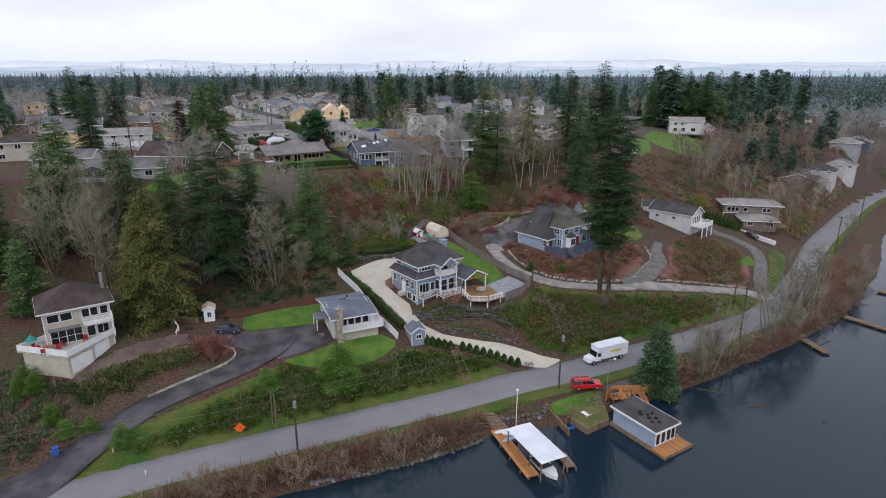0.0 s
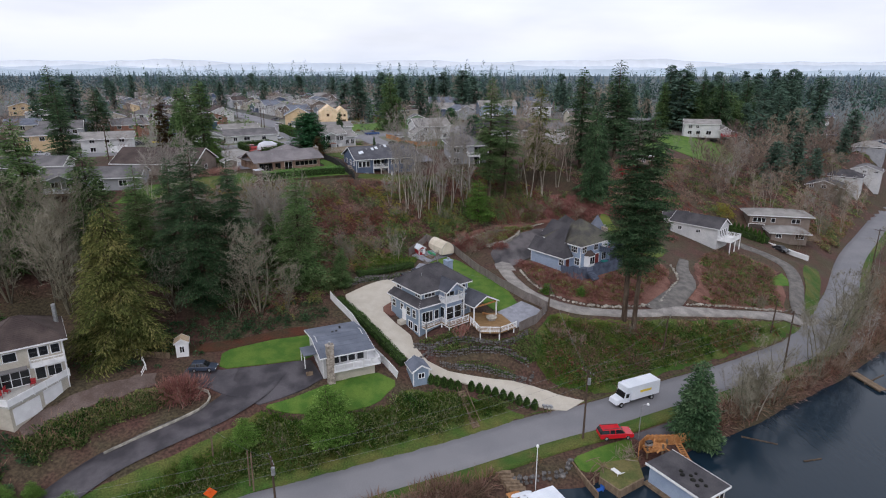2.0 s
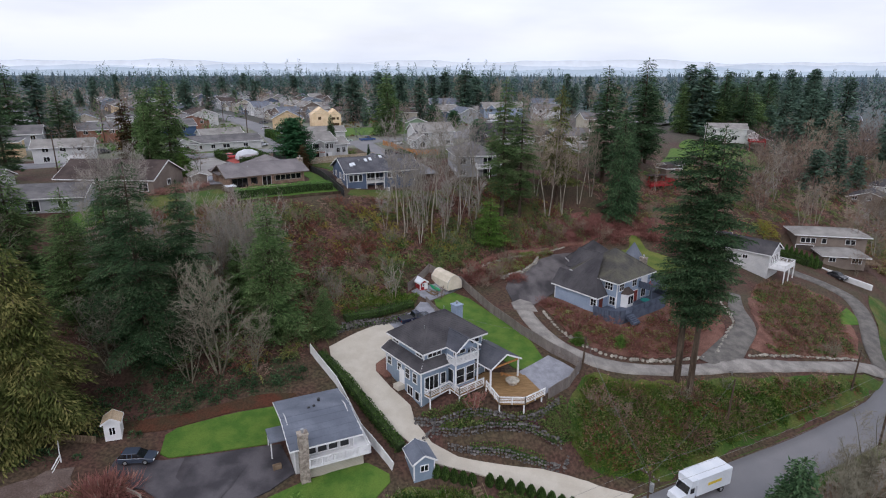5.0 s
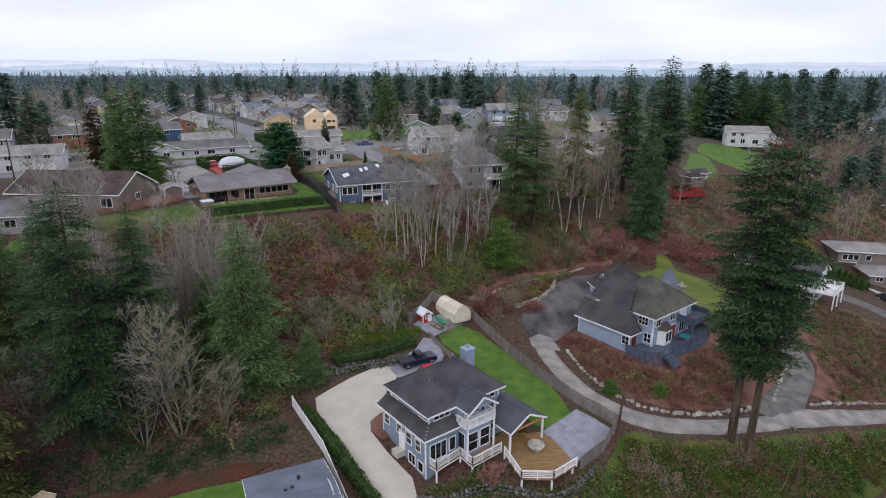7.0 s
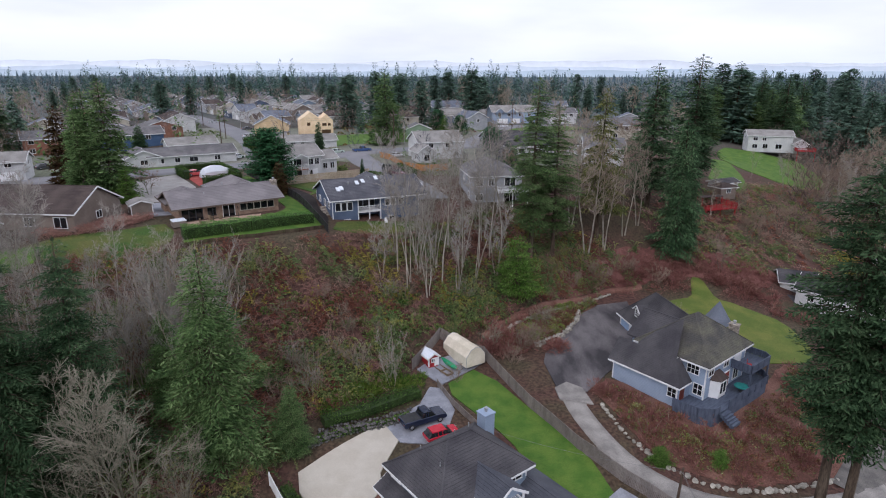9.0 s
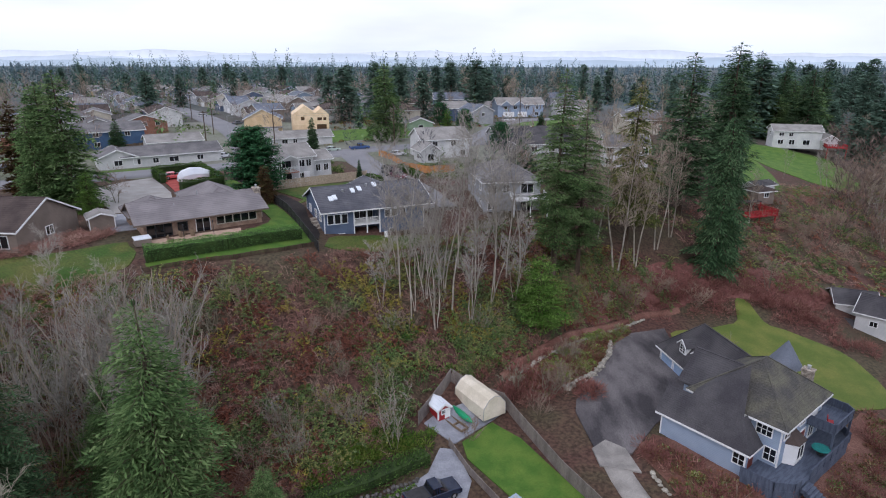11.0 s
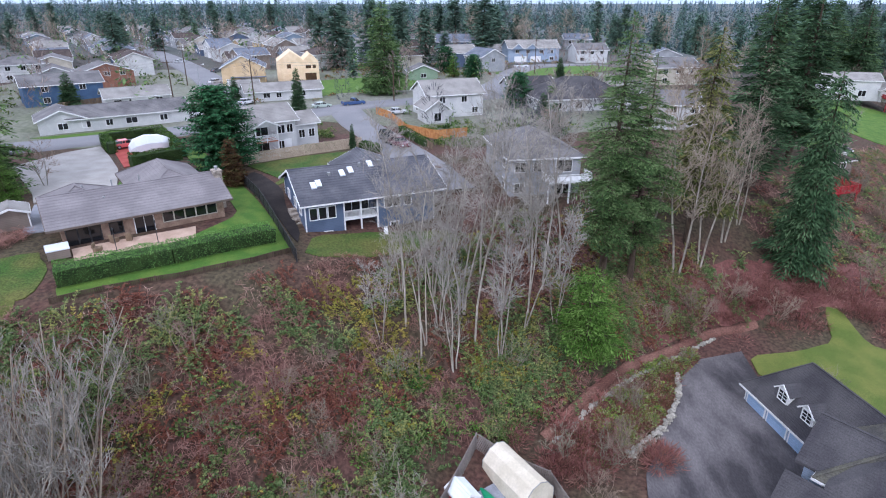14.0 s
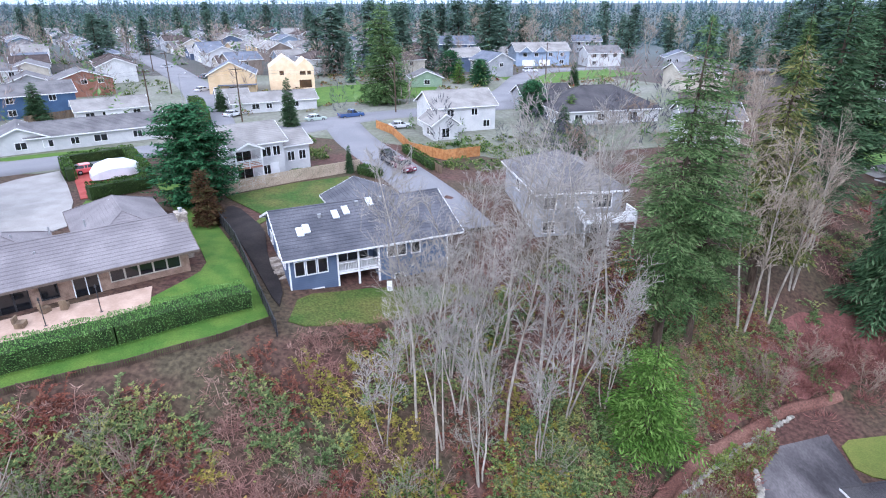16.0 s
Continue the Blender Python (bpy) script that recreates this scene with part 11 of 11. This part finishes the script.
bramble("green_brambles", ROAD_SLOPE, 260, BRAMBLE_GREEN, "olive shrubs and ivy above the lake road", 6, 122, 7, 0.38, (1.0, 2.2), 0.02, 7.0)
bramble("rust_brambles", ROAD_SLOPE, 110, BRAMBLE_RUST, "rust-red brush above the lake road", 9, 123, 8, 0.28, (0.9, 1.9), 0.05, 43.0)
bramble("golden_brambles", [(82, 190), (94, 190), (96, 196), (86, 198)], 16, BRAMBLE_GOLD, "yellow-green shrubs behind the taupe house", 12, 124, 9, 0.28, (1.2, 2.0), -1, 3.0)
bramble("green_brambles", EAST_SLOPE, 300, BRAMBLE_GREEN, "olive bramble mounds on the eastern slope", 9, 106, 8, 0.28, (1.0, 2.2), 0.0, 19.0)
bramble("rust_brambles", EAST_SLOPE, 130, BRAMBLE_RUST, "rust-red brush on the eastern slope", 11, 107, 8, 0.22, (0.9, 1.9), 0.04, 53.0)
bramble("green_brambles", [(8, 161), (16, 163), (25, 170), (36, 173), (34, 180), (22, 178), (10, 170)], 150, BRAMBLE_GREEN, "olive bramble mounds below the tall firs", 14, 108, 9, 0.2, (0.8, 1.7), -0.15, 23.0)
bramble("bramble_thicket", [(17, 104.5), (26, 104.4), (40, 111), (60, 121), (72, 128), (60, 125.4), (46, 120.4), (34, 117), (26, 115.4), (19, 115)], 70, BROWN_CANES, "bare brown brambles on the grassy slope", 4, 109, 8, 0.18, (0.8, 1.7), 0.0, 29.0)
bramble("rust_brambles", [(17, 104.5), (26, 104.4), (40, 111), (60, 121), (72, 128), (60, 125.4), (46, 120.4), (34, 117), (26, 115.4), (19, 115)], 110, BRAMBLE_RUST, "rust-brown fern patches on the grassy slope", 8, 110, 8, 0.24, (0.6, 1.3), 0.08, 61.0)
scatter("bluff_brush", [(-92, 112), (-62, 113), (-45, 110.5), (-30, 113.5), (-24, 124), (-58, 148), (-92, 142)], 160, BRUSH, "bare twiggy brush on the wooded bank", 120, (0.8, 1.8), 0.6, 51, 0.1)
scatter("evergreen_scrub", [(-24, 126), (-9, 142), (4, 153), (-8, 154), (-24, 148), (-45, 142), (-60, 136), (-60, 118), (-40, 114)], 300, GREEN_SCRUB, "patches of salal and ivy on the bluff", 70, (0.4, 1.2), 0.26, 2, 0.8)
scatter("slope_scrub", [(15, 104.4), (26, 103.6), (40, 110.4), (60, 120.6), (74, 129), (62, 126.2), (46, 121), (34, 117.4), (26, 115.8), (20, 116), (15.5, 111)], 110, SCRUB, "rough brambles and grass below the gravel lane", 54, (0.4, 1.0), 0.3, 3, 0.6, 4)
scatter("slope_green_scrub", [(14, 106), (24, 104), (40, 111), (62, 122), (74, 129), (46, 120), (26, 114), (15, 111)], 420, GREEN_SCRUB, "green salal patches below the gravel lane", 54, (0.4, 1.1), 0.3, 4, 0.7)
scatter("rank_grass", [(-53.5, 65.5), (-46.8, 74), (-36, 82.3), (-27.5, 90.2), (-22, 89.4), (-9, 93.6), (-7, 97), (-1, 97.6), (13, 97), (4, 91.8), (-10, 85.4), (-24, 79.6), (-37, 73.4), (-46, 68.5)], 1500, RANK_GRASS, "rank green grass on the roadside bank", 26, (0.3, 0.75), 0.5, 31, 0.16)
scatter("rank_grass", [(17, 103.4), (26, 103.2), (38, 109.2), (52, 116), (64, 122), (76, 130), (60, 125), (46, 120.6), (34, 117.2), (26, 115.6), (19, 116.6), (15, 106)], 1500, RANK_GRASS, "rank green grass below the gravel lane", 26, (0.3, 0.7), 0.5, 32, 0.16)
scatter("rank_grass", [(-20, 128), (-12, 132.4), (-7.6, 135.6), (-6.4, 140), (-9.6, 141), (-18, 133)], 260, RANK_GRASS, "long green grass above the stone terrace", 26, (0.3, 0.7), 0.5, 47, 0.16)
scatter("sunny_bushes", [(20, 106), (30, 107.4), (44, 114.6), (40, 117), (26, 112.6)], 26, BRIGHT, "bright green bushes on the grassy slope", 130, (0.5, 1.1), 0.22, 48, 0.5)
scatter("shore_brush", [(-62, 48), (-38, 62), (-20, 69.6), (-6, 75.4), (5, 80.4), (6.6, 82.6), (-6, 79.6), (-24, 71.6), (-44, 62), (-62, 53)], 190, BRUSH, "bare brown brush leaning over the lake bank", 130, (1.0, 2.4), 1.3, 33, 0.07)
scatter("shore_brush", [(39, 94), (60, 105.6), (74, 115), (93, 129), (108, 144), (118, 160), (116, 165), (100, 146), (84, 130.6), (72, 118.4), (58, 109.6), (40, 98.6)], 230, BRUSH, "bare brown brush leaning over the lake bank", 120, (1.0, 2.4), 1.3, 34, 0.07)
scatter("rust_brush", [(22, 104.6), (38, 110), (52, 116.6), (64, 122.6), (60, 124.6), (46, 120.4), (34, 117), (26, 115.4), (20, 112)], 46, BRUSH, "rust-brown bare bushes on the grassy slope", 90, (0.7, 1.7), 1.0, 35, 0.08)
scatter("forest_scrub", [(-58, 94), (-50, 95.6), (-44, 99), (-38, 105.6), (-28, 111), (-22, 114), (-24, 120), (-40, 114), (-60, 106)], 260, FIR_DARK, "dark salal and sword fern at the forest's edge", 60, (0.4, 1.2), 0.3, 56, 0.5)
scatter("maroon_shrubs", [(24, 166.4), (28.4, 167), (36, 167.4), (41, 169.6), (42, 175), (46, 174), (46.6, 168), (54.6, 161), (55, 154), (60, 164), (60, 178), (44, 181), (28, 175)], 150, MAROON, "dusky maroon shrubs above the yellowed lawn", 100, (0.6, 1.5), 0.7, 57, 0.09)
scatter("maroon_shrubs", [(2.6, 144.6), (6.2, 145.6), (9, 148), (6, 152), (1, 149.4), (0.6, 147)], 34, MAROON, "dusky maroon shrubs behind the storage tent", 110, (0.6, 1.4), 0.7, 58, 0.09)
scatter("fern_clumps", [(-16, 143), (-6, 145.6), (2, 150), (2, 157), (-8, 156), (-18, 150)], 46, BRIGHT, "bright green fern and ivy clumps on the bluff", 80, (0.5, 1.2), 0.3, 59, 0.4)
scatter("drive_brush", [(-43, 92.4), (-37.4, 91.2), (-36.6, 93.6), (-40, 95)], 16, MAROON, "dusky red leafless shrub in the drive's bend", 170, (1.4, 2.4), 1.3, 36, 0.06)
scatter("maroon_shrubs", [(15.2, 137.5), (18.4, 140), (23.6, 131.4), (26, 128), (33, 131.6), (41, 138), (46, 147), (50, 143), (46.5, 130.5), (42, 125.5), (32, 122.6), (26, 121.9), (21.4, 123.2), (18.2, 127), (16.2, 133)], 95, MAROON, "dusky maroon leafless shrubs in the bark bed", 110, (0.6, 1.4), 0.7, 37, 0.08)
scatter("maroon_shrubs", [(-2, 146.6), (5, 146), (9, 149), (15, 155), (18, 161), (24, 167), (36, 171), (46, 172), (52, 168), (56, 172), (44, 177), (24, 171), (8, 158), (-2, 150)], 150, MAROON, "dusky maroon leafless shrubs above the court", 100, (0.6, 1.6), 0.75, 38, 0.08)
scatter("sunny_bushes", [(8.6, 149), (14, 153.4), (17.6, 160), (21.6, 164.4), (20, 165), (14, 160.4), (7, 152.6)], 46, SUNNY, "rounded yellow-green and sage garden bushes", 190, (0.7, 1.25), 0.22, 39, 0.55, respect=False, lift=0.2)
scatter("court_shrub", [(10.6, 145.6), (13.6, 147.6), (12.6, 149), (9.8, 147)], 7, MAROON, "dusky maroon leafless shrub beside the forecourt", 180, (1.0, 1.6), 0.7, 45, 0.09, respect=False)
scatter("sunny_bushes", [(16.4, 136), (18.6, 139), (23.6, 131), (26, 127.6), (34, 131), (46, 140), (44, 128), (32, 123.6), (22, 124)], 44, SUNNY, "rounded yellow-green garden bushes in the bark bed", 130, (0.4, 0.95), 0.2, 40, 0.5)
scatter("sunny_bushes", [(-56, 84), (-47, 84), (-40, 90), (-44, 94), (-55, 90)], 40, SUNNY, "yellow-green bushes above the curving drive", 130, (0.5, 1.3), 0.24, 41, 0.5)
scatter("bank_scrub", [(-27.4, 88.6), (-22, 88.8), (-11, 92.6), (-7, 97.4), (1.6, 97), (4, 92.6), (-8, 87), (-24, 80.2), (-36, 75.4), (-46, 70.5), (-42, 73.4), (-34, 79), (-28, 85)], 420, GREEN_SCRUB, "green and grey scrub on the roadside bank", 62, (0.4, 1.1), 0.3, 5, 0.7, 3, TWIG)
scatter("garden_scrub", [(4.8, 98.2), (13.4, 98), (18, 96.6), (4.8, 92.2)], 90, GREEN_SCRUB, "low grass and weeds on the roadside bank", 50, (0.25, 0.6), 0.24, 6, 0.5)
scatter("west_scrub", [(-58, 81), (-51, 78.5), (-45, 83), (-38.5, 88), (-37, 92), (-43, 93), (-52, 88)], 300, GREEN_SCRUB, "green and yellow shrubs inside the drive's bend", 58, (0.4, 1.2), 0.3, 7, 0.7, 4)
scatter("west_scrub", [(-84, 56), (-60, 62), (-54, 71), (-51, 77), (-58, 84), (-73, 86), (-84, 78)], 420, FIR_DARK, "dark green thicket beside the driveway's mouth", 58, (0.5, 1.3), 0.32, 8, 0.7, 4)
SHORE_LEAF = foliage("shore_reeds", [rgb(126, 96, 76), rgb(150, 124, 100), rgb(104, 92, 66), rgb(142, 108, 88), rgb(112, 112, 76)], 0.3, 0.4)
scatter("shore_scrub", [(-62, 46), (-38, 60), (-20, 69.4), (0, 79.4), (8, 83.4), (17, 88), (24, 92.6), (18, 91), (6, 85.4), (-10, 78.4), (-28, 69.8), (-44, 62), (-62, 53)], 380, SHORE_LEAF, "brown reeds and brambles on the lake bank", 64, (0.6, 1.5), 0.4, 9, 0.3, 10)
scatter("shore_scrub", [(33, 92), (43, 95), (60, 105.6), (74, 115), (93, 129), (108, 144), (118, 160), (116, 167), (100, 147), (84, 131), (72, 119), (58, 110.6), (36, 97.6)], 460, SHORE_LEAF, "brown reeds and brambles on the lake bank", 60, (0.6, 1.5), 0.4, 10, 0.3, 10)
scatter("east_scrub", [(86, 136), (104, 158), (124, 184), (146, 208), (140, 216), (112, 196), (104, 176), (96, 160), (90, 152)], 380, SCRUB, "brown thicket above the lake road", 50, (0.5, 1.4), 0.36, 11, 0.6, 5)
scatter("bed_shrubs", [(16, 136), (18.6, 139), (24, 131.6), (30, 130.2), (41, 139), (46.6, 146), (50, 143), (46.2, 131), (42, 126.2), (32, 123.2), (26, 122.4), (21.6, 123.8), (18.6, 127.4)], 380, HEATHER, "rusty heathers and low shrubs in the mulch bed", 44, (0.3, 0.9), 0.26, 12, 0.6)
scatter("bed_shrubs", [(48.5, 128), (54.3, 134.5), (56, 141.5), (60.6, 150), (66.5, 158), (75, 162), (81, 155), (77.6, 143), (72.6, 135), (64, 131.4)], 380, HEATHER, "heathers and low shrubs on the mulch slope", 40, (0.35, 0.95), 0.28, 13, 0.6)
scatter("bed_shrubs", [(6.8, 146.4), (10, 149), (15.2, 154.4), (18.6, 160), (22.6, 165), (24, 168), (15, 162.6), (8, 155.6), (2, 149.6)], 240, HEATHER, "silvery and olive shrubs on the bark bank", 64, (0.3, 0.85), 0.22, 14, 0.6)
scatter("bed_shrubs", [(-5.6, 108.4), (0, 108.2), (6, 106.2), (11, 106.8), (14.6, 111), (15.6, 107), (13.6, 104.9), (6, 106), (-2, 105.6)], 150, GREEN_SCRUB, "leafy shrubs between the terrace walls", 60, (0.25, 0.7), 0.22, 15, 0.6, respect=False)
scatter("slope_shrubs", [(48.5, 128), (54.3, 134.5), (56, 141.5), (60.6, 150), (66.5, 158), (75, 162), (81, 155), (77.6, 143), (72.6, 135), (64, 131.4)], 240, GREEN_SCRUB, "olive evergreen shrubs on the mulch slope", 60, (0.4, 1.1), 0.28, 42, 0.6)
scatter("slope_shrubs", [(48.5, 128), (54.3, 134.5), (56, 141.5), (60.6, 150), (66.5, 158), (75, 162), (81, 155), (77.6, 143), (72.6, 135), (64, 131.4)], 110, BRUSH, "bare brown shrubs on the mulch slope", 90, (0.6, 1.4), 0.9, 43, 0.08)
scatter("deck_shrubs", [(-4, 107.4), (1, 109.6), (4.4, 107), (10, 107.4), (13, 110.4), (12.6, 108.4), (9.6, 106.6), (4.6, 106.8), (0.4, 107.6)], 40, GREEN_SCRUB, "leafy shrubs under the timber deck", 80, (0.4, 1.0), 0.22, 44, 0.6, respect=False)
scatter("yard_shrubs", [(-33, 180), (-30, 188), (-36, 194), (-30, 199.6), (-22.6, 203), (-24, 192)], 60, GREEN_SCRUB, "clipped garden shrubs behind the slate-blue house", 70, (0.3, 0.9), 0.2, 16, 0.8)
scatter("yard_shrubs", [(-48, 222), (-30, 236), (-20, 232), (-12, 222), (0, 230), (16, 236), (20, 222), (0, 205), (-20, 214), (-40, 214)], 190, GREEN_SCRUB, "mixed evergreen shrubs in the suburban gardens", 70, (0.4, 1.3), 0.3, 17, 0.8)
scatter("yard_shrubs", [(-130, 180), (-84, 196), (-70, 236), (-90, 300), (-150, 420), (-230, 420), (-200, 250)], 300, GREEN_SCRUB, "mixed shrubs in the suburban gardens", 40, (0.6, 1.8), 0.5, 18, 0.8)
scatter("yard_shrubs", [(-60, 250), (-36, 256), (-10, 280), (40, 300), (60, 330), (20, 390), (-60, 330)], 160, SCRUB, "brown shrubs along the vacant lot", 40, (0.6, 1.8), 0.5, 19, 0.8)
for x, y, s in ((-28.6, 84.8, 0.42), (-17.4, 87.8, 0.8), (-45.6, 73.4, 0.34), (-34, 80, 0.3), (-20, 88.8, 0.36), (-64.4, 82, 0.36), (26.5, 124.4, 0.22), (19.6, 123.8, 0.25), (-57, 76, 0.32), (-61.9, 80.6, 0.34), (-64.4, 79.4, 0.3), (-54, 74, 0.3), (-51.6, 75.4, 0.24)):
    cedar_bright.plant(x, y, s, ra.uniform(0, 360), "bright green evergreen bush on the bank", wide=1.7)


# far woods and hills
def far_conifers(name, n, y0, y1, x0, x1, hmin, hmax, material, label, seed):
    """One stuff object of ragged tiered conifers in loose drifts, on gently rolling ground."""
    rng = np.random.default_rng(seed)
    V, F, base = [], [], 0
    sides, tiers = 6, 5
    while n > 0:
        n -= 1
        y = y0 * (y1 / y0) ** rng.random()
        x = rng.uniform(x0, x1) * y
        drift = noise.noise(Vector((x * 0.011, y * 0.007, seed)))
        if (y < 640 and -340 < x < -40) or (x > 0.62 * y and y < 560) or drift < rng.uniform(-0.5, 0.15):
            continue
        h = (hmin + (hmax - hmin) * rng.random() ** 1.6) * (1 + 0.5 * drift)
        g = 32 - 6 * min(1, max(0, (y - 700) / 3000)) + 5 * noise.noise(Vector((x * 0.003, y * 0.003, 7.7)))
        w = h * rng.uniform(0.13, 0.22)
        for t in range(tiers):
            f0, f1 = 0.0 + 0.17 * t, min(1.0, 0.36 + 0.17 * t)
            az = np.arange(sides) * 2 * np.pi / sides + rng.uniform(0, 6)
            r = w * (1 - 0.78 * t / tiers) * rng.uniform(0.5, 1.3, sides)
            V.append(np.c_[x + np.cos(az) * r, y + np.sin(az) * r, g - 1 + h * f0 + rng.uniform(-0.05, 0.05, sides) * h])
            V.append(np.array([(x, y, g - 1 + h * f1)]))
            k = np.arange(sides)
            F.append(np.c_[base + k, base + (k + 1) % sides, np.full(sides, base + sides)])
            base += sides + 1
    tagged(new(name, soup(name, np.vstack(V), np.vstack(F), material)), label, "woods", kind="stuff")


def yard_trees(name, n, poly, material, label, hmin, hmax, wide, seed, leaves, bare):
    """One stuff object of garden trees between the far houses."""
    rng = np.random.default_rng(seed)
    xs, ys = [p[0] for p in poly], [p[1] for p in poly]
    P, O, S = [], [], []
    k = 0
    while k < n:
        x, y = rng.uniform(min(xs), max(xs)), rng.uniform(min(ys), max(ys))
        k += 1
        if not inside(poly, np.array(x), np.array(y)) or (y < 420 and -138 < x < 220 and not free(np.array(x), np.array(y))):
            continue
        h = rng.uniform(hmin, hmax)
        z = np.sort(rng.uniform(0.08, 1, leaves))
        r = (wide * h * ((1 - z) ** 0.8 + 0.13)) if not bare else wide * h * np.sqrt(np.clip(1 - (2 * z - 1.05) ** 2, 0.05, 1))
        az = rng.uniform(0, 6.283, leaves)
        P.append(np.c_[x + np.cos(az) * r * 0.5, y + np.sin(az) * r * 0.5, gz(x, y) - 0.5 + z * h])
        O.append(np.c_[np.cos(az), np.sin(az), np.full(leaves, 1.2) if bare else rng.uniform(-1.3, 0.5, leaves) + z ** 6 * 3])
        S.append(np.maximum(r * 0.8, 0.035 * h) if not bare else np.full(leaves, h * 0.2))
    v, f = sprays(np.vstack(P), np.vstack(O), np.concatenate(S), rng, 0.1, 0.5 if not bare else 0.10)
    tagged(new(name, soup(name, v, f, material)), label, "trees", kind="stuff")


SUBURB = [(-330, 190), (-150, 150), (-84, 190), (-84, 210), (-50, 234), (-44, 256), (40, 260), (70, 330), (70, 460), (-40, 640), (-360, 640)]
yard_trees("garden_conifers", 420, SUBURB, FIR, "small dark conifers between suburban houses", 5, 15, 0.2, 71, 44, False)
yard_trees("garden_bare_trees", 900, SUBURB, foliage("bare_garden_trees", [rgb(112, 100, 96), rgb(132, 118, 110), rgb(146, 134, 126)], 0.05, 0.25), "leafless grey-brown trees between suburban houses", 5, 13, 0.32, 72, 60, True)
yard_trees("garden_bare_trees", 90, [(-48, 224), (-20, 234), (0, 206), (30, 222), (44, 250), (40, 262), (-44, 258)], FAR_BARE, "leafless grey trees in the near suburban gardens", 4, 9, 0.34, 75, 90, True)
yard_trees("garden_conifers", 60, [(-60, 226), (-48, 224), (-20, 234), (0, 206), (30, 222), (60, 260), (40, 300), (-44, 300)], FIR, "small green conifers in the near suburban gardens", 2.5, 6, 0.26, 76, 60, False)
yard_trees("eastern_bare_trees", 620, [(76, 200), (100, 206), (130, 222), (170, 256), (250, 330), (230, 370), (120, 300), (112, 244), (90, 238)], foliage("bare_slope_trees", [rgb(104, 88, 84), rgb(122, 106, 98), rgb(136, 120, 112)], 0.05, 0.25), "leafless brown trees on the eastern slope", 5, 13, 0.32, 73, 60, True)
yard_trees("distant_conifers", 1500, [(-620, 640), (-330, 560), (-110, 620), (-60, 430), (70, 400), (80, 440), (330, 480), (420, 470), (760, 900), (-800, 900)], FAR_HAZE_TREES, "dark conifers beyond the suburb", 12, 26, 0.2, 63, 26, False)
# conifer copies go paler and bluer with distance, haze painted into needles
MID_HAZE_TREES = foliage("middle_distance_conifers", [rgb(66, 90, 80), rgb(78, 102, 92), rgb(94, 116, 106)], 0.02, 0.25)
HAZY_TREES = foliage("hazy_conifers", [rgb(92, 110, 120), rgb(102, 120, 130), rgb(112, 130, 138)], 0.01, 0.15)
yard_trees("town_edge_conifers", 230, [(-330, 470), (-150, 440), (-60, 430), (60, 392), (90, 560), (-60, 640), (-330, 660)], MID_HAZE_TREES, "dark conifers at the far edge of the town", 12, 27, 0.18, 66, 70, False)
yard_trees("tall_distant_conifers", 420, [(-360, 640), (-40, 480), (40, 430), (190, 430), (300, 420), (470, 560), (700, 800), (560, 900), (-500, 900)], MID_HAZE_TREES, "tall dark conifers on the skyline", 20, 35, 0.18, 64, 90, False)
yard_trees("distant_conifers", 2400, [(-800, 800), (-420, 640), (-110, 640), (500, 700), (900, 1000), (1200, 1400), (-1300, 1400)], FAR_HAZE_TREES, "conifer woods beyond the suburb", 12, 27, 0.19, 61, 26, False)
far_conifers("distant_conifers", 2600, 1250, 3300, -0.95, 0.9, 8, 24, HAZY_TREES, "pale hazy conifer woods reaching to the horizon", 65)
yard_trees("distant_bare_woods", 1500, [(-620, 640), (-300, 640), (-40, 470), (70, 440), (330, 420), (620, 640), (900, 1000), (-950, 1000)], foliage("far_leafless_woods", [rgb(72, 68, 68), rgb(82, 76, 76), rgb(92, 86, 84)], 0.02, 0.25), "grey-brown leafless woods between the conifers", 9, 18, 0.34, 62, 34, True)
hx = np.linspace(-4200, 4200, 160)
# haze is painted into the tones: each farther row is paler
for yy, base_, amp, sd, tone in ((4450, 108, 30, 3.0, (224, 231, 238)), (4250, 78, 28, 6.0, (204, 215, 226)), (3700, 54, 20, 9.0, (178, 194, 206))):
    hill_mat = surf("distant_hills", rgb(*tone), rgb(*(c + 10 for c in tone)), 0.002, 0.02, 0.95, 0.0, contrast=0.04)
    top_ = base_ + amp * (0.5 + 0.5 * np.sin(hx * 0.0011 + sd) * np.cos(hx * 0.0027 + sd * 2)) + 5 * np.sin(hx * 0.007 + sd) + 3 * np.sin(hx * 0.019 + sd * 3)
    v = np.vstack([np.c_[hx, np.full(160, float(yy)), np.full(160, 0.0)], np.c_[hx, np.full(160, yy + 60.0), top_], np.c_[hx, np.full(160, yy + 140.0), np.full(160, 0.0)]])
    i = np.arange(159)
    f = np.vstack([np.c_[i, i + 1, i + 161, i + 160], np.c_[i + 160, i + 161, i + 321, i + 320]])
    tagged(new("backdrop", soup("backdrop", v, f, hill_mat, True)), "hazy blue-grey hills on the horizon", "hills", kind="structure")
